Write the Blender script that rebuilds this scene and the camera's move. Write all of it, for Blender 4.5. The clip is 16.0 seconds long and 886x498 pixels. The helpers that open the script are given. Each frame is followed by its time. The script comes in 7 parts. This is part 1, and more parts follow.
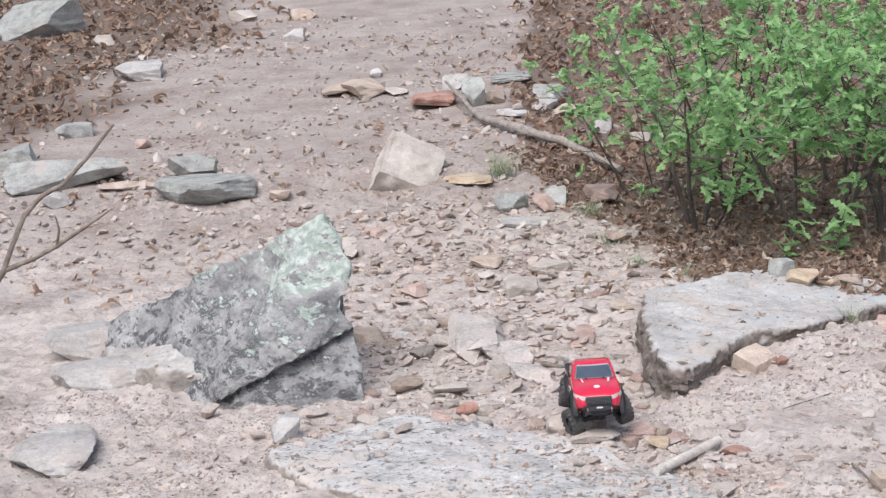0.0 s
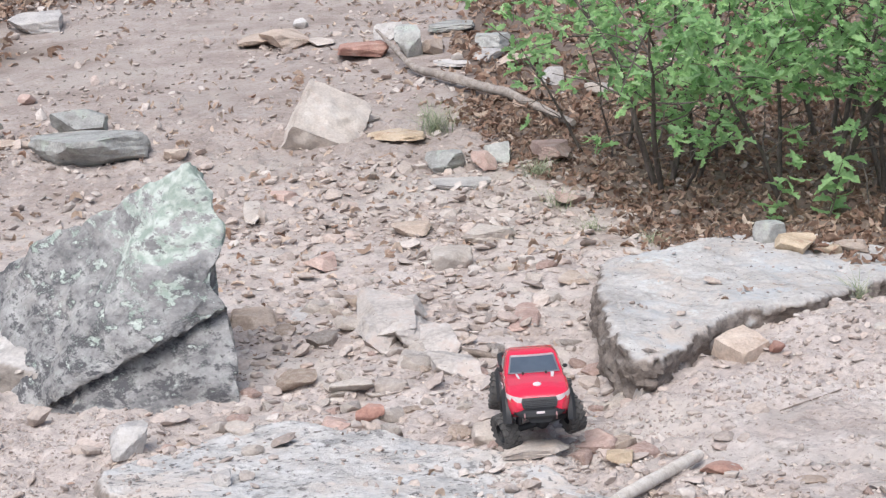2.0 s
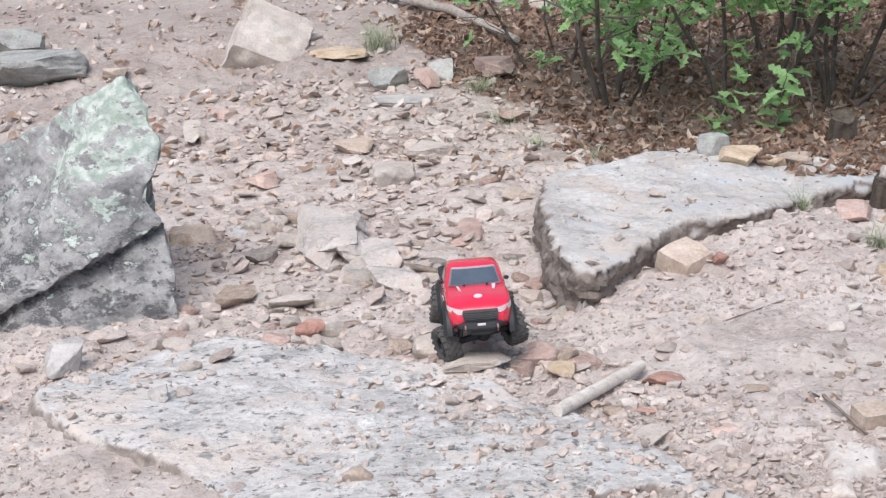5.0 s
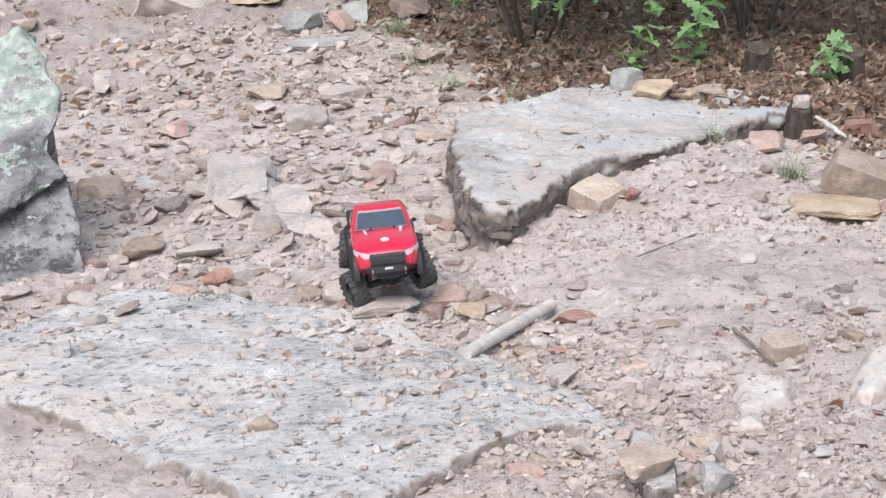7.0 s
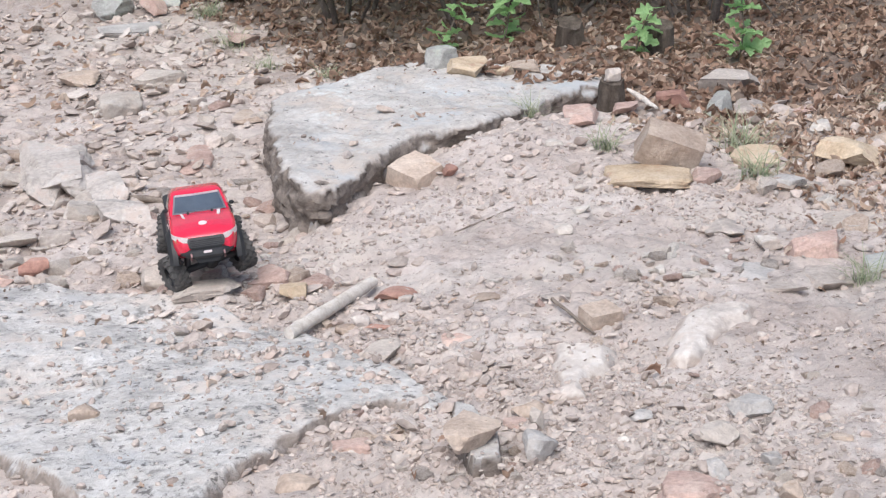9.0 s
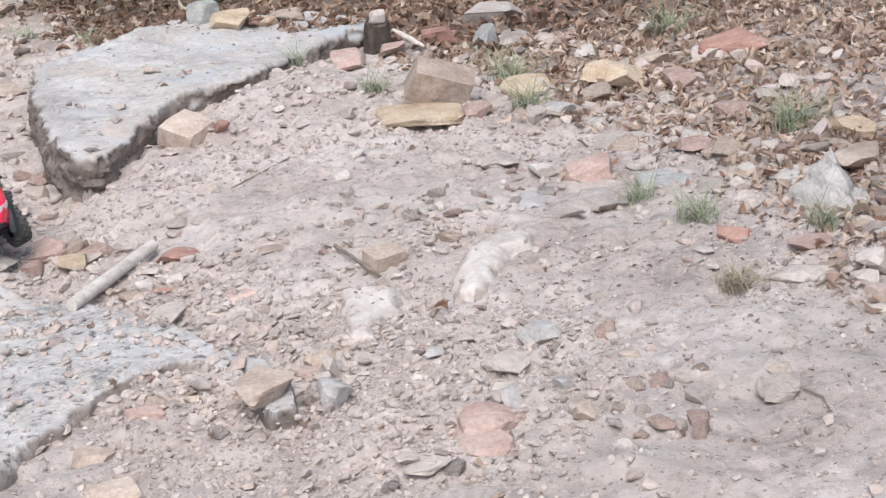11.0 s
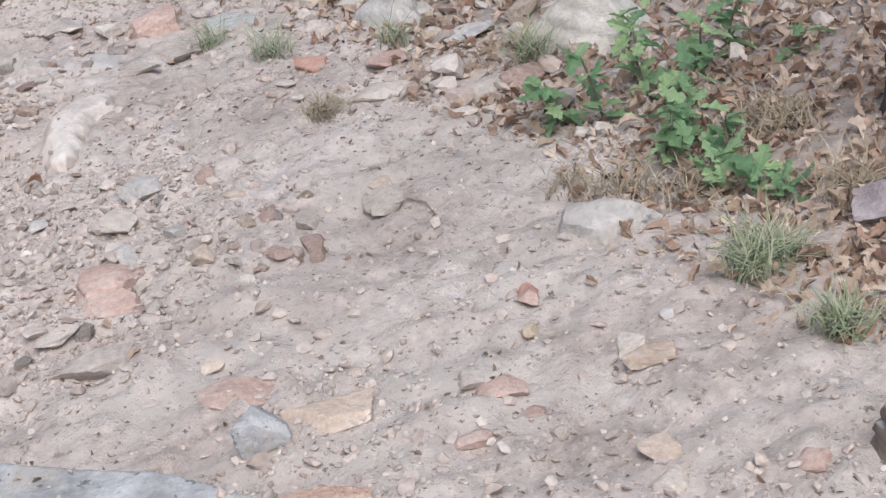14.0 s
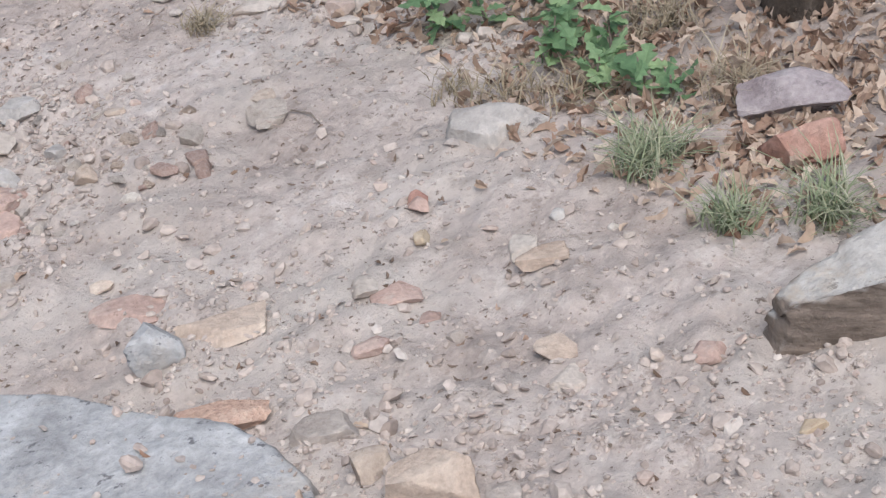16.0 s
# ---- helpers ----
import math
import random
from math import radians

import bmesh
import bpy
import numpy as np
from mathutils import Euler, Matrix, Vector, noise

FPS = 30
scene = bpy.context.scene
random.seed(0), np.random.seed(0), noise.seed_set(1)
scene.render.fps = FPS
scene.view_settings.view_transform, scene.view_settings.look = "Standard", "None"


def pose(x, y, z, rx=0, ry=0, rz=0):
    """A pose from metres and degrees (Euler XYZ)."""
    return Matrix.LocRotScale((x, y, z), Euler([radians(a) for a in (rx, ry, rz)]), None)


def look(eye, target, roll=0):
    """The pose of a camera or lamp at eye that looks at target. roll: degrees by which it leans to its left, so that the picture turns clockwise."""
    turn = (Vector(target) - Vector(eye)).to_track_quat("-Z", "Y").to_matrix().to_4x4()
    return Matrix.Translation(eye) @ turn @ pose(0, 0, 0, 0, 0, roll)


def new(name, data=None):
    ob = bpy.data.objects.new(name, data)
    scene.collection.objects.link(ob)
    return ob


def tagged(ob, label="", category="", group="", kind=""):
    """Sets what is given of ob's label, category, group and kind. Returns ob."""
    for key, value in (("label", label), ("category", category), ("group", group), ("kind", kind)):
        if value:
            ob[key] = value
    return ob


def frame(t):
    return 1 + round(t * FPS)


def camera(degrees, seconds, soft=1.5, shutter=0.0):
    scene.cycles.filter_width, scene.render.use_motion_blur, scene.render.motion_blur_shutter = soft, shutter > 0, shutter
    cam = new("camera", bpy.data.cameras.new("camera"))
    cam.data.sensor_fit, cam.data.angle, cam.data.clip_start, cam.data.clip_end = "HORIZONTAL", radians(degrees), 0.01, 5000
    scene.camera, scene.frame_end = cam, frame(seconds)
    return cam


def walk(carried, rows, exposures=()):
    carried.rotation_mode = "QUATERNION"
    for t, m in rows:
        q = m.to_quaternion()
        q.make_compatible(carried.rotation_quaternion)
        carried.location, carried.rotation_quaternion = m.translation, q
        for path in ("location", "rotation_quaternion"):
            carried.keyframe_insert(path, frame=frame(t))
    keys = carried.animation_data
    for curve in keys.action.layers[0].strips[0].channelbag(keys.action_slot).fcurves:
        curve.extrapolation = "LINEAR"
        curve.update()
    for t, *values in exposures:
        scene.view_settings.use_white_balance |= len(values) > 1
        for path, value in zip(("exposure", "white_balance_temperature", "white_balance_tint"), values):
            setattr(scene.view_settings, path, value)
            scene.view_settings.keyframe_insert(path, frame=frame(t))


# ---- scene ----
cam = camera(27.53, 16.0, soft=1.3)
PATH = [
    (0.0, pose(-0.123, -1.474, 2.303, 64.464, 0.314, 5.418)),
    (0.3, pose(-0.085, -0.480, 1.780, 64.740, 0.800, 6.050)),
    (0.5, pose(-0.071, -0.130, 1.590, 64.865, 0.978, 6.133)),
    (1.0, pose(-0.074, -0.094, 1.567, 64.434, 0.474, 5.115)),
    (1.5, pose(-0.071, -0.084, 1.558, 64.260, 0.233, 4.671)),
    (2.0, pose(-0.073, -0.092, 1.562, 63.901, -0.002, 4.156)),
    (2.5, pose(-0.068, -0.085, 1.544, 63.497, -0.207, 3.733)),
    (3.0, pose(-0.059, -0.077, 1.537, 62.789, -0.032, 3.352)),
    (3.2, pose(-0.050, -0.091, 1.526, 62.675, 0.284, 3.255)),
    (5.3, pose(-0.049, -0.040, 1.494, 60.999, -0.296, 2.368)),
    (5.5, pose(-0.042, -0.037, 1.495, 60.546, -0.097, 2.027)),
    (6.0, pose(-0.022, -0.010, 1.478, 59.978, 0.187, 0.876)),
    (6.5, pose(-0.000, 0.000, 1.469, 59.707, 0.458, -0.115)),
    (7.0, pose(0.029, 0.013, 1.459, 59.810, 0.273, -0.073)),
    (7.5, pose(0.015, 0.003, 1.481, 60.281, 0.545, -0.814)),
    (8.0, pose(0.016, -0.011, 1.469, 59.767, -0.448, -2.933)),
    (8.5, pose(0.029, -0.015, 1.458, 59.537, -0.707, -4.108)),
    (9.0, pose(0.043, -0.001, 1.452, 59.315, -0.847, -5.833)),
    (9.5, pose(0.066, 0.012, 1.444, 58.855, -1.279, -8.408)),
    (9.7, pose(0.072, 0.020, 1.440, 58.601, -1.498, -9.411)),
    (11.8, pose(0.035, -0.025, 1.453, 56.783, 1.106, -18.010)),
    (12.0, pose(0.026, -0.030, 1.454, 56.469, 0.801, -19.340)),
    (12.5, pose(0.004, -0.030, 1.465, 55.709, 0.310, -22.578)),
    (13.0, pose(-0.005, -0.029, 1.466, 55.520, 0.473, -25.430)),
    (13.5, pose(-0.014, -0.034, 1.453, 54.134, 0.361, -29.005)),
    (14.0, pose(-0.021, -0.032, 1.448, 53.092, 0.270, -30.905)),
    (14.5, pose(-0.018, -0.027, 1.445, 52.558, 0.084, -32.268)),
    (15.0, pose(-0.018, -0.028, 1.438, 51.562, -0.020, -34.469)),
    (15.5, pose(-0.030, -0.023, 1.429, 50.785, -0.499, -36.199)),
    (16.0, pose(-0.029, -0.024, 1.426, 50.492, -0.348, -35.128)),
]
EXPOSURES = [(0.0, 0.52), (1.0, 0.56), (3.2, 0.62), (6.0, 0.6), (9.7, 0.6), (12.0, 0.57), (14.0, 0.46), (16.0, 0.37)]
walk(cam, PATH, EXPOSURES)

# ---------------------------------------------------------------- light
world = bpy.data.worlds.new("sky")
scene.world = world
world.use_nodes = True
wn = world.node_tree.nodes
sky = wn.new("ShaderNodeTexSky")
sky.sky_type = "NISHITA"
sky.sun_disc = False
sky.sun_elevation, sky.sun_rotation = radians(66), radians(209)
sky.air_density, sky.dust_density = 1.2, 4.0
wn["Background"].inputs["Strength"].default_value = 0.1
world.node_tree.links.new(sky.outputs[0], wn["Background"].inputs["Color"])
sun_data = bpy.data.lights.new("sun", "SUN")
sun_data.energy, sun_data.angle, sun_data.color = 1.95, radians(48), (0.985, 0.99, 1.015)
sun = new("sun", sun_data)
sun.matrix_world = look((-1.6, 0.4, 8.0), (0.3, 3.8, -1.0))


# ---------------------------------------------------------------- materials
def material(name, colours, scale=6.0, rough=0.9, bump=0.4, fine=60.0, spots=None, per_object=0.0, metal=0.0, detail=8.0,
             layers=None, speck=None):
    """Mottled surface: noise through a colour ramp, a second finer grain, optional spots (lichen, stains), relief in two scales."""
    m = bpy.data.materials.new(name)
    m.use_nodes = True
    n, l = m.node_tree.nodes, m.node_tree.links
    b = n["Principled BSDF"]
    b.inputs["Roughness"].default_value, b.inputs["Metallic"].default_value = rough, metal
    b.inputs["Specular IOR Level"].default_value = 0.25
    co = n.new("ShaderNodeTexCoord")
    big = n.new("ShaderNodeTexNoise")
    big.inputs["Scale"].default_value, big.inputs["Detail"].default_value = scale, detail
    big.inputs["Roughness"].default_value = 0.65
    source = co.outputs["Object"]
    if per_object:
        inf, add, mul = n.new("ShaderNodeObjectInfo"), n.new("ShaderNodeVectorMath"), n.new("ShaderNodeVectorMath")
        mul.operation = "SCALE"
        l.new(co.outputs["Object"], add.inputs[0])
        mul.inputs[0].default_value = (31.0, 17.0, 23.0)
        l.new(inf.outputs["Random"], mul.inputs["Scale"])
        l.new(mul.outputs[0], add.inputs[1])
        source = add.outputs[0]
    if layers:
        squash = n.new("ShaderNodeMapping")
        squash.inputs["Scale"].default_value = layers
        l.new(source, squash.inputs["Vector"])
        l.new(squash.outputs[0], big.inputs["Vector"])
    else:
        l.new(source, big.inputs["Vector"])
    ramp = n.new("ShaderNodeValToRGB")
    e = ramp.color_ramp.elements
    e[0].position, e[1].position = 0.3, 0.72
    e[0].color, e[1].color = (*colours[0], 1), (*colours[-1], 1)
    for i, c in enumerate(colours[1:-1]):
        e.new(0.3 + 0.42 * (i + 1) / (len(colours) - 1)).color = (*c, 1)
    l.new(big.outputs["Fac"], ramp.inputs["Fac"])
    grain = n.new("ShaderNodeTexNoise")
    grain.inputs["Scale"].default_value, grain.inputs["Detail"].default_value = fine, 6.0
    grain.inputs["Roughness"].default_value = 0.7
    l.new(source, grain.inputs["Vector"])
    mix = n.new("ShaderNodeMix")
    mix.data_type, mix.blend_type = "RGBA", "OVERLAY"
    mix.inputs["Factor"].default_value = 0.55
    l.new(ramp.outputs["Color"], mix.inputs[6])
    l.new(grain.outputs["Color"], mix.inputs[7])
    desat = n.new("ShaderNodeHueSaturation")
    l.new(grain.outputs["Fac"], mix.inputs[7])
    colour = mix.outputs[2]
    for spot in spots or ():
        sc, lo, hi, col = spot
        sp = n.new("ShaderNodeTexNoise")
        sp.inputs["Scale"].default_value, sp.inputs["Detail"].default_value = sc, 7.0
        sp.inputs["Roughness"].default_value = 0.72
        l.new(source, sp.inputs["Vector"])
        r2 = n.new("ShaderNodeValToRGB")
        r2.color_ramp.elements[0].position, r2.color_ramp.elements[1].position = lo, hi
        l.new(sp.outputs["Fac"], r2.inputs["Fac"])
        m2 = n.new("ShaderNodeMix")
        m2.data_type = "RGBA"
        m2.inputs[7].default_value = (*col, 1)
        l.new(r2.outputs["Color"], m2.inputs["Factor"])
        l.new(colour, m2.inputs[6])
        colour = m2.outputs[2]
    if per_object:
        l.new(colour, desat.inputs["Color"])
        rng = n.new("ShaderNodeMapRange")
        rng.inputs["To Min"].default_value, rng.inputs["To Max"].default_value = 1 - per_object, 1 + per_object
        l.new(inf.outputs["Random"], rng.inputs["Value"])
        l.new(rng.outputs[0], desat.inputs["Value"])
        colour = desat.outputs["Color"]
    l.new(colour, b.inputs["Base Color"])
    if bump:
        height = n.new("ShaderNodeMath")
        height.operation = "MULTIPLY_ADD"
        height.inputs[1].default_value = 0.35
        l.new(grain.outputs["Fac"], height.inputs[0])
        l.new(big.outputs["Fac"], height.inputs[2])
        bp = n.new("ShaderNodeBump")
        bp.inputs["Strength"].default_value, bp.inputs["Distance"].default_value = bump, 0.02
        l.new(height.outputs[0], bp.inputs["Height"])
        l.new(bp.outputs["Normal"], b.inputs["Normal"])
    return m


def island_material(name, colours, rough=0.85, translucent=0.0):
    """For many small pieces in one mesh: each piece takes its own colour out of the list."""
    m = bpy.data.materials.new(name)
    m.use_nodes = True
    n, l = m.node_tree.nodes, m.node_tree.links
    b = n["Principled BSDF"]
    b.inputs["Roughness"].default_value = rough
    b.inputs["Specular IOR Level"].default_value = 0.25
    geo, ramp = n.new("ShaderNodeNewGeometry"), n.new("ShaderNodeValToRGB")
    e = ramp.color_ramp.elements
    e[0].color, e[1].color = (*colours[0], 1), (*colours[-1], 1)
    for i, c in enumerate(colours[1:-1]):
        e.new((i + 1) / (len(colours) - 1)).color = (*c, 1)
    l.new(geo.outputs["Random Per Island"], ramp.inputs["Fac"])
    co, grain = n.new("ShaderNodeTexCoord"), n.new("ShaderNodeTexNoise")
    grain.inputs["Scale"].default_value, grain.inputs["Detail"].default_value = 90.0, 5.0
    l.new(co.outputs["Object"], grain.inputs["Vector"])
    mix = n.new("ShaderNodeMix")
    mix.data_type, mix.blend_type = "RGBA", "OVERLAY"
    mix.inputs["Factor"].default_value = 0.4
    l.new(ramp.outputs["Color"], mix.inputs[6])
    l.new(grain.outputs["Fac"], mix.inputs[7])
    l.new(mix.outputs[2], b.inputs["Base Color"])
    if translucent:
        tr, ad = n.new("ShaderNodeBsdfTranslucent"), n.new("ShaderNodeMixShader")
        l.new(mix.outputs[2], tr.inputs["Color"])
        ad.inputs["Fac"].default_value = translucent
        l.new(b.outputs[0], ad.inputs[1])
        l.new(tr.outputs[0], ad.inputs[2])
        l.new(ad.outputs[0], n["Material Output"].inputs["Surface"])
    return m


def plain(name, colour, rough=0.5, metal=0.0, coat=0.0, fine=200.0, vary=0.12, bump=0.05):
    """Moulded or painted surface with faint dust and grain."""
    m = material(name, [tuple(c * (1 - vary) for c in colour), tuple(min(1, c * (1 + vary)) for c in colour)], 14.0, rough, bump, fine, metal=metal)
    m.node_tree.nodes["Principled BSDF"].inputs["Coat Weight"].default_value = coat
    m.node_tree.nodes["Principled BSDF"].inputs["Specular IOR Level"].default_value = 0.5
    return m


DIRT = material("trail_dirt", [(0.335, 0.277, 0.248), (0.515, 0.45, 0.417), (0.665, 0.602, 0.568)], 2.6, 0.95, 1.0, 42.0,
                spots=[(9.0, 0.56, 0.72, (0.58, 0.522, 0.482)), (19.0, 0.56, 0.67, (0.34, 0.283, 0.25)), (1.5, 0.5, 0.64, (0.565, 0.512, 0.472)), (6.5, 0.57, 0.68, (0.385, 0.335, 0.305)), (52.0, 0.59, 0.65, (0.19, 0.152, 0.13)), (34.0, 0.62, 0.68, (0.63, 0.575, 0.535))])
dn, dl = DIRT.node_tree.nodes, DIRT.node_tree.links
grit = dn.new("ShaderNodeTexNoise")
grit.inputs["Scale"].default_value, grit.inputs["Detail"].default_value, grit.inputs["Roughness"].default_value = 24.0, 9.0, 0.72
grit_place = dn.new("ShaderNodeTexCoord")
dl.new(grit_place.outputs["Object"], grit.inputs["Vector"])
for node in [q for q in dn if q.bl_idname == "ShaderNodeBump"]:
    node.inputs["Distance"].default_value = 0.013
for node in [q for q in dn if q.bl_idname == "ShaderNodeMath" and q.operation == "MULTIPLY_ADD"]:
    dl.new(grit.outputs["Fac"], node.inputs[2])
# Dark brown for humus under leaves; it also stands in for far shade.
soil_shade = dn.new("ShaderNodeMix")
soil_shade.data_type = "RGBA"
soil_shade.inputs[7].default_value = (0.125, 0.088, 0.066, 1)
humus_and_shade = dn.new("ShaderNodeVertexColor")
humus_and_shade.layer_name = "humus_and_shade"
dl.new(humus_and_shade.outputs["Color"], soil_shade.inputs["Factor"])
dl.new(dn["Principled BSDF"].inputs["Base Color"].links[0].from_socket, soil_shade.inputs[6])
dl.new(soil_shade.outputs[2], dn["Principled BSDF"].inputs["Base Color"])
SLAB = material("grey_slab_rock", [(0.34, 0.318, 0.3), (0.5, 0.478, 0.457), (0.61, 0.597, 0.578)], 4.5, 0.92, 0.9, 60.0,
                spots=[(2.4, 0.5, 0.62, (0.53, 0.465, 0.415)), (30.0, 0.59, 0.65, (0.19, 0.18, 0.175)), (3.6, 0.53, 0.66, (0.47, 0.485, 0.495)), (6.0, 0.57, 0.68, (0.62, 0.64, 0.63)),
                       (16.0, 0.6, 0.68, (0.4, 0.33, 0.28))])
PALE_SLAB = material("pale_bedrock", [(0.36, 0.32, 0.295), (0.52, 0.485, 0.455), (0.62, 0.59, 0.565)], 7.0, 0.92, 0.9, 60.0,
                     spots=[(6.0, 0.54, 0.66, (0.5, 0.41, 0.355)), (30.0, 0.6, 0.66, (0.25, 0.22, 0.2))])
LICHEN = material("lichen_rock", [(0.11, 0.11, 0.115), (0.29, 0.286, 0.283), (0.52, 0.515, 0.505)], 5.0, 0.95, 1.0, 50.0,
                  spots=[(9.0, 0.5, 0.555, (0.1, 0.1, 0.106)), (4.0, 0.55, 0.68, (0.36, 0.345, 0.33)), (26.0, 0.53, 0.66, (0.36, 0.37, 0.355)), (40.0, 0.58, 0.66, (0.1, 0.098, 0.1))])
ln_, ll_ = LICHEN.node_tree.nodes, LICHEN.node_tree.links
lean_place, lean_turn = ln_.new("ShaderNodeTexCoord"), ln_.new("ShaderNodeMapping")
lean_turn.inputs["Rotation"].default_value = (radians(14), radians(40), 0)
lean_turn.inputs["Scale"].default_value = (1.0, 1.0, 2.6)
ll_.new(lean_place.outputs["Object"], lean_turn.inputs["Vector"])
for node in [q for q in ln_ if q.bl_idname == "ShaderNodeTexNoise" and q.inputs["Scale"].default_value < 20]:
    ll_.new(lean_turn.outputs[0], node.inputs["Vector"])
height_, patch_, crust_ = ln_.new("ShaderNodeSeparateXYZ"), ln_.new("ShaderNodeTexNoise"), ln_.new("ShaderNodeMath")
patch_.inputs["Scale"].default_value, patch_.inputs["Detail"].default_value, patch_.inputs["Roughness"].default_value = 9.0, 10.0, 0.76
ll_.new(lean_turn.outputs[0], patch_.inputs["Vector"])
ll_.new(lean_place.outputs["Object"], height_.inputs[0])
grow_ = ln_.new("ShaderNodeMapRange")
grow_.inputs["From Min"].default_value, grow_.inputs["From Max"].default_value = -1.3, -0.6
grow_.inputs["To Min"].default_value, grow_.inputs["To Max"].default_value = -0.16, 0.12
ll_.new(height_.outputs["Z"], grow_.inputs["Value"])
ll_.new(patch_.outputs["Fac"], crust_.inputs[0])
ll_.new(grow_.outputs[0], crust_.inputs[1])
edge_ = ln_.new("ShaderNodeMapRange")
edge_.inputs["From Min"].default_value, edge_.inputs["From Max"].default_value = 0.5, 0.535
edge_.inputs["To Max"].default_value = 0.85
ll_.new(crust_.outputs[0], edge_.inputs["Value"])
tint_, coat_ = ln_.new("ShaderNodeValToRGB"), ln_.new("ShaderNodeMix")
tint_.color_ramp.elements[0].color, tint_.color_ramp.elements[1].color = (0.34, 0.41, 0.355, 1), (0.6, 0.655, 0.605, 1)
tint_.color_ramp.elements[0].position, tint_.color_ramp.elements[1].position = 0.4, 0.62
fleck_ = ln_.new("ShaderNodeTexNoise")
fleck_.inputs["Scale"].default_value, fleck_.inputs["Detail"].default_value = 30.0, 6.0
ll_.new(lean_place.outputs["Object"], fleck_.inputs["Vector"])
ll_.new(fleck_.outputs["Fac"], tint_.inputs["Fac"])
coat_.data_type = "RGBA"
ll_.new(edge_.outputs[0], coat_.inputs["Factor"])
ll_.new(ln_["Principled BSDF"].inputs["Base Color"].links[0].from_socket, coat_.inputs[6])
ll_.new(tint_.outputs["Color"], coat_.inputs[7])
ll_.new(coat_.outputs[2], ln_["Principled BSDF"].inputs["Base Color"])
BOULDER_SHELF = material("smooth_pale_rock", [(0.3, 0.28, 0.265), (0.45, 0.425, 0.405), (0.58, 0.555, 0.53)], 4.0, 0.92, 0.8, 50.0,
                         spots=[(3.0, 0.54, 0.66, (0.42, 0.36, 0.315)), (24.0, 0.6, 0.67, (0.2, 0.19, 0.185)), (9.0, 0.57, 0.68, (0.6, 0.58, 0.555))])
GREY = material("grey_stone", [(0.36, 0.335, 0.32), (0.52, 0.495, 0.475), (0.64, 0.615, 0.59)], 9.0, 0.92, 0.7, 90.0, per_object=0.15,
                spots=[(14.0, 0.58, 0.7, (0.55, 0.51, 0.48)), (30.0, 0.62, 0.68, (0.22, 0.2, 0.19))])
TAN = material("tan_sandstone", [(0.34, 0.265, 0.215), (0.48, 0.39, 0.325), (0.58, 0.5, 0.43)], 8.0, 0.92, 0.7, 90.0, per_object=0.14,
               spots=[(12.0, 0.6, 0.72, (0.35, 0.26, 0.2)), (30.0, 0.62, 0.68, (0.27, 0.21, 0.17))])
OCHRE = material("ochre_sandstone", [(0.36, 0.265, 0.18), (0.53, 0.425, 0.31), (0.62, 0.525, 0.415)], 8.0, 0.92, 0.7, 90.0, per_object=0.14,
                 spots=[(10.0, 0.58, 0.7, (0.38, 0.22, 0.16)), (17.0, 0.6, 0.7, (0.57, 0.5, 0.43))])
PINK = material("pink_sandstone", [(0.36, 0.25, 0.215), (0.48, 0.35, 0.305), (0.56, 0.45, 0.4)], 8.0, 0.92, 0.7, 90.0, per_object=0.14,
                spots=[(11.0, 0.56, 0.7, (0.53, 0.46, 0.41)), (28.0, 0.62, 0.68, (0.29, 0.21, 0.18))])
RED = material("red_sandstone", [(0.27, 0.14, 0.115), (0.4, 0.235, 0.19), (0.49, 0.335, 0.28)], 8.0, 0.92, 0.7, 90.0, per_object=0.14,
               spots=[(11.0, 0.58, 0.7, (0.48, 0.38, 0.33))])
PALE = material("pale_stone", [(0.4, 0.345, 0.305), (0.51, 0.455, 0.41), (0.59, 0.545, 0.5)], 8.0, 0.9, 0.6, 90.0, per_object=0.1,
                spots=[(9.0, 0.58, 0.74, (0.49, 0.39, 0.33)), (28.0, 0.63, 0.68, (0.36, 0.3, 0.26))])
WHITE = material("whitish_stone", [(0.47, 0.43, 0.39), (0.6, 0.56, 0.515), (0.68, 0.65, 0.6)], 8.0, 0.9, 0.6, 90.0, per_object=0.08,
                 spots=[(9.0, 0.6, 0.74, (0.5, 0.42, 0.36)), (28.0, 0.64, 0.69, (0.4, 0.35, 0.31))])
GREEN = material("lichened_stone", [(0.22, 0.215, 0.2), (0.36, 0.36, 0.345), (0.46, 0.46, 0.44)], 9.0, 0.92, 0.7, 90.0, per_object=0.12,
                 spots=[(10.0, 0.52, 0.64, (0.43, 0.47, 0.42)), (20.0, 0.6, 0.66, (0.17, 0.165, 0.16)), (5.0, 0.58, 0.68, (0.45, 0.38, 0.34))])
PURPLE = material("purple_stone", [(0.24, 0.2, 0.21), (0.36, 0.315, 0.325), (0.45, 0.405, 0.41)], 12.0, 0.9, 0.8, 90.0, per_object=0.1,
                  spots=[(18.0, 0.6, 0.66, (0.16, 0.145, 0.15))])
ORANGE = material("pale_orange_sandstone", [(0.46, 0.31, 0.24), (0.6, 0.42, 0.335), (0.66, 0.5, 0.41)], 10.0, 0.92, 0.9, 80.0,
                  spots=[(16.0, 0.6, 0.68, (0.36, 0.22, 0.17))])
BROWNISH = material("brown_grey_stone", [(0.31, 0.265, 0.235), (0.43, 0.38, 0.345), (0.53, 0.48, 0.44)], 9.0, 0.92, 0.8, 80.0, per_object=0.1)


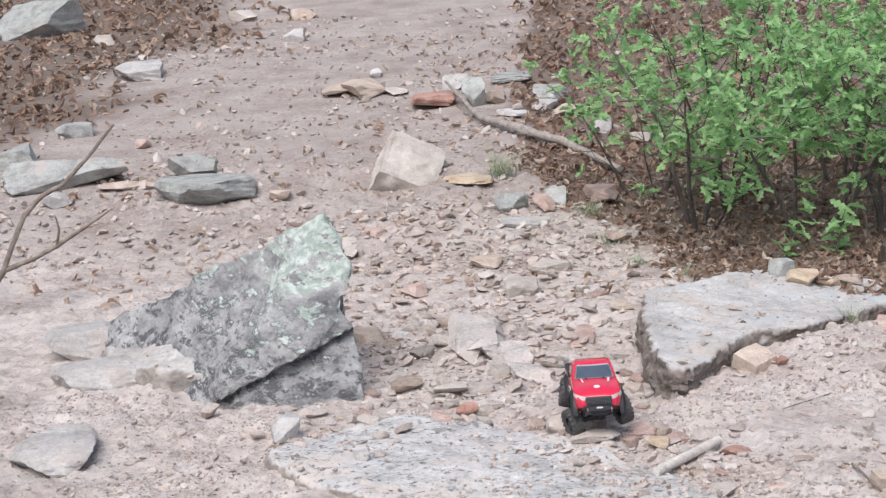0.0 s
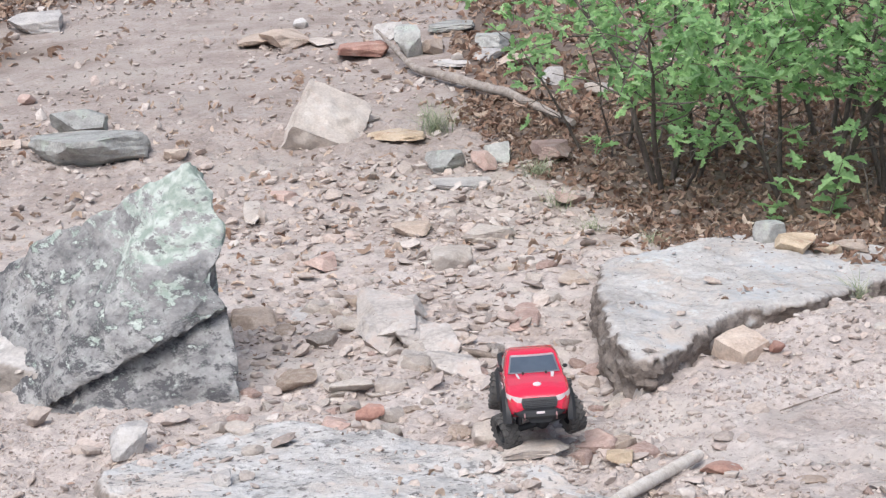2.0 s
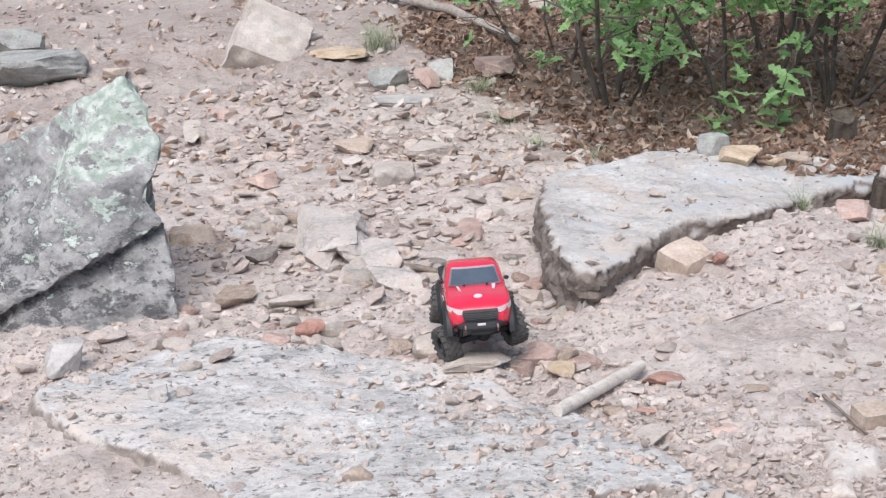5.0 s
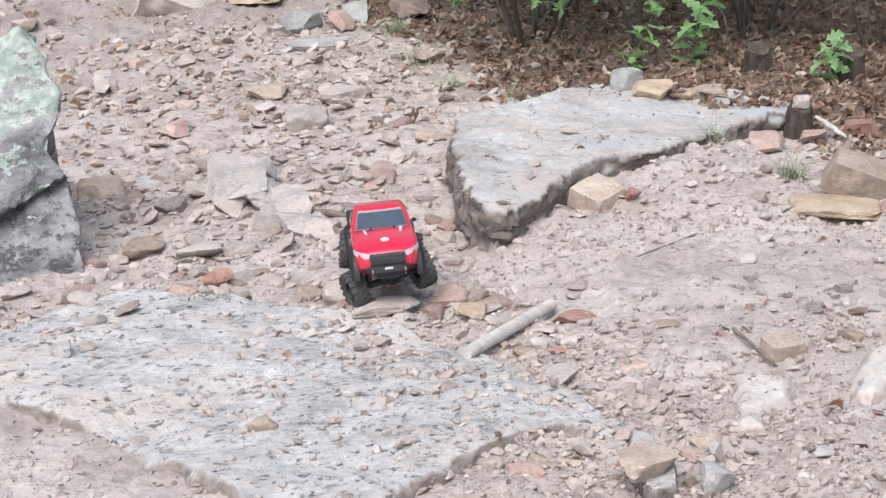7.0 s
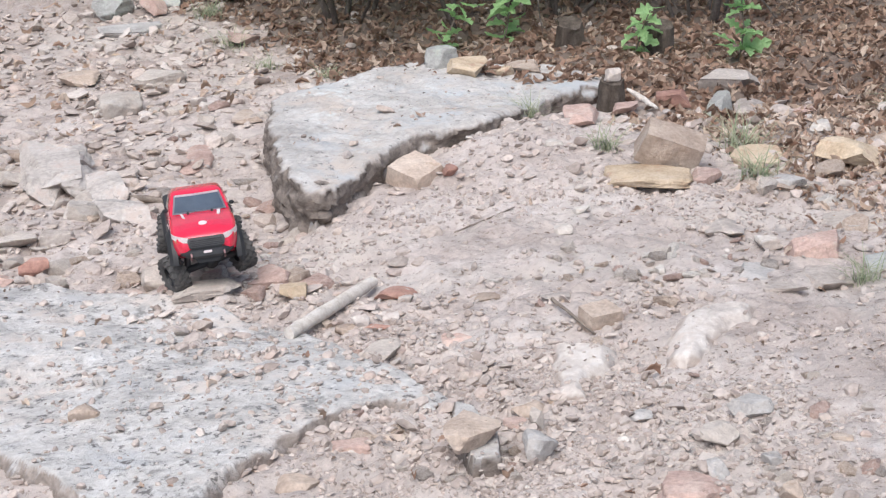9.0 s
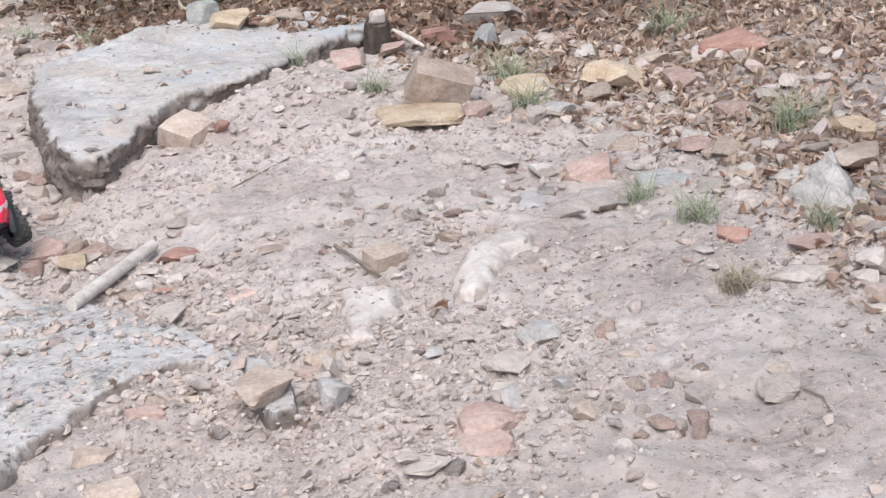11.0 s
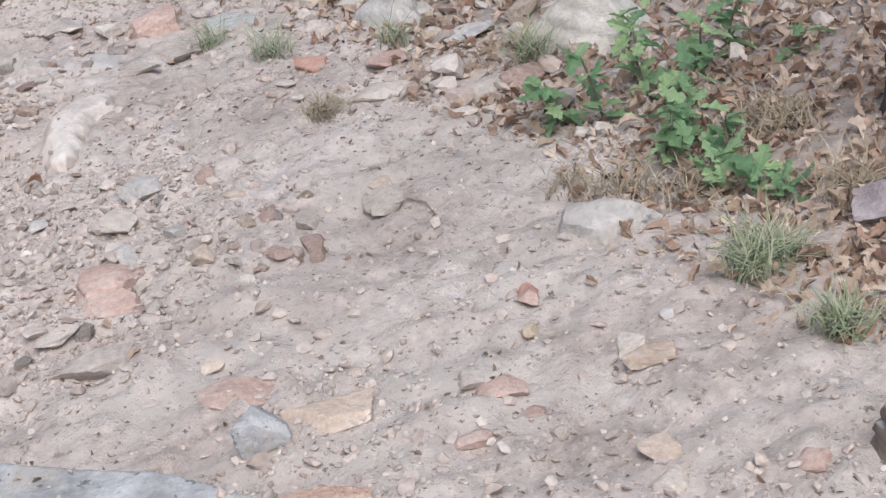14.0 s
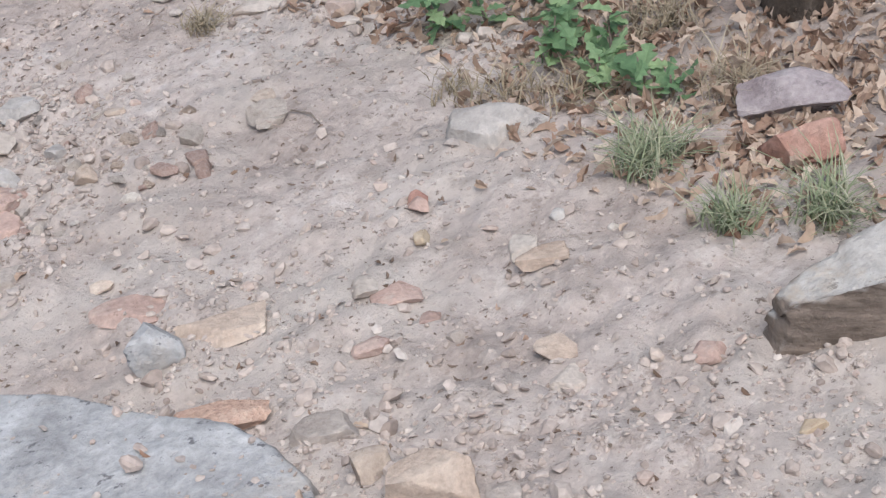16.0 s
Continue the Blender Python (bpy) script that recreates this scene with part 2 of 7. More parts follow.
def steep_sides(m, colours, scale, squash=1.0):
    """Lets a slab's steep sides, marked on the mesh, show a darker, browner rock colour than its top."""
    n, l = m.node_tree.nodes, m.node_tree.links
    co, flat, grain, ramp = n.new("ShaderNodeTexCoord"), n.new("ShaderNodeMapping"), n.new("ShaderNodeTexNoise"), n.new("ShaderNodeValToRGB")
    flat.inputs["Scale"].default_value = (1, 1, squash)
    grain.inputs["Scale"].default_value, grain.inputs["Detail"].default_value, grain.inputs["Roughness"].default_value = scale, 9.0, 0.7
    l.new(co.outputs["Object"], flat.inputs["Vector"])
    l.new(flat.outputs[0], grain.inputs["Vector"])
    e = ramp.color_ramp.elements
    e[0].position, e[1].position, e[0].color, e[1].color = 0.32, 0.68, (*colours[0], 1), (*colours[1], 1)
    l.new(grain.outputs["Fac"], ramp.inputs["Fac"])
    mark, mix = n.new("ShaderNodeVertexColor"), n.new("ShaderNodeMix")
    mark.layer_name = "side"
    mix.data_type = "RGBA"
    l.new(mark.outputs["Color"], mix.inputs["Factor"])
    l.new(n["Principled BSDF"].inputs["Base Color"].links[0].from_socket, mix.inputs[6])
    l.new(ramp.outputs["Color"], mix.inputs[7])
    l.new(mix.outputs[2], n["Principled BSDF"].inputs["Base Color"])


PALE_ROCK = material("pale_outcrop_rock", [(0.36, 0.318, 0.29), (0.51, 0.468, 0.437), (0.61, 0.572, 0.543)], 7.0, 0.92, 0.9, 60.0,
                     spots=[(6.0, 0.54, 0.66, (0.55, 0.46, 0.41)), (30.0, 0.6, 0.66, (0.3, 0.27, 0.245))])
steep_sides(PALE_ROCK, [(0.2, 0.165, 0.145), (0.46, 0.395, 0.35)], 16.0, 2.0)
CREAM_ROCK = material("cream_buried_rock", [(0.44, 0.39, 0.36), (0.6, 0.55, 0.51), (0.7, 0.655, 0.62)], 6.0, 0.92, 0.6, 60.0,
                      spots=[(5.0, 0.54, 0.68, (0.66, 0.55, 0.49)), (30.0, 0.62, 0.67, (0.4, 0.35, 0.31))])
steep_sides(CREAM_ROCK, [(0.28, 0.23, 0.2), (0.56, 0.48, 0.43)], 16.0, 2.0)
LOW_SLAB = material("dusty_bedrock", [(0.37, 0.357, 0.345), (0.555, 0.538, 0.52), (0.675, 0.66, 0.645)], 9.0, 0.92, 1.0, 55.0,
                    spots=[(2.2, 0.5, 0.62, (0.62, 0.55, 0.5)), (4.0, 0.54, 0.66, (0.52, 0.525, 0.53)), (13.0, 0.56, 0.64, (0.3, 0.29, 0.28)), (32.0, 0.56, 0.62, (0.17, 0.16, 0.155)), (20.0, 0.6, 0.68, (0.68, 0.66, 0.64))])
steep_sides(LOW_SLAB, [(0.2, 0.17, 0.15), (0.46, 0.4, 0.36)], 20.0, 1.6)
NEAR_SLAB = material("blue_grey_slab_rock", [(0.25, 0.252, 0.258), (0.4, 0.405, 0.415), (0.55, 0.56, 0.57)], 8.0, 0.9, 0.7, 60.0,
                     spots=[(3.0, 0.54, 0.66, (0.5, 0.455, 0.41)), (34.0, 0.59, 0.64, (0.16, 0.16, 0.17)), (12.0, 0.6, 0.68, (0.3, 0.3, 0.3))])
steep_sides(BOULDER_SHELF, [(0.16, 0.14, 0.125), (0.4, 0.36, 0.325)], 16.0, 2.0)
steep_sides(NEAR_SLAB, [(0.14, 0.125, 0.115), (0.38, 0.35, 0.325)], 16.0, 2.0)
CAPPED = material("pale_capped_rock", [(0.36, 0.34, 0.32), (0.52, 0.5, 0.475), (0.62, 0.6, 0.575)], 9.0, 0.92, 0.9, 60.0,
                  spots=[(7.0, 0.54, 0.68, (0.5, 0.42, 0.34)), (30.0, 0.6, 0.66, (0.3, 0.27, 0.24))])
# Brown side rock, darkened further in place of the shade in edge crevices.
steep_sides(SLAB, [(0.1, 0.083, 0.072), (0.36, 0.31, 0.275)], 20.0, 1.6)
steep_sides(PALE_SLAB, [(0.2, 0.165, 0.145), (0.46, 0.395, 0.35)], 13.0, 2.0)
steep_sides(CAPPED, [(0.115, 0.092, 0.076), (0.32, 0.265, 0.225)], 16.0, 4.0)
GRAVEL = island_material("gravel", [(0.285, 0.236, 0.209), (0.433, 0.374, 0.339), (0.502, 0.437, 0.400), (0.456, 0.368, 0.325), (0.570, 0.517, 0.478),
                                    (0.353, 0.305, 0.275), (0.490, 0.414, 0.365), (0.433, 0.391, 0.365), (0.399, 0.333, 0.302)], 0.95)
CRUMB = island_material("dirt_crumbs", [(0.296, 0.245, 0.219), (0.404, 0.344, 0.310), (0.463, 0.403, 0.369), (0.355, 0.300, 0.270), (0.512, 0.452, 0.414), (0.424, 0.364, 0.330)], 0.98)
LITTER = island_material("dry_leaves", [(0.139, 0.090, 0.066), (0.286, 0.191, 0.140), (0.397, 0.285, 0.218), (0.211, 0.129, 0.091), (0.499, 0.402, 0.323),
                                        (0.333, 0.218, 0.162), (0.258, 0.161, 0.117)], 0.8, 0.2)
LITTER_PALE = island_material("bleached_dry_leaves", [(0.198, 0.125, 0.090), (0.415, 0.311, 0.239), (0.544, 0.436, 0.356), (0.307, 0.190, 0.135), (0.613, 0.510, 0.428),
                                                      (0.653, 0.543, 0.455), (0.356, 0.223, 0.163), (0.574, 0.464, 0.378), (0.475, 0.362, 0.280), (0.258, 0.176, 0.135)], 0.8, 0.2)
DEBRIS = island_material("plant_crumbs", [(0.09, 0.065, 0.05), (0.17, 0.115, 0.085), (0.24, 0.17, 0.13), (0.12, 0.09, 0.075), (0.33, 0.255, 0.2)], 0.9)
LEAF = island_material("oak_leaves", [(0.230, 0.403, 0.179), (0.322, 0.538, 0.224), (0.414, 0.638, 0.302), (0.276, 0.470, 0.224), (0.483, 0.672, 0.358)], 0.65, 0.5)
LEAF_DARK = island_material("seedling_leaves", [(0.16, 0.28, 0.15), (0.23, 0.37, 0.2), (0.3, 0.44, 0.24), (0.37, 0.5, 0.27)], 0.55, 0.4)
for node in [q for q in LEAF_DARK.node_tree.nodes if q.bl_idname == "ShaderNodeNewGeometry"]:
    each = LEAF_DARK.node_tree.nodes.new("ShaderNodeObjectInfo")
    for link in [k for k in node.outputs["Random Per Island"].links]:
        LEAF_DARK.node_tree.links.new(each.outputs["Random"], link.to_socket)
GRASS = island_material("grass_blades", [(0.19, 0.24, 0.15), (0.29, 0.34, 0.21), (0.42, 0.42, 0.3), (0.23, 0.29, 0.18), (0.5, 0.48, 0.38)], 0.8, 0.25)
STRAW = island_material("dry_grass", [(0.24, 0.19, 0.13), (0.4, 0.34, 0.25), (0.33, 0.28, 0.2), (0.5, 0.44, 0.34)], 0.85, 0.2)
BARK = material("dark_bark", [(0.045, 0.036, 0.03), (0.12, 0.098, 0.082), (0.2, 0.17, 0.145)], 24.0, 0.95, 1.0, 120.0, layers=(1, 1, 0.25))
STEM = material("shrub_bark", [(0.07, 0.059, 0.052), (0.14, 0.12, 0.105), (0.24, 0.21, 0.19)], 24.0, 0.95, 0.8, 120.0, layers=(1, 1, 0.25))
DEAD_BARK = material("bleached_dead_bark", [(0.22, 0.185, 0.16), (0.36, 0.315, 0.28), (0.46, 0.415, 0.375)], 20.0, 0.92, 0.8, 120.0)
TWIG = material("grey_twig", [(0.14, 0.11, 0.09), (0.24, 0.2, 0.17), (0.34, 0.29, 0.25)], 20.0, 0.9, 0.6, 150.0)
DEADWOOD = material("weathered_wood", [(0.5, 0.45, 0.4), (0.66, 0.61, 0.56), (0.76, 0.72, 0.67)], 30.0, 0.85, 0.7, 160.0, layers=(1, 1, 0.08),
                    spots=[(18.0, 0.64, 0.7, (0.3, 0.25, 0.2))])


# ---------------------------------------------------------------- ground form
SLOPE_X, SLOPE_Y = 0.0712, -0.2549


def fall(x, y):
    """The hillside: it drops away from the viewer and flattens farther out."""
    far = np.maximum(0, y - 7.0)
    return SLOPE_X * np.clip(x, -12, 12) + SLOPE_Y * (np.clip(y, -12, 30) - np.minimum(far, 23.0) * 0.42)


def value_noise(x, y, seed):
    xi, yi = np.floor(x).astype(np.int64), np.floor(y).astype(np.int64)
    fx, fy = x - xi, y - yi
    fx, fy = fx * fx * (3 - 2 * fx), fy * fy * (3 - 2 * fy)

    def rnd(a, b):
        h = (a * 374761393 + b * 668265263 + seed * 982451653) & 0x7FFFFFFF
        h = ((h ^ (h >> 13)) * 1274126177) & 0x7FFFFFFF
        return ((h ^ (h >> 16)) & 0xFFFF) / 65535.0
    top = rnd(xi, yi) * (1 - fx) + rnd(xi + 1, yi) * fx
    low = rnd(xi, yi + 1) * (1 - fx) + rnd(xi + 1, yi + 1) * fx
    return top * (1 - fy) + low * fy


def fractal(x, y, seed, octaves=4):
    total, amp = 0.0, 1.0
    for o in range(octaves):
        total = total + amp * (value_noise(x * 2.03**o, y * 2.03**o, seed + o) - 0.5)
        amp *= 0.52
    return total


def hollow(x, y, cx, cy, rx, ry):
    return np.exp(-(((x - cx) / rx) ** 2 + ((y - cy) / ry) ** 2))


def smooth_z(x, y):
    z = fall(x, y) + 0.035 * fractal(x * 1.3 + 9, y * 1.3 + 4, 3)
    z = z - 0.07 * hollow(x, y, 0.0, 4.85, 0.2, 0.5) - 0.05 * hollow(x, y, 0.08, 4.62, 0.13, 0.3) + 0.09 * hollow(x, y, 0.85, 5.1, 0.33, 0.38)
    return z + 0.065 * hollow(x, y, -1.9, 4.95, 0.26, 0.28) + 0.04 * hollow(x, y, -0.12, 3.94, 0.2, 0.12)


def ground_z(x, y):
    x, y = np.asarray(x, float), np.asarray(y, float)
    close = np.exp(-(np.maximum(0, np.abs(x + 0.2) - 3.0) + np.maximum(0, np.abs(y - 4.8) - 4.4)) / 0.25)
    lumps = 0.045 * np.maximum(0, fractal(x * 22, y * 22, 141, 2) - 0.1) - 0.02 * np.maximum(0, fractal(x * 13, y * 13, 147, 2) - 0.18)
    fine = 0.02 * fractal(x * 19, y * 19, 21, 2) - 0.016 * np.abs(fractal(x * 6, y * 6, 27, 3)) - 0.014 * np.abs(fractal(x * 14, y * 14, 29, 2))
    return smooth_z(x, y) + close * (0.016 * fractal(x * 7, y * 7, 11, 3) + fine + crumbly(x, y) * lumps)


def crumbly(x, y):
    """Where the trail is loose and lumpy (1) and where it is packed to smooth dust (0)."""
    return np.clip(0.5 + 2.2 * fractal(x * 1.5 + 3, y * 1.5 + 8, 131, 4), 0, 1)


SLABS = []


def top_z(x, y):
    """The surface that loose things lie on: the dirt, or a rock slab where one stands out of it."""
    x, y = np.asarray(x, float), np.asarray(y, float)
    z = ground_z(x, y)
    for x0, y0, step, field in SLABS:
        i, j = np.round((x - x0) / step).astype(int), np.round((y - y0) / step).astype(int)
        ok = (i >= 0) & (j >= 0) & (i < field.shape[0]) & (j < field.shape[1])
        s = field[np.clip(i, 0, field.shape[0] - 1), np.clip(j, 0, field.shape[1] - 1)]
        z = np.where(ok, np.maximum(z, s), z)
    return z


# ---------------------------------------------------------------- builders
def mesh_object(name, verts, faces, mat, smooth=None, parent=None):
    me = bpy.data.meshes.new(name)
    me.from_pydata([tuple(v) for v in verts], [], faces)
    me.materials.append(mat)
    if smooth is not None:
        me.polygons.foreach_set("use_smooth", [True] * len(me.polygons))
        me.set_sharp_from_angle(angle=radians(smooth))
    ob = new(name, me)
    if parent is not None:
        ob.parent = parent
    return ob


def part(name, bm, mat, parent, label="", smooth=35):
    me = bpy.data.meshes.new(name)
    bm.to_mesh(me)
    bm.free()
    me.materials.append(mat)
    me.polygons.foreach_set("use_smooth", [True] * len(me.polygons))
    me.set_sharp_from_angle(angle=radians(smooth))
    ob = new(name, me)
    ob.parent = parent
    if label:
        tagged(ob, label)
    return ob


ICO = {}


def ico(level):
    if level not in ICO:
        bm = bmesh.new()
        bmesh.ops.create_icosphere(bm, subdivisions=level, radius=1.0)
        ICO[level] = (np.array([v.co[:] for v in bm.verts]), [tuple(v.index for v in f.verts) for f in bm.faces])
        bm.free()
    return ICO[level]


def noise3(p, seed, scale):
    q = p * scale
    return (value_noise(q[:, 0] + 3.1 * seed, q[:, 1] + q[:, 2] * 0.7, seed) + value_noise(q[:, 1] - 1.7 * seed, q[:, 2] + q[:, 0] * 0.6, seed + 5)
            + value_noise(q[:, 2] + 5.3, q[:, 0] - q[:, 1] * 0.5, seed + 9)) / 1.5 - 1.0


def rock_form(seed, w, d, h, level=3, cuts=12, blocky=0.6, rough=0.05):
    """An angular stone that fills w x d x h: a ball pressed into a box, chopped by planes and roughened."""
    rng = np.random.default_rng(seed)
    v, f = ico(level)
    v = v.copy()
    big = np.abs(v).max(1, keepdims=True)
    v = v * (1 - blocky + blocky / big)
    for _ in range(cuts):
        n = rng.normal(size=3) * (1.0, 1.0, 0.6)
        n /= np.linalg.norm(n)
        lim = rng.uniform(0.55, 0.86)
        v -= np.maximum(v @ n - lim, 0)[:, None] * n
    v *= 1 + 1.3 * rough * noise3(v, seed, 2.3)[:, None] + 0.9 * rough * noise3(v, seed + 3, 6.0)[:, None] + 0.6 * rough * noise3(v, seed + 6, 15.0)[:, None]
    v -= (v.max(0) + v.min(0)) / 2
    v /= (v.max(0) - v.min(0)) / 2
    return v * (w / 2, d / 2, h / 2), f


def stone(name, x, y, w, d, h, turn, mat, label, sink=0.25, seed=None, tilt=(0, 0), level=None, cuts=10, blocky=0.72, lift=0.0, group="", category="stone"):
    """A loose or half-buried stone on the slope: its middle stands at x, y."""
    seed = int(abs(x * 1000) * 7 + abs(y * 1000)) % 9973 if seed is None else seed
    level = level or (5 if max(w, d) > 0.3 else 4 if max(w, d) > 0.08 else 3)
    v, f = rock_form(seed, w, d, h, level, cuts, blocky)
    ob = mesh_object(name, v, f, mat, 38)
    ob.matrix_world = (Matrix.Translation((x, y, float(top_z(x, y)) + h * (0.5 - sink) + lift))
                       @ pose(0, 0, 0, -14.3, -4.07, 0) @ pose(0, 0, 0, 0, 0, turn) @ pose(0, 0, 0, *tilt))
    return tagged(ob, label, category, group)



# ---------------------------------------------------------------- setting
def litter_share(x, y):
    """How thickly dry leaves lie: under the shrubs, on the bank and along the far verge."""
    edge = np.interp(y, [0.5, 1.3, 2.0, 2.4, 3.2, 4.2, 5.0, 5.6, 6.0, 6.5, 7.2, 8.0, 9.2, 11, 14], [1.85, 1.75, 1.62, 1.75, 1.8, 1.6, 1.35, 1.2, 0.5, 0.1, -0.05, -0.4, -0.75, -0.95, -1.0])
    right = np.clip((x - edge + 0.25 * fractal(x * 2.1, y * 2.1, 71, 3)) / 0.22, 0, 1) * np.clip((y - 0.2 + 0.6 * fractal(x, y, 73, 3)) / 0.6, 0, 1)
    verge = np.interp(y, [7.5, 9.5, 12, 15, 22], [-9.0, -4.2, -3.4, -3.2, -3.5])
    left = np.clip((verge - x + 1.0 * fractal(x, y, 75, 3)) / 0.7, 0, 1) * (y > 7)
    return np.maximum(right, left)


def axis_steps(lo, hi, step, reach):
    mid = np.arange(lo, hi + step / 2, step)
    grow = step * np.cumsum(1.22 ** np.arange(1, 60))
    grow = grow[grow < reach]
    return np.r_[(lo - grow)[::-1], mid, hi + grow]


gx = axis_steps(-3.2, 2.8, 0.014, 900.0)
gy = axis_steps(0.4, 9.2, 0.014, 900.0)
mx, my = np.meshgrid(gx, gy, indexing="ij")
near = np.exp(-np.maximum(0, np.hypot(mx, my - 4) - 7) / 6)
mz = fall(mx, my) + (ground_z(mx, my) - fall(mx, my)) * near
nx, ny = mx.shape
idx = np.arange(nx * ny).reshape(nx, ny)
quads = np.stack([idx[:-1, :-1], idx[1:, :-1], idx[1:, 1:], idx[:-1, 1:]], -1).reshape(-1, 4)
ground = mesh_object("ground", np.stack([mx, my, mz], -1).reshape(-1, 3).tolist(), quads.tolist(), DIRT, 80)
# Shade where the trail bends away far off, painted as dark ground.
far_shade = 0.9 * np.clip((my - 11.2) / 1.5, 0, 1) * np.clip((mx + 2.1 - 0.08 * my) / 0.7, 0, 1)
# Humus under the litter; the dirt also darkens from y = 6 outward.
humus_and_shade = np.maximum((0.85 - 0.5 * np.clip((5.4 - my) / 0.6, 0, 1)) * litter_share(mx, my), np.maximum(0.36 * np.clip((my - 6.0) / 2.5, 0, 1), far_shade))
cover = np.repeat(humus_and_shade.reshape(-1, 1), 4, 1)
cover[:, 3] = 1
ground.data.color_attributes.new("humus_and_shade", "FLOAT_COLOR", "POINT").data.foreach_set("color", cover.ravel())
tagged(ground, "dry tan trail dirt with crumbs and stones", "ground", kind="structure")


def inside_distance(px, py, corners):
    """Signed distance to the edge of a polygon, positive inside."""
    dist, odd = np.full(px.shape, 1e9), np.zeros(px.shape, bool)
    for (ax, ay), (bx, by) in zip(corners, corners[1:] + corners[:1]):
        ex, ey = bx - ax, by - ay
        t = np.clip(((px - ax) * ex + (py - ay) * ey) / (ex * ex + ey * ey), 0, 1)
        dist = np.minimum(dist, np.hypot(px - ax - t * ex, py - ay - t * ey))
        if ey:
            odd ^= ((ay > py) != (by > py)) & (px < ex * (py - ay) / ey + ax)
    return np.where(odd, dist, -dist)


def grit3(v, scale, seed, octaves=5):
    """Fine fractal relief at each point."""
    off = Vector((seed * 1.7, seed * 0.9, seed * 2.3))
    return np.array([noise.fractal(Vector((float(x), float(y), float(z))) + off, 0.9, 2.1, octaves) for x, y, z in v * np.array(scale)])


def side_skin(corners, crest, base, worn, seed, pitch=0.009, rows=26):
    """The broken side of a thick slab: a band that follows its outline from the rim down into the ground, roughened in depth."""
    ring = [np.array(c) for c in corners]
    for _ in range(2):
        ring = [p for a, b in zip(ring, ring[1:] + ring[:1]) for p in (0.75 * a + 0.25 * b, 0.25 * a + 0.75 * b)]
    ring = np.array(ring + ring[:1])
    run = np.r_[0, np.cumsum(np.hypot(*np.diff(ring, axis=0).T))]
    n = int(run[-1] / pitch)
    at = np.linspace(0, run[-1], n, endpoint=False)
    line = np.stack([np.interp(at, run, ring[:, k]) for k in (0, 1)], 1)
    along = np.roll(line, -3, 0) - np.roll(line, 3, 0)
    out = np.stack([along[:, 1], -along[:, 0]], 1) / np.hypot(*along.T)[:, None]
    turn = np.sum(line[:, 0] * np.roll(line[:, 1], -1) - line[:, 1] * np.roll(line[:, 0], -1))
    out = out if turn > 0 else -out
    high, foot = crest(line[:, 0], line[:, 1]), base(line[:, 0], line[:, 1]) - 0.12
    verts = []
    for r in range(rows):
        if r < 6:
            t = r / 5
            reach, z = -0.075 + 0.08 * math.sin(t * 1.5), high + 0.004 - 0.02 * t ** 3
        else:
            t = (r - 5) / (rows - 6)
            reach, z = 0.006 + 0.012 * math.sin(t * 3.1), (high - 0.018) * (1 - t) + foot * t
        verts.append(np.column_stack([line + out * reach, z]))
    v = np.concatenate(verts)
    push = 0.9 * grit3(v, (5.0, 5.0, 8.0), seed + 70, 3) + 0.75 * grit3(v, (14.0, 14.0, 26.0), seed + 71, 4) + 0.35 * grit3(v, (45.0, 45.0, 60.0), seed + 72, 3)
    ease = np.repeat(np.clip(np.arange(rows) / 5, 0, 1) ** 1.5, n)
    v[:, :2] += np.tile(out, (rows, 1)) * (1.3 * worn * push * ease)[:, None]
    v[:, 2] += 0.3 * worn * grit3(v, (18.0, 18.0, 18.0), seed + 73, 3) * ease - 0.014 * (1 - ease) ** 4
    i = np.arange(rows * n).reshape(rows, n)
    q = np.stack([i[:-1], np.roll(i[:-1], -1, 1), np.roll(i[1:], -1, 1), i[1:]], -1).reshape(-1, 4)
    return v, (q[:, ::-1] if turn > 0 else q)


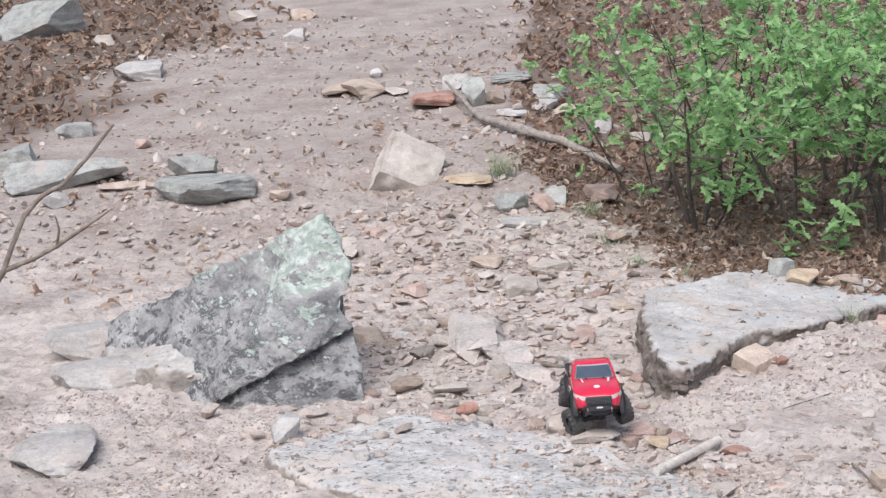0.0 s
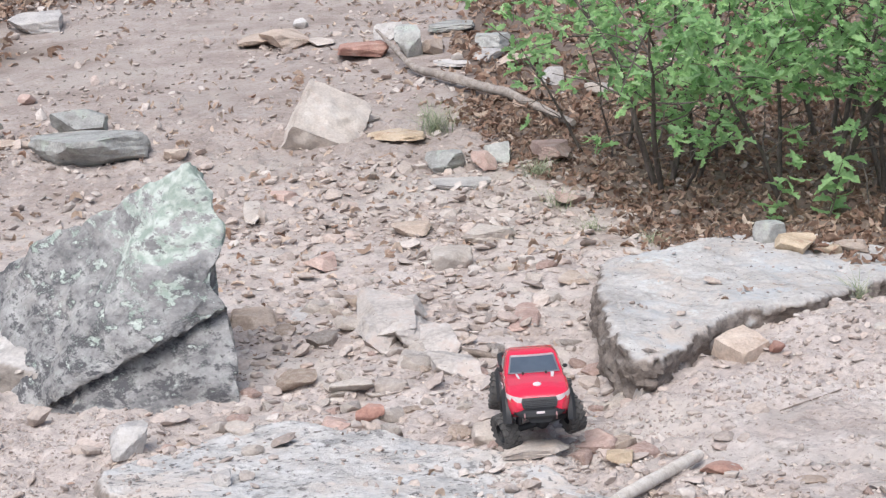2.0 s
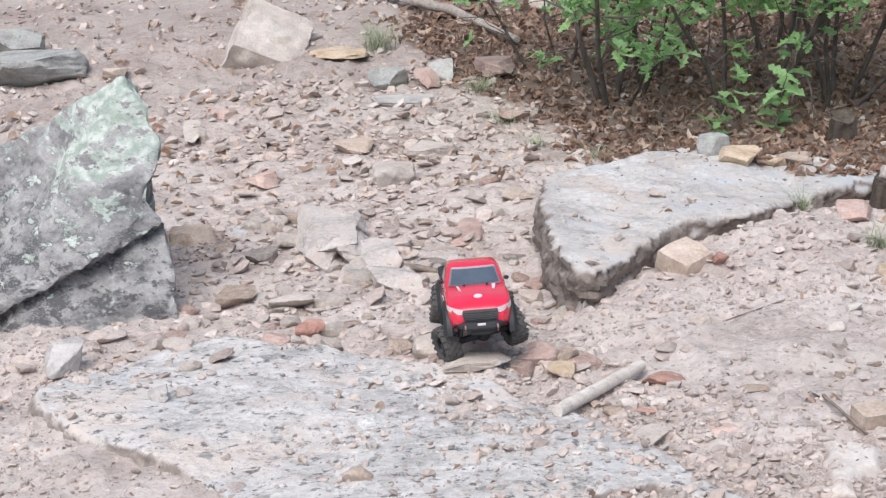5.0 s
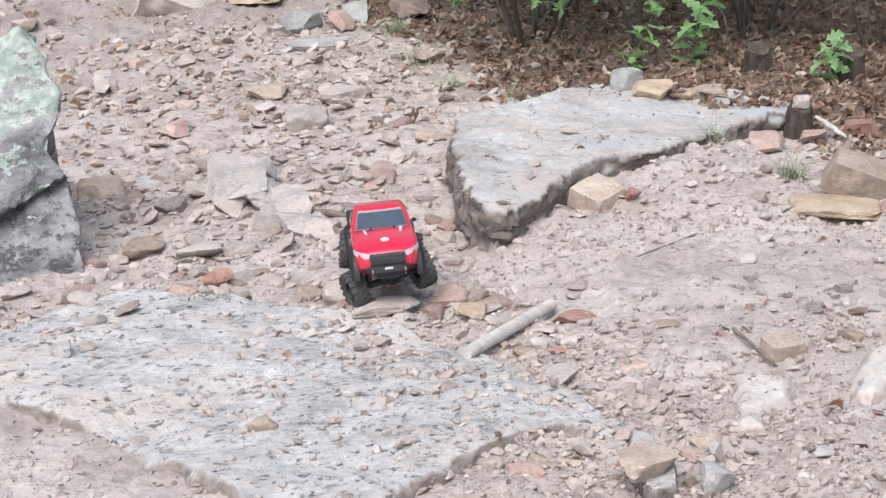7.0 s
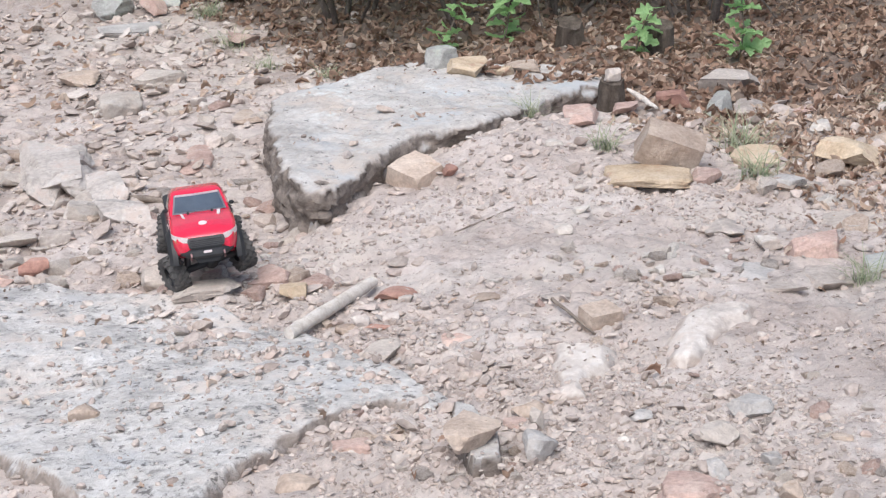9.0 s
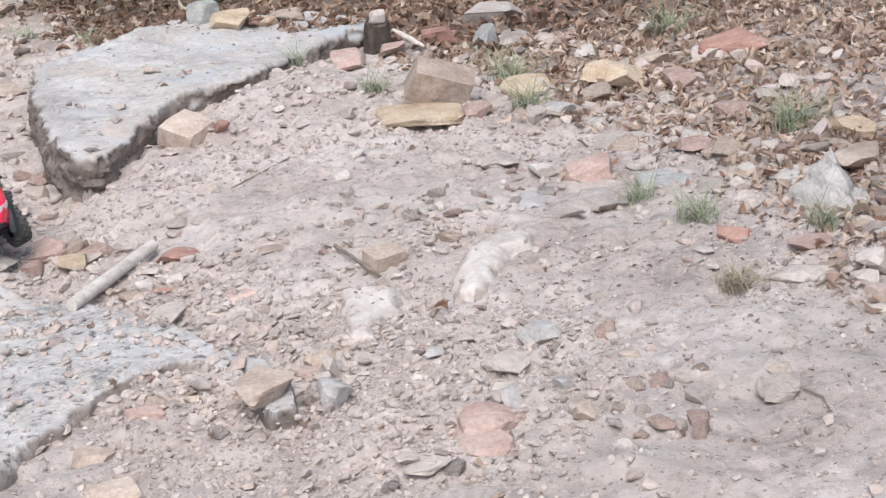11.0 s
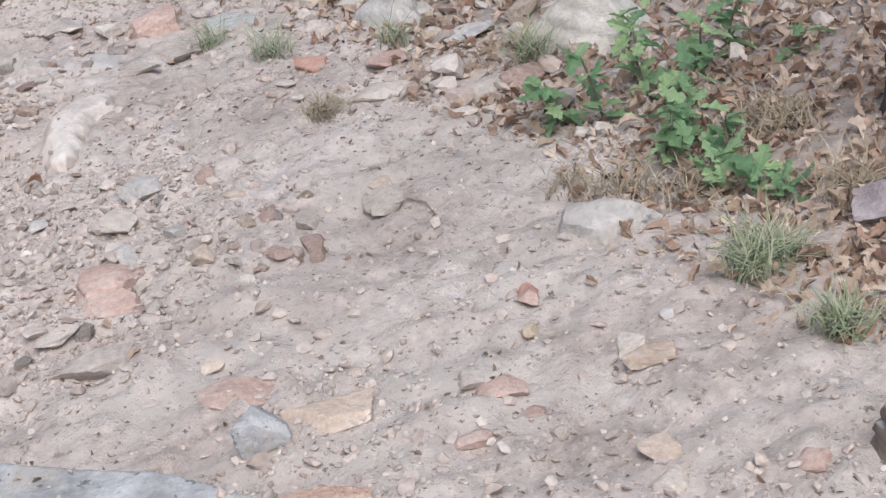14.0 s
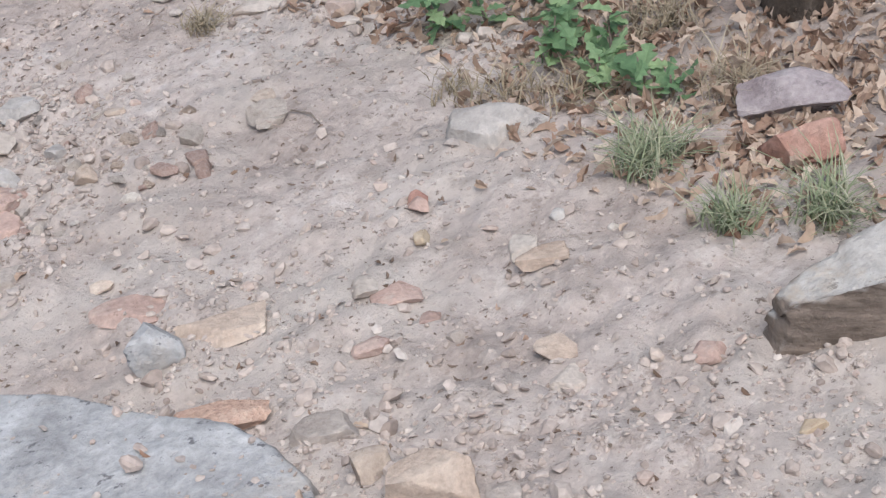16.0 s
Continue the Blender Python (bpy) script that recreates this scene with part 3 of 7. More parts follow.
def bedrock(name, corners, heights, mat, label, edge=0.07, ragged=0.07, relief=0.03, step=0.013, seed=1, steps=0.0, category="rock slab", base=fall, worn=0.012, skin=False):
    """A slab that stands out of the slope: plan corners, each with its height over the hillside."""
    c, low = np.array(corners), max(heights) < 0.045
    lo, hi = c.min(0) - 0.1, c.max(0) + 0.1
    px, py = np.meshgrid(np.arange(lo[0], hi[0], step), np.arange(lo[1], hi[1], step), indexing="ij")
    d = inside_distance(px, py, [tuple(q) for q in corners]) + ragged * fractal(px * 3.5, py * 3.5, seed, 3 if low else 1) + 0.4 * low * ragged * fractal(px * 13, py * 13, seed + 5, 2)
    w = 1 / (np.hypot(px[..., None] - c[:, 0], py[..., None] - c[:, 1]) ** 2 + 0.01)
    top = (w * np.array(heights)).sum(-1) / w.sum(-1)
    top = top + relief * fractal(px * 2.2, py * 2.2, seed + 30, 4)
    if steps:
        top = top - steps * (fractal(px * 1.6 + py * 1.1, py * 1.6, seed + 50, 3) > 0.12)
    crest = base(px, py) + top
    if skin:
        d, edge = d - 0.012, 0.045
    rise = np.clip((d + edge * 0.3) / edge, 0, 1)
    rise = 1 - (1 - rise) ** 1.8
    top = top + 0.12 * relief * fractal(px * 17, py * 17, seed + 40, 3) * rise**6
    skirt = 0.045 if low else 0.14
    pz = base(px, py) - skirt + (top + skirt) * rise
    SLABS.append((lo[0], lo[1], step, pz.copy()))
    keep = d > -edge - 0.03
    n0, n1 = px.shape
    num = np.arange(n0 * n1).reshape(n0, n1)
    q = np.stack([num[:-1, :-1], num[1:, :-1], num[1:, 1:], num[:-1, 1:]], -1)
    q = q[keep[:-1, :-1] & keep[1:, :-1] & keep[1:, 1:] & keep[:-1, 1:]].reshape(-1, 4)
    used, q = np.unique(q, return_inverse=True)
    v = np.stack([px, py, pz], -1).reshape(-1, 3)[used]
    wall = (4 * rise * (1 - rise)).reshape(-1)[used]
    inward = np.stack(np.gradient(d, step), -1).reshape(-1, 2)[used]
    bed = 0.8 * grit3(v, (8.0, 8.0, 16.0), seed + 80) + 0.8 * grit3(v, (30.0, 30.0, 40.0), seed + 81, 4)
    v[:, :2] += inward * (1.5 * worn * bed * wall)[:, None]
    v[:, 2] += 0.5 * worn * (0.2 + 0.8 * wall) * grit3(v, (16.0, 16.0, 16.0), seed + 82, 4)
    v[:, 2] -= 0.35 * worn * np.abs(noise3(v, seed + 95, 12.0)) * (1 - wall)
    v += (0.4 * worn * (1 - 0.85 * wall))[:, None] * np.stack([noise3(v, seed + 97 + k, 46.0) for k in range(3)], 1)
    v += worn * np.stack([noise3(v, seed + k, 9.0) + 0.6 * (1 - 0.7 * wall) * noise3(v, seed + 7 + k, 24.0) for k in (60, 61, 62)], 1) * (0.4 * np.clip(1 - 1.5 * wall, 0.0, 1))[:, None]
    q = q.reshape(-1, 4)
    if skin:
        sv, sq = side_skin(corners, lambda x, y: crest[np.clip(np.round((x - lo[0]) / step).astype(int), 0, n0 - 1), np.clip(np.round((y - lo[1]) / step).astype(int), 0, n1 - 1)], base, worn, seed)
        q = np.concatenate([q, sq + len(v)])
        v = np.concatenate([v, sv])
    ob = tagged(mesh_object(name, v.tolist(), q.tolist(), mat, 50), label, category)
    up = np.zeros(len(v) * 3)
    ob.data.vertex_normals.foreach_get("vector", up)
    # The steeper a face, the more it takes the darker side colour.
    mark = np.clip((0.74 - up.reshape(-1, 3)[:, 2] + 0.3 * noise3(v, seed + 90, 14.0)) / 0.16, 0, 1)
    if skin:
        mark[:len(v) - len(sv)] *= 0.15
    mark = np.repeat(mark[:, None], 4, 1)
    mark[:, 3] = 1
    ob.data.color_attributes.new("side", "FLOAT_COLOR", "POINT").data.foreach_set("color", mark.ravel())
    return ob


def cut_boulder(name, middle, reach, planes, mat, label, seed=1, rough=0.02, level=7, strata=None, lip=None, category="boulder", capped=None, knobs=()):
    """A boulder bounded by planes, each through three points, with bedding ledges and worn, pitted faces."""
    v, f = ico(level)
    mid = np.array(middle)
    v = v * reach
    for _ in range(4):
        for a, b, c in planes:
            a, b, c = (np.array(p) - mid for p in (a, b, c))
            n = np.cross(b - a, c - a)
            n = n / np.linalg.norm(n)
            n = n if n @ a > 0 else -n
            v = v - np.maximum(v @ n - a @ n, 0)[:, None] * n
    r = np.linalg.norm(v, axis=1, keepdims=True)
    out = v / np.maximum(r, 1e-6)
    push = rough * (1.6 * noise3(v, seed, 2.6) + 0.9 * noise3(v, seed + 2, 7.0) - 0.9 * np.abs(noise3(v, seed + 4, 12.0)) + 0.35 * noise3(v, seed + 6, 34.0))
    if strata:
        bed = v @ np.array(strata[:3]) / strata[3] + 0.9 * noise3(v, seed + 8, 2.2)
        saw = bed - np.floor(bed)
        push = push - strata[4] * np.clip((saw - 0.15) * 1.6, 0, 1) ** 2
    v = v + out * push[:, None]
    v = v + out * (0.42 * rough * grit3(v, (10.0, 10.0, 10.0), seed, 6))[:, None]
    for kx, ky, kz, wide, high in knobs:
        near = np.exp(-((v - (np.array((kx, ky, kz)) - mid)) ** 2).sum(1) / wide**2)
        v = v + np.array((1.0, -0.3, 0.1)) * (high * near)[:, None]
    if lip:
        a, b, c = (np.array(p) - mid for p in lip[:3])
        n = np.cross(b - a, c - a)
        n = n / np.linalg.norm(n)
        n = n if n[2] > 0 else -n
        under = -((v - a) @ n) + 0.012 * grit3(v, (6.0, 6.0, 6.0), seed + 3, 3)
        deep = np.clip(under / 0.02, 0, 1) * (0.3 + 0.7 * np.clip(1 - under / 0.16, 0, 1)) * (v[:, 1] < 0) * (under > 0)
        v = v + np.array((-0.25, 1.0, -0.1)) * (lip[3] * deep)[:, None]
    ob = tagged(mesh_object(name, (v + mid).tolist(), f, mat, 60), label, category)
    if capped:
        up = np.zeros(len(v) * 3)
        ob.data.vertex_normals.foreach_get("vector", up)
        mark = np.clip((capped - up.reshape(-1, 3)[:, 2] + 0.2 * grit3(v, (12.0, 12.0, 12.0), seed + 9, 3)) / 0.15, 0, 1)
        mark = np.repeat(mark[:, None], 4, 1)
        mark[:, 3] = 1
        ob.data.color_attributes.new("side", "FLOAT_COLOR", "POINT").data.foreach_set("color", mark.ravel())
    return ob


# leaning boulder: a lichened upper bed with a lip over a darker lower bed
TIP, TIP_RIGHT, CREST_LEFT = (-1.217, 4.97, -0.625), (-1.15, 4.92, -0.7), (-2.05, 5.25, -1.22)
CORNER, LIP_END = (-1.235, 4.53, -1.03), (-1.56, 4.47, -1.215)
FOOT_RIGHT, FOOT_BACK = (-0.985, 4.42, -1.22), (-1.32, 5.5, -1.5)
cut_boulder("leaning_boulder", (-1.45, 4.95, -1.25), 1.4, [
    (TIP, LIP_END, CREST_LEFT), (TIP, CORNER, LIP_END), (TIP_RIGHT, CORNER, FOOT_RIGHT), (TIP_RIGHT, FOOT_RIGHT, FOOT_BACK), (TIP, CREST_LEFT, (-1.3, 5.85, -1.6)),
    (CORNER, FOOT_RIGHT, (-1.5, 4.4, -1.25)),
    ((-2.3, 4.5, -1.4), (-2.45, 5.2, -1.4), (-2.4, 4.9, -1.9)), ((-2, 4.5, -1.62), (-1, 4.5, -1.62), (-1.5, 5.5, -1.62)),
    (TIP, TIP_RIGHT, (-1.22, 5.2, -0.7))],
    LICHEN, "large leaning grey boulder crusted with pale green lichen", seed=4, rough=0.036, strata=(-0.62, -0.2, 0.75, 0.19, 0.012),
    lip=((-1.235, 4.53, -1.045), (-1.56, 4.47, -1.225), (-1.2, 5.0, -1.25), 0.075),
    knobs=((-1.14, 4.86, -0.83, 0.075, 0.05), (-1.17, 4.9, -0.7, 0.05, 0.03), (-1.1, 4.75, -0.98, 0.07, -0.04)))
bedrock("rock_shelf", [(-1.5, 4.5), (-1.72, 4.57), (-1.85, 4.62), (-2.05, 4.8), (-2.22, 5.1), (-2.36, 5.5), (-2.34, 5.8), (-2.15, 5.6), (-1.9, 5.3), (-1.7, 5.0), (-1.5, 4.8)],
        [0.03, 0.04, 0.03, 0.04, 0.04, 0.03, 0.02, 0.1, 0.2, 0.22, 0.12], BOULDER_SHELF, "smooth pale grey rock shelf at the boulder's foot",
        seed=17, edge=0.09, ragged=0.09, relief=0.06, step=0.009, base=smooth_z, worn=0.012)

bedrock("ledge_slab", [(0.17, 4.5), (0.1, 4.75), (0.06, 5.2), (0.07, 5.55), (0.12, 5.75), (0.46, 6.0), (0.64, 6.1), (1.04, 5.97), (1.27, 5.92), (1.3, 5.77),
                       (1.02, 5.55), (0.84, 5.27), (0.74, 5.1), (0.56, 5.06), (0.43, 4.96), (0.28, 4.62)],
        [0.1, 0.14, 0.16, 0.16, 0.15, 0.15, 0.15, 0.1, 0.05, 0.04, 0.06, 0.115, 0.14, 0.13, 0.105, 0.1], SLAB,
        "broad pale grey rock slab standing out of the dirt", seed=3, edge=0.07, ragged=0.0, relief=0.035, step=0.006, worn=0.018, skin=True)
LOW_CORNERS = [(-1.235, 3.69), (-1.26, 3.84), (-1.186, 3.953), (-1.074, 4.068), (-0.957, 4.17), (-0.8, 4.27), (-0.66, 4.18), (-0.53, 4.15), (-0.3, 3.98), (-0.07, 3.84), (0.14, 3.58), (0.31, 3.3),
               (0.41, 3.1), (0.45, 3.0), (0.387, 3.021), (0.281, 3.081), (0.2, 3.05), (0.125, 2.991), (0.028, 2.846), (-0.073, 2.719), (-0.12, 2.55), (-0.3, 2.68), (-0.502, 2.95),
               (-0.616, 3.085), (-0.76, 3.205), (-0.9, 3.33), (-1.072, 3.49)]
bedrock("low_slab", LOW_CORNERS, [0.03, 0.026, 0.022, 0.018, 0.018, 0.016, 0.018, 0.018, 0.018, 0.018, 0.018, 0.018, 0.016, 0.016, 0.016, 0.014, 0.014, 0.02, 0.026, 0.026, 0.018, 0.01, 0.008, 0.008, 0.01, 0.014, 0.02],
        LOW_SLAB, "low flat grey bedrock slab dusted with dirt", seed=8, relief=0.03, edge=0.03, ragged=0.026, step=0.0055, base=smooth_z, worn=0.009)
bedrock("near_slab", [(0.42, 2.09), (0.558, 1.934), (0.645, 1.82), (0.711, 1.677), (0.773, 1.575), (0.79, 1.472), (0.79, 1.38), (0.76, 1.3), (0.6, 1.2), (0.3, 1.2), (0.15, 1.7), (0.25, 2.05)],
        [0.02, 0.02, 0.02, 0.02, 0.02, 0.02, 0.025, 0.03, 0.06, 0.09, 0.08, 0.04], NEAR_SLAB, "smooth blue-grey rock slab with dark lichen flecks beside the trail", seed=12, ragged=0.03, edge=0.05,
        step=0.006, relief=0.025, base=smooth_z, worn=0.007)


def over(x, y, h):
    return (x, y, float(smooth_z(x, y)) + h)


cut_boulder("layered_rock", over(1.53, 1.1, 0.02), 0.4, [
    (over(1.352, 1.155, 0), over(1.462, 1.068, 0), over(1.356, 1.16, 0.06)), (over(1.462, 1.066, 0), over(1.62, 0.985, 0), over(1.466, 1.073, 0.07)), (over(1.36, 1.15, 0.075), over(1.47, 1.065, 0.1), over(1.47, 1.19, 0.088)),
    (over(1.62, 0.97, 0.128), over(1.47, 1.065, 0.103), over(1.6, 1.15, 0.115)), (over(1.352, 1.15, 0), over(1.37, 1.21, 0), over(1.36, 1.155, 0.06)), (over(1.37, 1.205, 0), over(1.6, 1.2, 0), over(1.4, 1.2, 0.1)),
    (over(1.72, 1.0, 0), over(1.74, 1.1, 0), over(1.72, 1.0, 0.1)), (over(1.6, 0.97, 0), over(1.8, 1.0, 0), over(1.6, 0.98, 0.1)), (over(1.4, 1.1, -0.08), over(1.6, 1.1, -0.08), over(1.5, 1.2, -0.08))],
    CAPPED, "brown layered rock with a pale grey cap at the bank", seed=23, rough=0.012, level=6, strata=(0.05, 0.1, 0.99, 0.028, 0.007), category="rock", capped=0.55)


def pyramid(name, apex, base_ring, mat, label, seed, rough):
    """A pointed stone: flat flanks that climb from a ring of foot points to an off-centre tip."""
    tip, feet = over(*apex), [over(x, y, -0.01) for x, y in base_ring]
    mid = tuple(sum(p[k] for p in feet) / len(feet) for k in (0, 1)) + (sum(p[2] for p in feet) / len(feet) + 0.3 * apex[2],)
    flanks = [(tip, a, b) for a, b in zip(feet, feet[1:] + feet[:1])]
    low = [(p[0], p[1], p[2] - 0.05) for p in feet]
    return cut_boulder(name, mid, 0.3, flanks + [tuple(low[:3])], mat, label, seed=seed, rough=rough, level=6, strata=(0.3, 0.2, 0.9, 0.05, 0.006), category="stone")


pyramid("upright_stone", (1.8, 3.27, 0.13), [(1.735, 3.36), (1.767, 3.211), (1.825, 3.15), (1.885, 3.28), (1.83, 3.42)], GREY, "tall grey triangular stone with layered faces", 51, 0.012)
pyramid("pale_boulder", (2.0, 2.77, 0.16), [(1.855, 2.85), (1.93, 2.69), (2.06, 2.58), (2.17, 2.72), (2.02, 2.96)], WHITE, "cream-coloured pointed boulder among dry leaves", 53, 0.01)
def block(x, y, h, size, turn, roll, lean, mat, label, seed, rough=0.009, name="squared_stone", category="stone"):
    """A squared stone: three pairs of rough faces about a tilted centre at height h over the slope."""
    m = pose(*over(x, y, h), lean, roll, turn)
    w, d, t = (k / 2 for k in size)
    faces = []
    for k in range(3):
        for side in (-1, 1):
            skew = 0.06 * math.sin(seed * 3.7 + k * 2.1 + side)
            ring = [[(side * w, 0, 0), (side * w, d, skew * t), (side * w * (1 - skew), 0, t)], [(0, side * d, 0), (w, side * d * (1 + skew), 0), (0, side * d, t)], [(0, 0, side * t), (w, 0, side * t * (1 + skew)), (0, d, side * t)]][k]
            faces.append(tuple(tuple(m @ Vector(q)) for q in ring))
    faces.append(tuple(tuple(m @ Vector(q)) for q in ((w, -d, 0.55 * t), (0.8 * w, -d, t), (w, -0.75 * d, t))))
    return cut_boulder(name, tuple(m.translation), 1.1 * max(size), faces, mat, label, seed=seed, rough=rough, level=6, category=category)


block(1.24, 4.7, 0.068, (0.168, 0.1, 0.098), -14, 18, 4, TAN, "large squared tan sandstone block on an ochre slab", 79)
block(0.487, 4.775, 0.02, (0.122, 0.11, 0.055), -50, 0, 4, TAN, "squared tan sandstone block on the dirt", 77)
block(0.791, 3.446, 0.012, (0.078, 0.066, 0.044), 22, 2, -4, TAN, "squared olive-brown stone with dry twigs against it", 75)
block(-1.37, 8.86, 0.0, (0.36, 0.5, 0.26), 2, 26, 10, PALE, "pale wedge-shaped boulder half buried in the trail", 57, 0.034, "pale_boulder", "boulder")
bedrock("curved_stone", [(0.9, 3.175), (0.922, 3.3), (0.955, 3.39), (1.021, 3.45), (1.097, 3.465), (1.165, 3.43), (1.128, 3.345), (1.066, 3.33), (1.01, 3.26), (0.968, 3.165), (0.925, 3.14)],
        [0.032, 0.034, 0.034, 0.03, 0.026, 0.016, 0.014, 0.02, 0.026, 0.028, 0.03], CREAM_ROCK, "long curved pale stone half buried", seed=37, edge=0.06, ragged=0.025, relief=0.02,
        step=0.005, base=smooth_z, worn=0.004, category="stone")
FLUSH_CORNERS = [(0.6, 3.018), (0.632, 3.183), (0.66, 3.326), (0.729, 3.32), (0.795, 3.278), (0.775, 3.166), (0.726, 3.133), (0.689, 3.002)]
bedrock("flat_stone", FLUSH_CORNERS, [0.028] * len(FLUSH_CORNERS), CREAM_ROCK, "broad pale stone flush with the trail", seed=41, edge=0.05, ragged=0.03, relief=0.02,
        step=0.005, base=smooth_z, worn=0.004, category="stone")
bedrock("broken_slab", [(0.4, 3.01), (0.449, 2.965), (0.476, 2.815), (0.468, 2.69), (0.4, 2.68), (0.37, 2.85)], [0.04, 0.045, 0.05, 0.05, 0.02, 0.02], SLAB,
        "curved broken slab end with a shaded edge", seed=39, edge=0.02, ragged=0.015, relief=0.015, step=0.005, base=smooth_z, worn=0.004)


# ---------------------------------------------------------------- loose cover of the ground
def scatter(name, base_forms, xs, ys, sizes, mat, label, category, seed, flat=(0.5, 0.8), sink=0.3, lean=25):
    """Many small pieces in one mesh, each turned and sized by chance, lying on the ground."""
    rng = np.random.default_rng(seed)
    verts, faces, count = [], [], 0
    zs = top_z(xs, ys)
    for x, y, z, s in zip(xs, ys, zs, sizes):
        v, f = base_forms[rng.integers(len(base_forms))]
        a, t, u = rng.uniform(0, 2 * math.pi), radians(rng.normal(0, lean)), radians(rng.normal(0, lean))
        k = np.array([rng.uniform(0.75, 1.25), rng.uniform(0.75, 1.1), rng.uniform(*flat)]) * s
        m = np.array(Euler((t - 0.25, u - 0.07, a), "ZYX").to_matrix())
        p = (v * k) @ m.T
        p += (x, y, z - p[:, 2].min() * (1 - sink) - 0.002 if sink < 1 else z)
        verts.append(p)
        faces.extend([tuple(i + count for i in q) for q in f])
        count += len(p)
    ob = mesh_object(name, np.concatenate(verts).tolist(), faces, mat)
    return tagged(ob, label, category, kind="stuff")


rng = np.random.default_rng(5)
CRUMBS = [rock_form(s, 1, 1, 1, 1, 4, 0.8, 0.12) for s in range(400, 416)]
LUMPS = [rock_form(s, 1, 1, 1, 2, 10, 0.7, 0.1) for s in range(430, 442)]


def spread(n, x0, x1, y0, y1, share):
    x, y = rng.uniform(x0, x1, n * 3), rng.uniform(y0, y1, n * 3)
    keep = rng.uniform(size=n * 3) < share(x, y)
    return x[keep][:n], y[keep][:n]


def gravel_share(x, y):
    wash = np.exp(-((x + 0.35 + 0.05 * (y - 5)) / 0.9) ** 2) * (y > 3.4)
    apron = np.exp(-((x - 0.35) / 0.8) ** 2) * (y < 3.9)
    patch = np.clip(0.5 + 1.6 * fractal(x * 1.4, y * 1.4, 91, 3), 0.05, 1)
    slab = top_z(x, y) > ground_z(x, y) + 0.008
    calm = np.clip((y - 1.9) / 1.6, 0.3, 1) * (0.35 + 0.8 * crumbly(x, y))
    return np.clip((0.25 + 0.75 * np.maximum(wash, apron)) * patch * 1.2, 0, 1) * (1 - 0.7 * litter_share(x, y)) * np.where(slab, 0.22, 1.0) * calm


px_, py_ = spread(21000, -2.6, 2.3, 0.7, 7.2, gravel_share)
scatter("fine_gravel", CRUMBS, px_, py_, np.clip(rng.lognormal(-4.5, 0.5, len(px_)), 0.005, 0.026), GRAVEL,
        "fine tan and grey gravel strewn over the dirt", "gravel", 31, (0.25, 0.7), 0.2, 22)
px_, py_ = spread(3900, -2.6, 2.3, 0.8, 8.0, lambda x, y: gravel_share(x, y) ** 1.5)
scatter("coarse_gravel", LUMPS, px_, py_, np.clip(rng.lognormal(-3.75, 0.4, len(px_)), 0.015, 0.055), GRAVEL,
        "loose tan and pinkish stone chips on the trail", "gravel", 32, (0.2, 0.6), 0.4, 16)
px_, py_ = spread(27000, -2.4, 1.9, 0.8, 4.6, lambda x, y: np.where(top_z(x, y) > ground_z(x, y) + 0.008, 0.2, 1.0) * np.clip(crumbly(x, y) ** 1.5, 0.08, 1) * (1 - 0.8 * litter_share(x, y)))
scatter("dirt_crumbs", CRUMBS, px_, py_, np.clip(rng.lognormal(-4.95, 0.4, len(px_)), 0.003, 0.015), CRUMB, "small crumbs of dried dirt on the trail", "gravel", 34, (0.4, 0.9), 0.2, 22)
px_, py_ = spread(1700, -1.9, 0.5, 3.9, 8.2, lambda x, y: np.exp(-((x + 0.55 + 0.08 * (y - 5)) / 0.75) ** 2) * np.where(top_z(x, y) > ground_z(x, y) + 0.008, 0.1, 1.0))
scatter("wash_rubble", LUMPS, px_, py_, np.clip(rng.lognormal(-3.45, 0.45, len(px_)), 0.018, 0.085), GRAVEL, "angular pinkish and tan rubble in the wash", "gravel", 35, (0.2, 0.55), 0.5, 14)
px_, py_ = spread(2300, 0.1, 1.75, 0.9, 3.3, lambda x, y: np.clip(crumbly(x, y) ** 1.3 + 0.5 * np.exp(-((x - 0.75) / 0.4) ** 2 - ((y - 1.5) / 0.5) ** 2), 0.05, 1)
                   * (1 - 0.9 * litter_share(x, y)) * np.where(top_z(x, y) > ground_z(x, y) + 0.008, 0.03, 1.0))
scatter("trail_chips", LUMPS, px_, py_, np.clip(rng.lognormal(-4.55, 0.5, len(px_)), 0.006, 0.034), CRUMB, "dirt-coloured stone chips on the lower trail", "gravel", 36, (0.25, 0.7), 0.35, 20)
px_, py_ = spread(9000, 0.1, 1.85, 0.9, 3.3, lambda x, y: np.clip(0.25 + crumbly(x, y), 0, 1) * (1 - 0.9 * litter_share(x, y)) * np.where(top_z(x, y) > ground_z(x, y) + 0.008, 0.1, 1.0))
scatter("fine_grit", CRUMBS, px_, py_, np.clip(rng.lognormal(-5.2, 0.4, len(px_)), 0.003, 0.012), GRAVEL, "fine grit and crumbs on the lower trail", "gravel", 38, (0.4, 0.9), 0.15, 24)
px_, py_ = spread(520, 0.7, 2.4, 2.3, 5.4, lambda x, y: np.clip(4 * litter_share(x + 0.12, y) * (1.1 - litter_share(x - 0.25, y)), 0, 1))
scatter("bank_rubble", LUMPS, px_, py_, np.clip(rng.lognormal(-3.6, 0.45, len(px_)), 0.014, 0.07), GRAVEL, "small pale and pinkish stones along the bank edge", "gravel", 37, (0.35, 0.8), 0.35, 20)
px_, py_ = spread(9000, -5.5, 3.0, 6.8, 15.0, lambda x, y: np.clip(0.35 + fractal(x, y, 93, 3), 0.1, 1) * (1 - 0.8 * litter_share(x, y)))
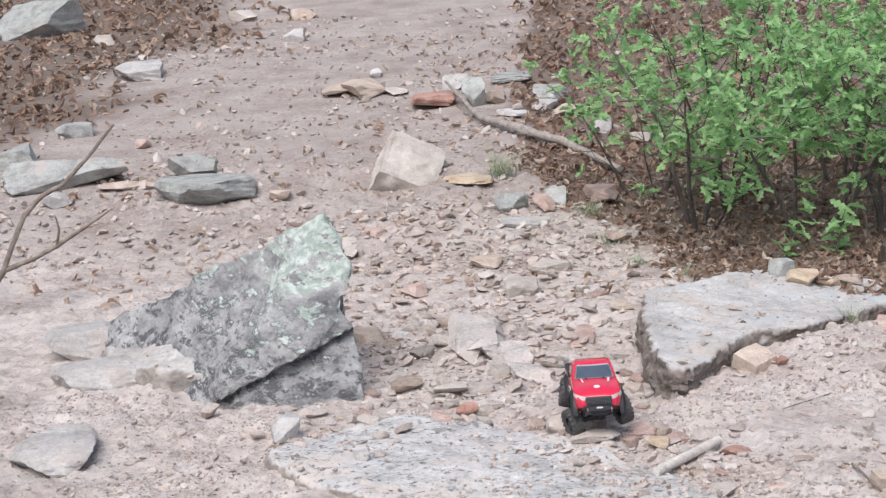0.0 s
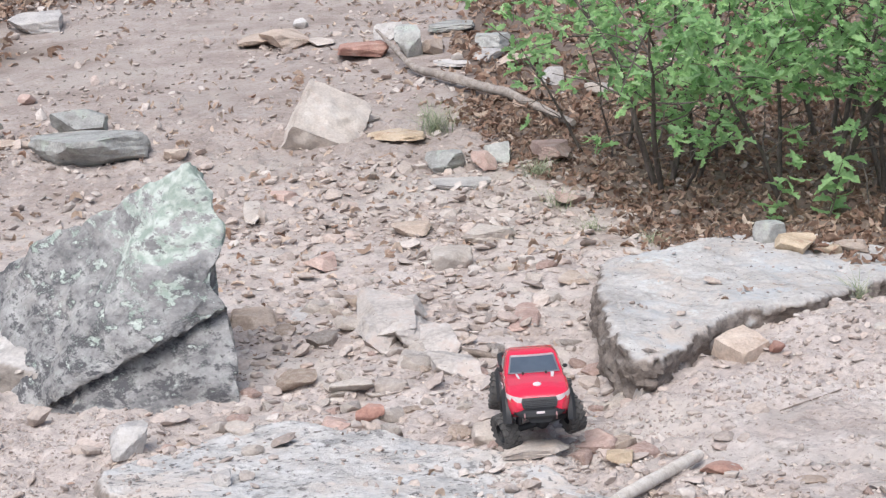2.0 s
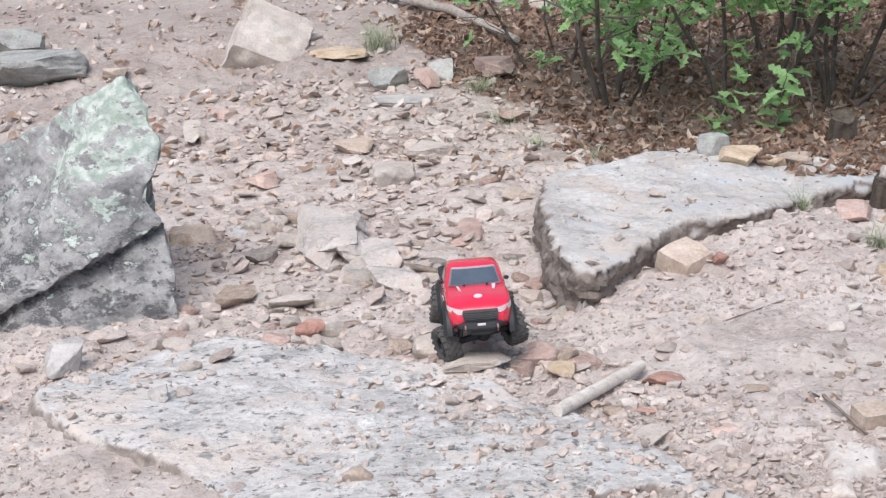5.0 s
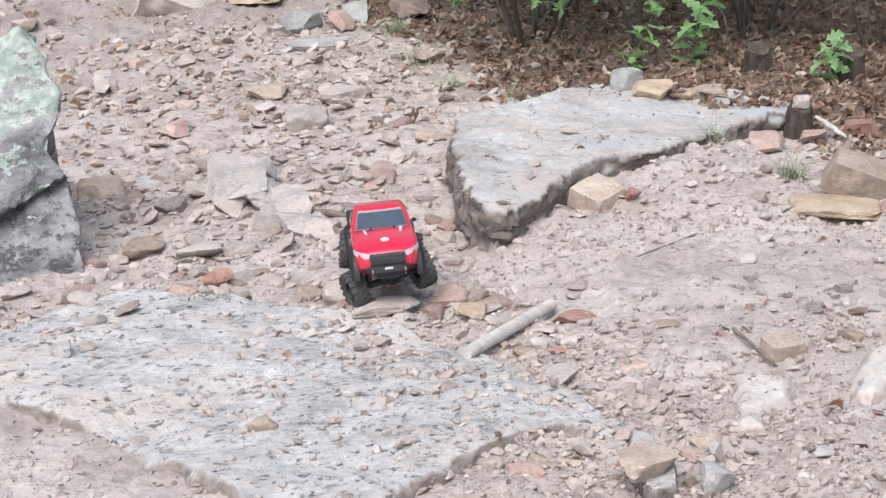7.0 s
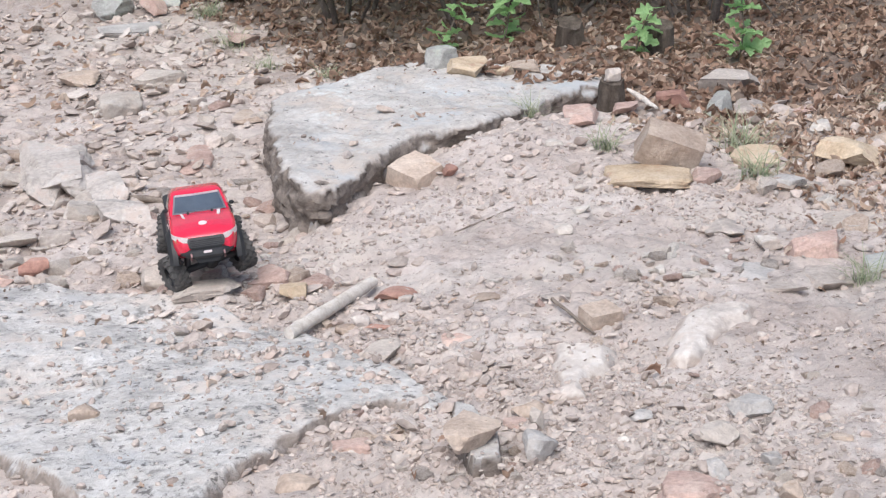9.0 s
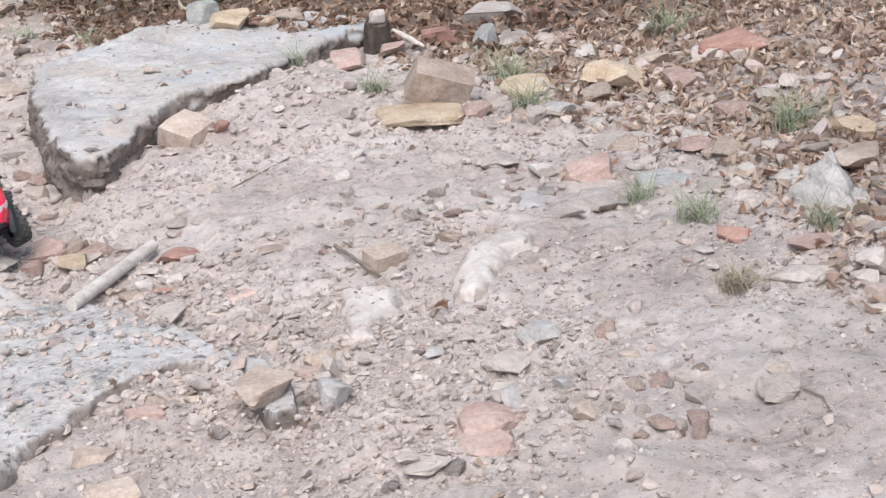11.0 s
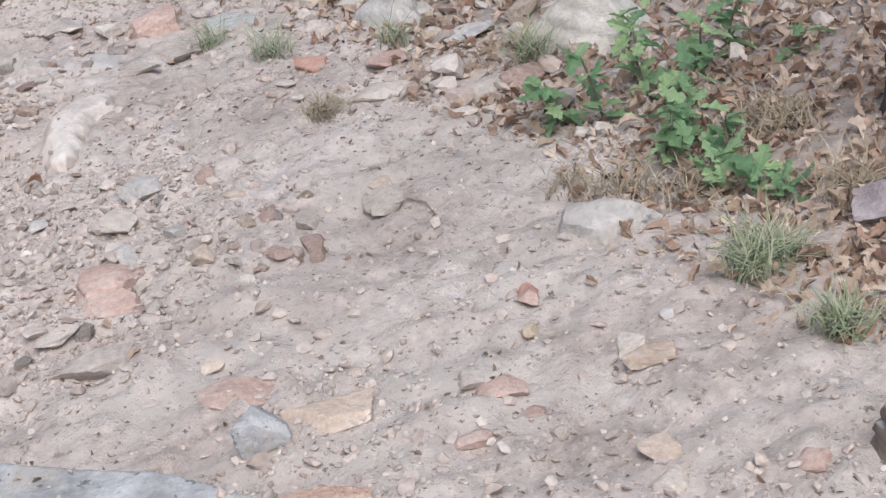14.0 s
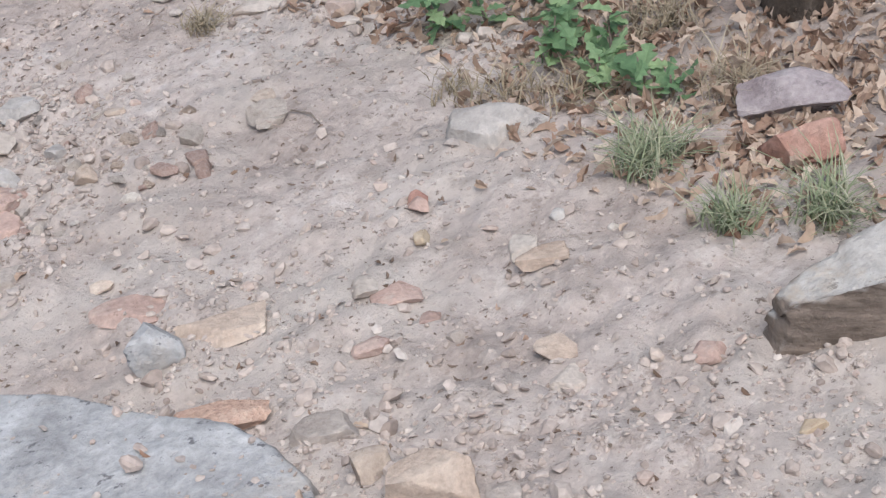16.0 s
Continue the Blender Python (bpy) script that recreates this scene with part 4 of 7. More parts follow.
scatter("far_gravel", CRUMBS, px_, py_, np.clip(rng.lognormal(-3.85, 0.5, len(px_)), 0.012, 0.08), GRAVEL,
        "stony rubble along the farther trail", "gravel", 33, (0.2, 0.6))


def leaf_form(lobes=3, width=0.3, bend=0.25, seed=0):
    """A lobed oak leaf one unit long along y, cupped and drooping."""
    r = np.random.default_rng(seed)
    side = []
    for i in range(lobes * 2 + 1):
        t = (i + 0.6) / (lobes * 2 + 1.4)
        w = width * (math.sin(math.pi * min(1, t * 1.02)) ** 0.7) * (1.0 if i % 2 else 0.78)
        side.append((w * r.uniform(0.85, 1.1), t + (0.03 if i % 2 else 0)))
    outline = [(0, 0)] + side + [(0, 1.0)] + [(-w, t) for w, t in side[::-1]]
    v = np.array([(x, y, bend * (abs(x) * 1.1 - (y - 0.45) ** 2 * 0.9) + 0.03 * r.normal()) for x, y in outline])
    spine = len(v)
    v = np.vstack([v, [[0, 0.5, -bend * 0.06]]])
    return v, [(i, (i + 1) % spine, spine) for i in range(spine)]


def lobed_leaf(lobes=3, width=0.3, bend=0.2, seed=0):
    """A fresh oak leaf with rounded lobes, one unit long along y."""
    r = np.random.default_rng(seed)
    ts = np.linspace(0.06, 0.97, lobes * 5 + 1)
    w = width * np.sin(math.pi * np.clip(ts * 0.93 + 0.05, 0, 1)) ** 0.75 * (0.74 - 0.26 * np.cos(2 * math.pi * lobes * ts ** 1.05))
    right = [(a * r.uniform(0.9, 1.08), t) for a, t in zip(w, ts)]
    outline = [(0.01, 0), *right, (0, 1.0), *[(-a * r.uniform(0.9, 1.08), t) for a, t in right[::-1]], (-0.01, 0)]
    v = np.array([(x, y, bend * (abs(x) * 1.0 - (y - 0.4) ** 2 * 0.9) + 0.012 * r.normal()) for x, y in outline])
    n = len(v)
    v = np.vstack([v, [[0, 0.3, -0.01]], [[0, 0.7, -0.02 - bend * 0.08]]])
    half = len(right) // 2
    f = [(i, i + 1, n if (i <= half or i >= n - half - 2) else n + 1) for i in range(n - 1)] + [(half + 1, n + 1, n), (n - half - 2, n, n + 1)]
    return v, f


DRY = [leaf_form(3, 0.21, b, s) for s, b in enumerate((0.35, 0.7, -0.6, 1.1, -0.9, 0.5))]
FRESH = [lobed_leaf(3, 0.31, b, s + 20) for s, b in enumerate((0.2, 0.4, -0.25, 0.6, -0.15))]
px_, py_ = spread(20000, 1.1, 3.3, 0.7, 5.3, lambda x, y: np.clip(litter_share(x + 0.15, y) * (0.9 + fractal(x * 3, y * 3, 77, 2)), 0, 1))
scatter("leaf_litter", DRY, px_, py_, rng.uniform(0.016, 0.05, len(px_)), LITTER_PALE, "bleached buff and brown dry leaves on the bank", "leaf litter",
        45, (0.8, 1.6), 0.1, 30)
px_, py_ = spread(17000, -0.9, 3.6, 5.2, 9.5, litter_share)
scatter("leaf_litter", DRY, px_, py_, rng.uniform(0.028, 0.064, len(px_)), LITTER, "brown and buff dry oak leaves covering the bank", "leaf litter",
        41, (0.8, 1.4), 0.15, 24)
px_, py_ = spread(6500, -1.4, 4.5, 8.8, 16.0, litter_share)
scatter("leaf_litter", DRY, px_, py_, rng.uniform(0.06, 0.11, len(px_)), LITTER, "brown dry leaves under the farther shrubs", "leaf litter", 42, (0.8, 1.4), 0.15, 24)
px_, py_ = spread(5200, -9.0, -1.5, 7.0, 18.0, litter_share)
scatter("leaf_litter", DRY, px_, py_, rng.uniform(0.06, 0.12, len(px_)), LITTER, "brown dry leaves on the far verge of the trail", "leaf litter", 43, (0.8, 1.4), 0.15, 24)
px_, py_ = spread(1500, -3.5, 1.0, 6.0, 14.0, lambda x, y: np.clip(0.3 + fractal(x * 0.8, y * 0.8, 97, 3), 0.03, 1))
scatter("stray_leaves", DRY, px_, py_, rng.uniform(0.03, 0.075, len(px_)), LITTER_PALE, "broken dry leaves strewn along the farther trail", "leaf litter", 46, (0.8, 1.4), 0.1, 20)
px_, py_ = spread(420, -1.5, 2.0, 1.0, 9.0, lambda x, y: 0.5 + 0 * x)
scatter("stray_leaves", DRY, px_, py_, rng.uniform(0.015, 0.04, len(px_)), LITTER_PALE, "single dry leaves strewn over the dirt", "leaf litter", 44, (0.8, 1.4), 0.1, 20)


px_, py_ = spread(5200, -2.2, 1.9, 1.0, 7.0, lambda x, y: np.clip(0.25 + 1.8 * fractal(x * 1.9 + 5, y * 1.9, 99, 3), 0.04, 1) * np.where(top_z(x, y) > ground_z(x, y) + 0.008, 0.35, 1.0))
scatter("plant_debris", DRY[:3], px_, py_, rng.uniform(0.006, 0.02, len(px_)), DEBRIS, "dark crumbs of bark and leaf on the dirt", "leaf litter", 47, (0.5, 1.2), 0.1, 16)


# ---------------------------------------------------------------- wood and plants
def tube(points, radii, sides=7, seed=0, rough=0.0):
    """A tapering, slightly knobbly tube along a line of points."""
    r = np.random.default_rng(seed)
    p = np.array(points, float)
    d = np.gradient(p, axis=0)
    verts, faces = [], []
    for i, (c, t, w) in enumerate(zip(p, d, radii)):
        t = t / (np.linalg.norm(t) + 1e-9)
        a = np.cross(t, (0.3, 0.1, 1.0) if abs(t[2]) < 0.9 else (1.0, 0.2, 0))
        a /= np.linalg.norm(a)
        b = np.cross(t, a)
        for k in range(sides):
            g = 2 * math.pi * k / sides
            verts.append(c + (a * math.cos(g) + b * math.sin(g)) * w * (1 + rough * r.normal()))
        if i:
            o = (i - 1) * sides
            faces += [(o + k, o + (k + 1) % sides, o + sides + (k + 1) % sides, o + sides + k) for k in range(sides)]
    n = len(verts) - sides
    faces += [tuple(range(sides))[::-1], tuple(range(n, n + sides))]
    return np.array(verts), faces


def joined(pieces):
    verts, faces, count = [], [], 0
    for v, f in pieces:
        verts.append(v)
        faces += [tuple(i + count for i in q) for q in f]
        count += len(v)
    return np.concatenate(verts).tolist(), faces


def thing(name, x, y, label, category, group=""):
    ob = new(name)
    ob.location = (x, y, float(ground_z(x, y)))
    return tagged(ob, label, category, group)


def leaf_at(base, out, size, r, forms):
    v, f = forms[r.integers(len(forms))]
    d = np.array(out) / (np.linalg.norm(out) + 1e-9)
    side = np.cross(d, (r.normal() * 0.5, r.normal() * 0.5, 1.0))
    side /= np.linalg.norm(side) + 1e-9
    return (v * size) @ np.stack([side, d, np.cross(side, d)]) + base, f


def bent_line(start, way, length, n, r, wander=0.12, rise=0.0):
    p, d = [np.array(start, float)], np.array(way, float) / np.linalg.norm(way)
    for _ in range(n - 1):
        d = d + r.normal(size=3) * wander + (0, 0, rise)
        d /= np.linalg.norm(d)
        p.append(p[-1] + d * length / (n - 1))
    return np.array(p)


def oak_shrub(x, y, height, spread_, stems, leaves, seed, thick=0.014, low=0.25, leaf=0.066, label="leafy green oak shrub with several thin dark stems"):
    r = np.random.default_rng(seed)
    ob = thing("oak_shrub", x, y, label, "shrub", "oak shrubs beside the trail")
    tips, twigs = [], []
    for s in range(stems):
        a = 2 * math.pi * (s + r.uniform(0, 0.6)) / stems
        lean = r.uniform(0.08, 0.5)
        line = bent_line((0.16 * math.cos(a) * r.uniform(0.2, 1), 0.16 * math.sin(a) * r.uniform(0.2, 1), -0.04), (lean * math.cos(a), lean * math.sin(a), 1.0), height * r.uniform(0.75, 1.05), 8, r, 0.1)
        w = 0.85 * thick * r.uniform(0.5, 1.3)
        mesh_object("stem", *tube(line, np.linspace(w, w * 0.3, 8), 7, seed + s, 0.07), STEM, 60, ob)
        for i in range(2, 8):
            for _ in range(2):
                b = r.uniform(0, 2 * math.pi)
                br = bent_line(line[i], (math.cos(b), math.sin(b), r.uniform(0.0, 0.7)), spread_ * r.uniform(0.35, 1.0), 5, r, 0.22)
                twigs.append(tube(br, np.linspace(w * 0.35, 0.0015, 5), 5, seed))
                tips += [br[k] for k in (2, 3, 4)]
    mesh_object("branchwork", *joined(twigs), STEM, 60, ob)
    tips = np.array([t for t in tips if t[2] > low - 0.22 + 0.3 * abs(r.normal())])
    out = []
    for _ in range(int(leaves * 0.5)):
        t = tips[r.integers(len(tips))] + r.normal(size=3) * 0.045
        for k in range(4):
            d = r.normal(size=3) * (1, 1, 0.55) + (0, 0, 0.12)
            out.append(leaf_at(t, d, leaf * r.uniform(0.6, 1.15), r, FRESH))
    crown = mesh_object("crown", *joined(out), LEAF, None, ob)
    tagged(crown, "light green lobed oak leaves")
    return ob


oak_shrub(0.42, 7.6, 1.25, 0.5, 5, 700, 61, 0.016, 0.34)
oak_shrub(0.95, 7.3, 1.35, 0.52, 4, 700, 62, 0.024, 0.48)
oak_shrub(0.62, 8.1, 1.3, 0.5, 5, 420, 63, 0.014, 0.53)
oak_shrub(1.4, 7.35, 1.35, 0.55, 5, 600, 64, 0.018, 0.53)
oak_shrub(1.95, 7.1, 1.35, 0.55, 5, 480, 65, 0.018, 0.68)
oak_shrub(1.3, 8.4, 1.5, 0.6, 4, 420, 66, 0.016, 0.63)
oak_shrub(0.15, 8.25, 1.0, 0.42, 3, 240, 67, 0.01, 0.43)
oak_shrub(2.5, 7.9, 1.5, 0.6, 5, 380, 68, 0.018, 0.68)


def seedling(x, y, height, leaves, seed, lean=(0.0, 0.0), leaf=0.085, mat=None):
    r = np.random.default_rng(seed)
    ob = thing("oak_seedling", x, y, "young oak seedling with lobed green leaves among dry litter", "seedling", "oak seedlings on the bank")
    stem = bent_line((0, 0, -0.02), (lean[0], lean[1], 1.0), height, 6, r, 0.1)
    mesh_object("stem", *tube(stem, np.linspace(0.004, 0.0018, 6), 6, seed), TWIG, 60, ob)
    for i in range(leaves):
        t = stem[1 + (i * 5 // leaves) % 5] + r.normal(size=3) * 0.008
        a = i * 2.4 + r.uniform(0, 0.7)
        v, f = leaf_at(t, (math.cos(a), math.sin(a), r.uniform(-0.35, 0.6)), leaf * r.uniform(0.6, 1.2), r, FRESH)
        mesh_object("leaf", v, f, mat or LEAF_DARK, None, ob)
    return ob


for sx, sy, high, count, seed_, way in ((1.791, 2.372, 0.2, 15, 71, (-0.35, 0.1)), (1.73, 2.46, 0.13, 13, 72, (-0.2, 0.0)), (1.906, 2.4, 0.17, 16, 73, (-0.1, 0.1)),
                                        (1.735, 2.13, 0.13, 17, 74, (0.0, -0.1)), (1.733, 1.99, 0.09, 14, 75, (0.1, -0.1)), (1.805, 2.03, 0.11, 16, 76, (0.1, 0.0)),
                                        (1.765, 1.9, 0.09, 13, 77, (0.1, -0.1)), (1.765, 1.835, 0.07, 9, 78, (0.1, -0.2)), (2.033, 2.4, 0.16, 16, 83, (0.0, 0.1)),
                                        (2.154, 2.463, 0.15, 14, 84, (0.1, 0.1)), (2.209, 2.32, 0.06, 6, 85, (0.0, 0.0)), (1.82, 2.18, 0.13, 15, 86, (0.0, 0.0)),
                                        (2.0, 2.62, 0.14, 10, 87, (0.0, 0.0)), (1.87, 2.28, 0.15, 14, 88, (0.1, 0.0))):
    seedling(sx, sy, high, count, seed_, way, 0.062)
seedling(1.86, 6.2, 0.42, 34, 79, (0.0, -0.1), 0.1, LEAF)
seedling(1.5, 6.45, 0.25, 14, 80, (0.2, -0.1), 0.09, LEAF)
seedling(0.8, 6.95, 0.32, 20, 81, (0.1, -0.2), 0.1, LEAF)
seedling(1.05, 6.95, 0.3, 16, 82, (0.1, -0.1), 0.1, LEAF)


def grass_tuft(x, y, height, blades, seed, radius=0.04, mat=None, label="small tuft of thin green grass in the dirt"):
    r = np.random.default_rng(seed)
    out = []
    for _ in range(int(blades * 1.7)):
        a, b = r.uniform(0, 2 * math.pi), r.uniform(0, 2 * math.pi)
        foot = np.array([math.cos(b), math.sin(b), 0]) * radius * r.uniform(0, 1)
        way, h = np.array([math.cos(a), math.sin(a), 0]) * r.uniform(0.3, 1.3), height * r.uniform(0.4, 1.1)
        side = np.array([-math.sin(a), math.cos(a), 0]) * 0.0014
        rows = [foot + way * h * t * t + (0, 0, h * t * (1 - 0.35 * t) - 0.005) for t in (0, 0.35, 0.7, 1.0)]
        v = np.array([p + s * side * w for p, w in zip(rows, (1, 1, 0.7, 0.1)) for s in (-1, 1)])
        out.append((v, [(0, 1, 3, 2), (2, 3, 5, 4), (4, 5, 7, 6)]))
    ob = mesh_object("grass_tuft", *joined(out), mat or GRASS)
    ob.location = (x, y, float(ground_z(x, y)))
    return tagged(ob, label, "grass tuft", "grass tufts")


DRY_TUFT = "straw-coloured tuft of dry grass at the trail edge"
grass_tuft(0.92, 5.35, 0.13, 45, 101)
grass_tuft(1.08, 4.86, 0.12, 36, 102)
grass_tuft(1.5, 4.85, 0.15, 60, 103, 0.07)
grass_tuft(1.46, 4.5, 0.13, 60, 104, 0.06)
grass_tuft(2.1, 5.05, 0.17, 60, 105, 0.07)
grass_tuft(1.98, 3.86, 0.17, 70, 106, 0.06)
grass_tuft(1.43, 2.9, 0.07, 90, 107, 0.05, STRAW, DRY_TUFT)
grass_tuft(1.51, 3.33, 0.1, 50, 108, 0.05)
grass_tuft(1.85, 2.74, 0.14, 60, 109, 0.045)
grass_tuft(1.57, 1.68, 0.09, 120, 110, 0.05)
grass_tuft(1.62, 1.7, 0.1, 90, 111, 0.05)
grass_tuft(1.55, 1.46, 0.08, 110, 112, 0.045)
grass_tuft(1.66, 1.36, 0.11, 120, 113, 0.06)
grass_tuft(1.57, 2.2, 0.06, 40, 114, 0.06, STRAW, DRY_TUFT)
grass_tuft(1.62, 2.1, 0.08, 45, 115, 0.07, STRAW, DRY_TUFT)
grass_tuft(1.68, 1.99, 0.08, 50, 116, 0.08, STRAW, DRY_TUFT)
grass_tuft(1.71, 3.1, 0.1, 40, 117, 0.04)
grass_tuft(1.46, 3.58, 0.09, 40, 118, 0.04)
grass_tuft(-0.76, 8.8, 0.2, 110, 119, 0.1)
grass_tuft(-0.2, 7.9, 0.12, 60, 120, 0.08)
grass_tuft(0.05, 6.9, 0.08, 40, 123, 0.06)
grass_tuft(-0.1, 7.3, 0.1, 40, 124, 0.08)
grass_tuft(0.3, 6.6, 0.07, 36, 125, 0.06)
grass_tuft(1.95, 2.05, 0.1, 110, 121, 0.09, STRAW, DRY_TUFT)
grass_tuft(1.85, 1.75, 0.1, 90, 122, 0.08, STRAW, DRY_TUFT)


def oak_tree(x, y):
    ob = thing("oak_tree", x, y, "dark rough-barked oak trunk rising from leaf litter", "tree")
    r = np.random.default_rng(7)
    line = np.array([(0.012 * math.sin(i) - 0.034 * i, 0.01 * math.cos(i * 1.3) + 0.023 * i, -0.05 + 0.2 * i) for i in range(15)])
    fine = np.linspace(0, 14, 113)
    v, f = tube(np.array([np.interp(fine, range(15), c) for c in line.T]).T, np.interp(fine, range(15), [0.07, 0.053, 0.047, 0.045] + [0.044 - 0.0015 * i for i in range(11)]), 28, 7, 0.07)
    mesh_object("trunk", v, f, BARK, 60, ob)
    out, twigs = [], []
    for i in range(9, 15):
        for _ in range(3):
            a = r.uniform(0, 6.28)
            br = bent_line(line[i], (math.cos(a), math.sin(a), 0.5), r.uniform(0.4, 0.8), 6, r, 0.15)
            twigs.append(tube(br, np.linspace(0.014, 0.003, 6), 6, i))
            for k in (3, 4, 5):
                for _ in range(9):
                    out.append(leaf_at(br[k] + r.normal(size=3) * 0.06, r.normal(size=3) * (1, 1, 0.5), 0.085 * r.uniform(0.7, 1.1), r, FRESH))
    mesh_object("limbs", *joined(twigs), BARK, 60, ob)
    mesh_object("crown", *joined(out), LEAF, None, ob)


oak_tree(2.15, 1.9)


def branch(name, points, radii, mat, label, category, seed, sides=8):
    """A dead branch or log lying on the slope: plan points with their height over the ground."""
    p = [(x, y, float(ground_z(x, y)) + h) for x, y, h in points]
    t = np.linspace(0, 1, len(p) * 4 - 3)
    q = np.array([np.interp(t, np.linspace(0, 1, len(p)), c) for c in np.array(p).T]).T
    w = np.interp(t, np.linspace(0, 1, len(p)), radii)
    r = np.random.default_rng(seed)
    q[1:-1] += r.normal(size=q[1:-1].shape) * np.mean(radii) * 0.12
    return tagged(mesh_object(name, *tube(q, w, sides, seed, 0.05), mat, 50), label, category)


LOG_ENDS = ((0.298, 3.9), (0.078, 3.565))
ends = [Vector((x, y, float(smooth_z(x, y)) + 0.02)) for x, y in LOG_ENDS]
log_line = [ends[0].lerp(ends[1], t) for t in np.linspace(0, 1, 9)]
tagged(mesh_object("log", *tube(log_line, [0.0155, 0.0165, 0.0165, 0.016, 0.0165, 0.017, 0.0165, 0.0165, 0.015], 14, 3, 0.035), DEADWOOD, 50), "short pale weathered log without bark on the dirt", "log")
branch("fallen_branch", [(-1.32, 11.08, 0.12), (-0.99, 10.15, 0.05), (-0.72, 9.77, 0.06), (-0.4, 9.4, 0.05), (-0.03, 8.74, 0.05)], [0.01, 0.022, 0.03, 0.028, 0.018], DEAD_BARK, "grey fallen branch lying along the trail edge", "branch", 4)
branch("dead_stick", [(-3.16, 6.12, -0.02), (-3.03, 6.20, 0.23), (-2.93, 6.30, 0.49), (-2.84, 6.35, 0.60), (-2.75, 6.40, 0.63), (-2.64, 6.45, 0.74), (-2.50, 6.50, 0.91)], [0.016, 0.014, 0.013, 0.012, 0.011, 0.01, 0.006], TWIG, "bare dark stick leaning over the bank", "stick", 5)
branch("dead_stick", [(-3.17, 6.12, -0.02), (-3.04, 6.20, 0.23), (-2.88, 6.25, 0.29), (-2.78, 6.30, 0.33), (-2.63, 6.30, 0.40), (-2.50, 6.30, 0.48)], [0.014, 0.013, 0.012, 0.011, 0.008, 0.004], TWIG, "pale bare stick on the bank", "stick", 6)
branch("dead_stick", [(-2.78, 6.30, 0.33), (-2.76, 6.30, 0.41), (-2.77, 6.30, 0.49)], [0.007, 0.006, 0.003], TWIG, "short bare twig on the bank", "stick", 16)
branch("twig", [(-0.42, 4.98, 0.012), (-0.33, 4.94, 0.015), (-0.25, 4.92, 0.012)], [0.01, 0.012, 0.008], TWIG, "short dark stick in the wash", "stick", 7)
branch("twig", [(-0.7, 5.68, 0.01), (-0.55, 5.66, 0.012)], [0.007, 0.006], TWIG, "short dark stick in the trail", "stick", 8)
branch("plank", [(1.934, 3.307, 0.02), (2.2, 3.12, 0.025)], [0.014, 0.015], DEAD_BARK, "grey weathered stick among dry leaves", "stick", 9)
branch("twig", [(0.705, 3.59, 0.014), (0.735, 3.49, 0.016), (0.768, 3.37, 0.008)], [0.005, 0.004, 0.003], TWIG, "dry twig against a tan stone", "stick", 10)
branch("twig", [(1.335, 2.385, 0.006), (1.35, 2.34, 0.01), (1.345, 2.3, 0.005)], [0.0015, 0.002, 0.0015], TWIG, "curled dry twig on the dirt", "stick", 11)
branch("twig", [(0.551, 4.29, 0.006), (0.737, 4.434, 0.008)], [0.0025, 0.002], TWIG, "thin dry stem on the dirt", "stick", 12)


def stump(x, y, height, radius, seed, label):
    ob = thing("stump", x, y, label, "stump")
    line = np.array([(0, 0, -0.03), (0.002, 0, height * 0.4), (0.0, 0.003, height * 0.8), (0, 0, height)])
    mesh_object("trunk", *tube(line, [radius * 1.15, radius, radius * 0.95, radius * 0.85], 14, seed, 0.1), BARK, 50, ob)
    return ob


stump(1.235, 5.56, 0.115, 0.047, 5, "small dark rotten stump at the end of the slab")
stump(1.62, 6.52, 0.11, 0.06, 6, "low dark stump among dry leaves")
stump(1.3, 6.75, 0.11, 0.06, 7, "low dark stump among dry leaves")
branch("driftwood", [(1.285, 5.53, 0.075), (1.325, 5.47, 0.045), (1.365, 5.4, 0.012)], [0.005, 0.012, 0.004], DEADWOOD, "pale split piece of wood against a stump", "stick", 13)

# ---------------------------------------------------------------- single stones
stone("flat_boulder", -3.596, 9.007, 0.802, 0.452, 0.209, 18, GREEN, "flat grey-green boulder on the dirt bank")
stone("stone", -2.771, 9.089, 0.323, 0.205, 0.152, 14, GREEN, "grey lichened stone resting on a flat slab")
stone("flat_stone", -2.542, 8.455, 0.635, 0.546, 0.176, 14, GREEN, "long flat grey-brown stone slab with an undercut end")
stone("stone", -4.066, 9.446, 0.257, 0.353, 0.196, 20, GREEN, "grey lichened stone on the dirt bank")
stone("stone", -3.930, 10.310, 0.274, 0.232, 0.129, 18, GREEN, "small grey-green stone in the dirt")
stone("flat_stone", -3.990, 12.355, 0.410, 0.436, 0.161, 16, GREY, "flat blue-grey stone among dry leaves")
stone("flat_stone", -3.111, 8.707, 0.367, 0.202, 0.056, 16, TAN, "flat tan stone beside the slab")
stone("stone", -3.465, 8.398, 0.199, 0.199, 0.110, 19, GREY, "grey stone fragment on the bank")
stone("stone", -3.308, 9.869, 0.113, 0.146, 0.081, 16, PINK, "small pinkish stone in the dirt")
stone("stone", -2.311, 5.309, 0.449, 0.325, 0.150, 18, BOULDER_SHELF, "rounded grey stone beside the leaning boulder", blocky=0.4, cuts=7)
stone("stone", -2.145, 4.835, 0.424, 0.450, 0.145, 18, BOULDER_SHELF, "smooth grey-tan rock at the boulder foot", blocky=0.3, cuts=7, sink=0.4)
stone("stone", -2.040, 3.868, 0.328, 0.473, 0.131, 20, BOULDER_SHELF, "smooth grey rock sunk in the dirt", blocky=0.3, cuts=7, sink=0.45)
stone("stone", -2.950, 13.810, 0.209, 0.259, 0.144, 10, GREY, "grey stone on the trail")
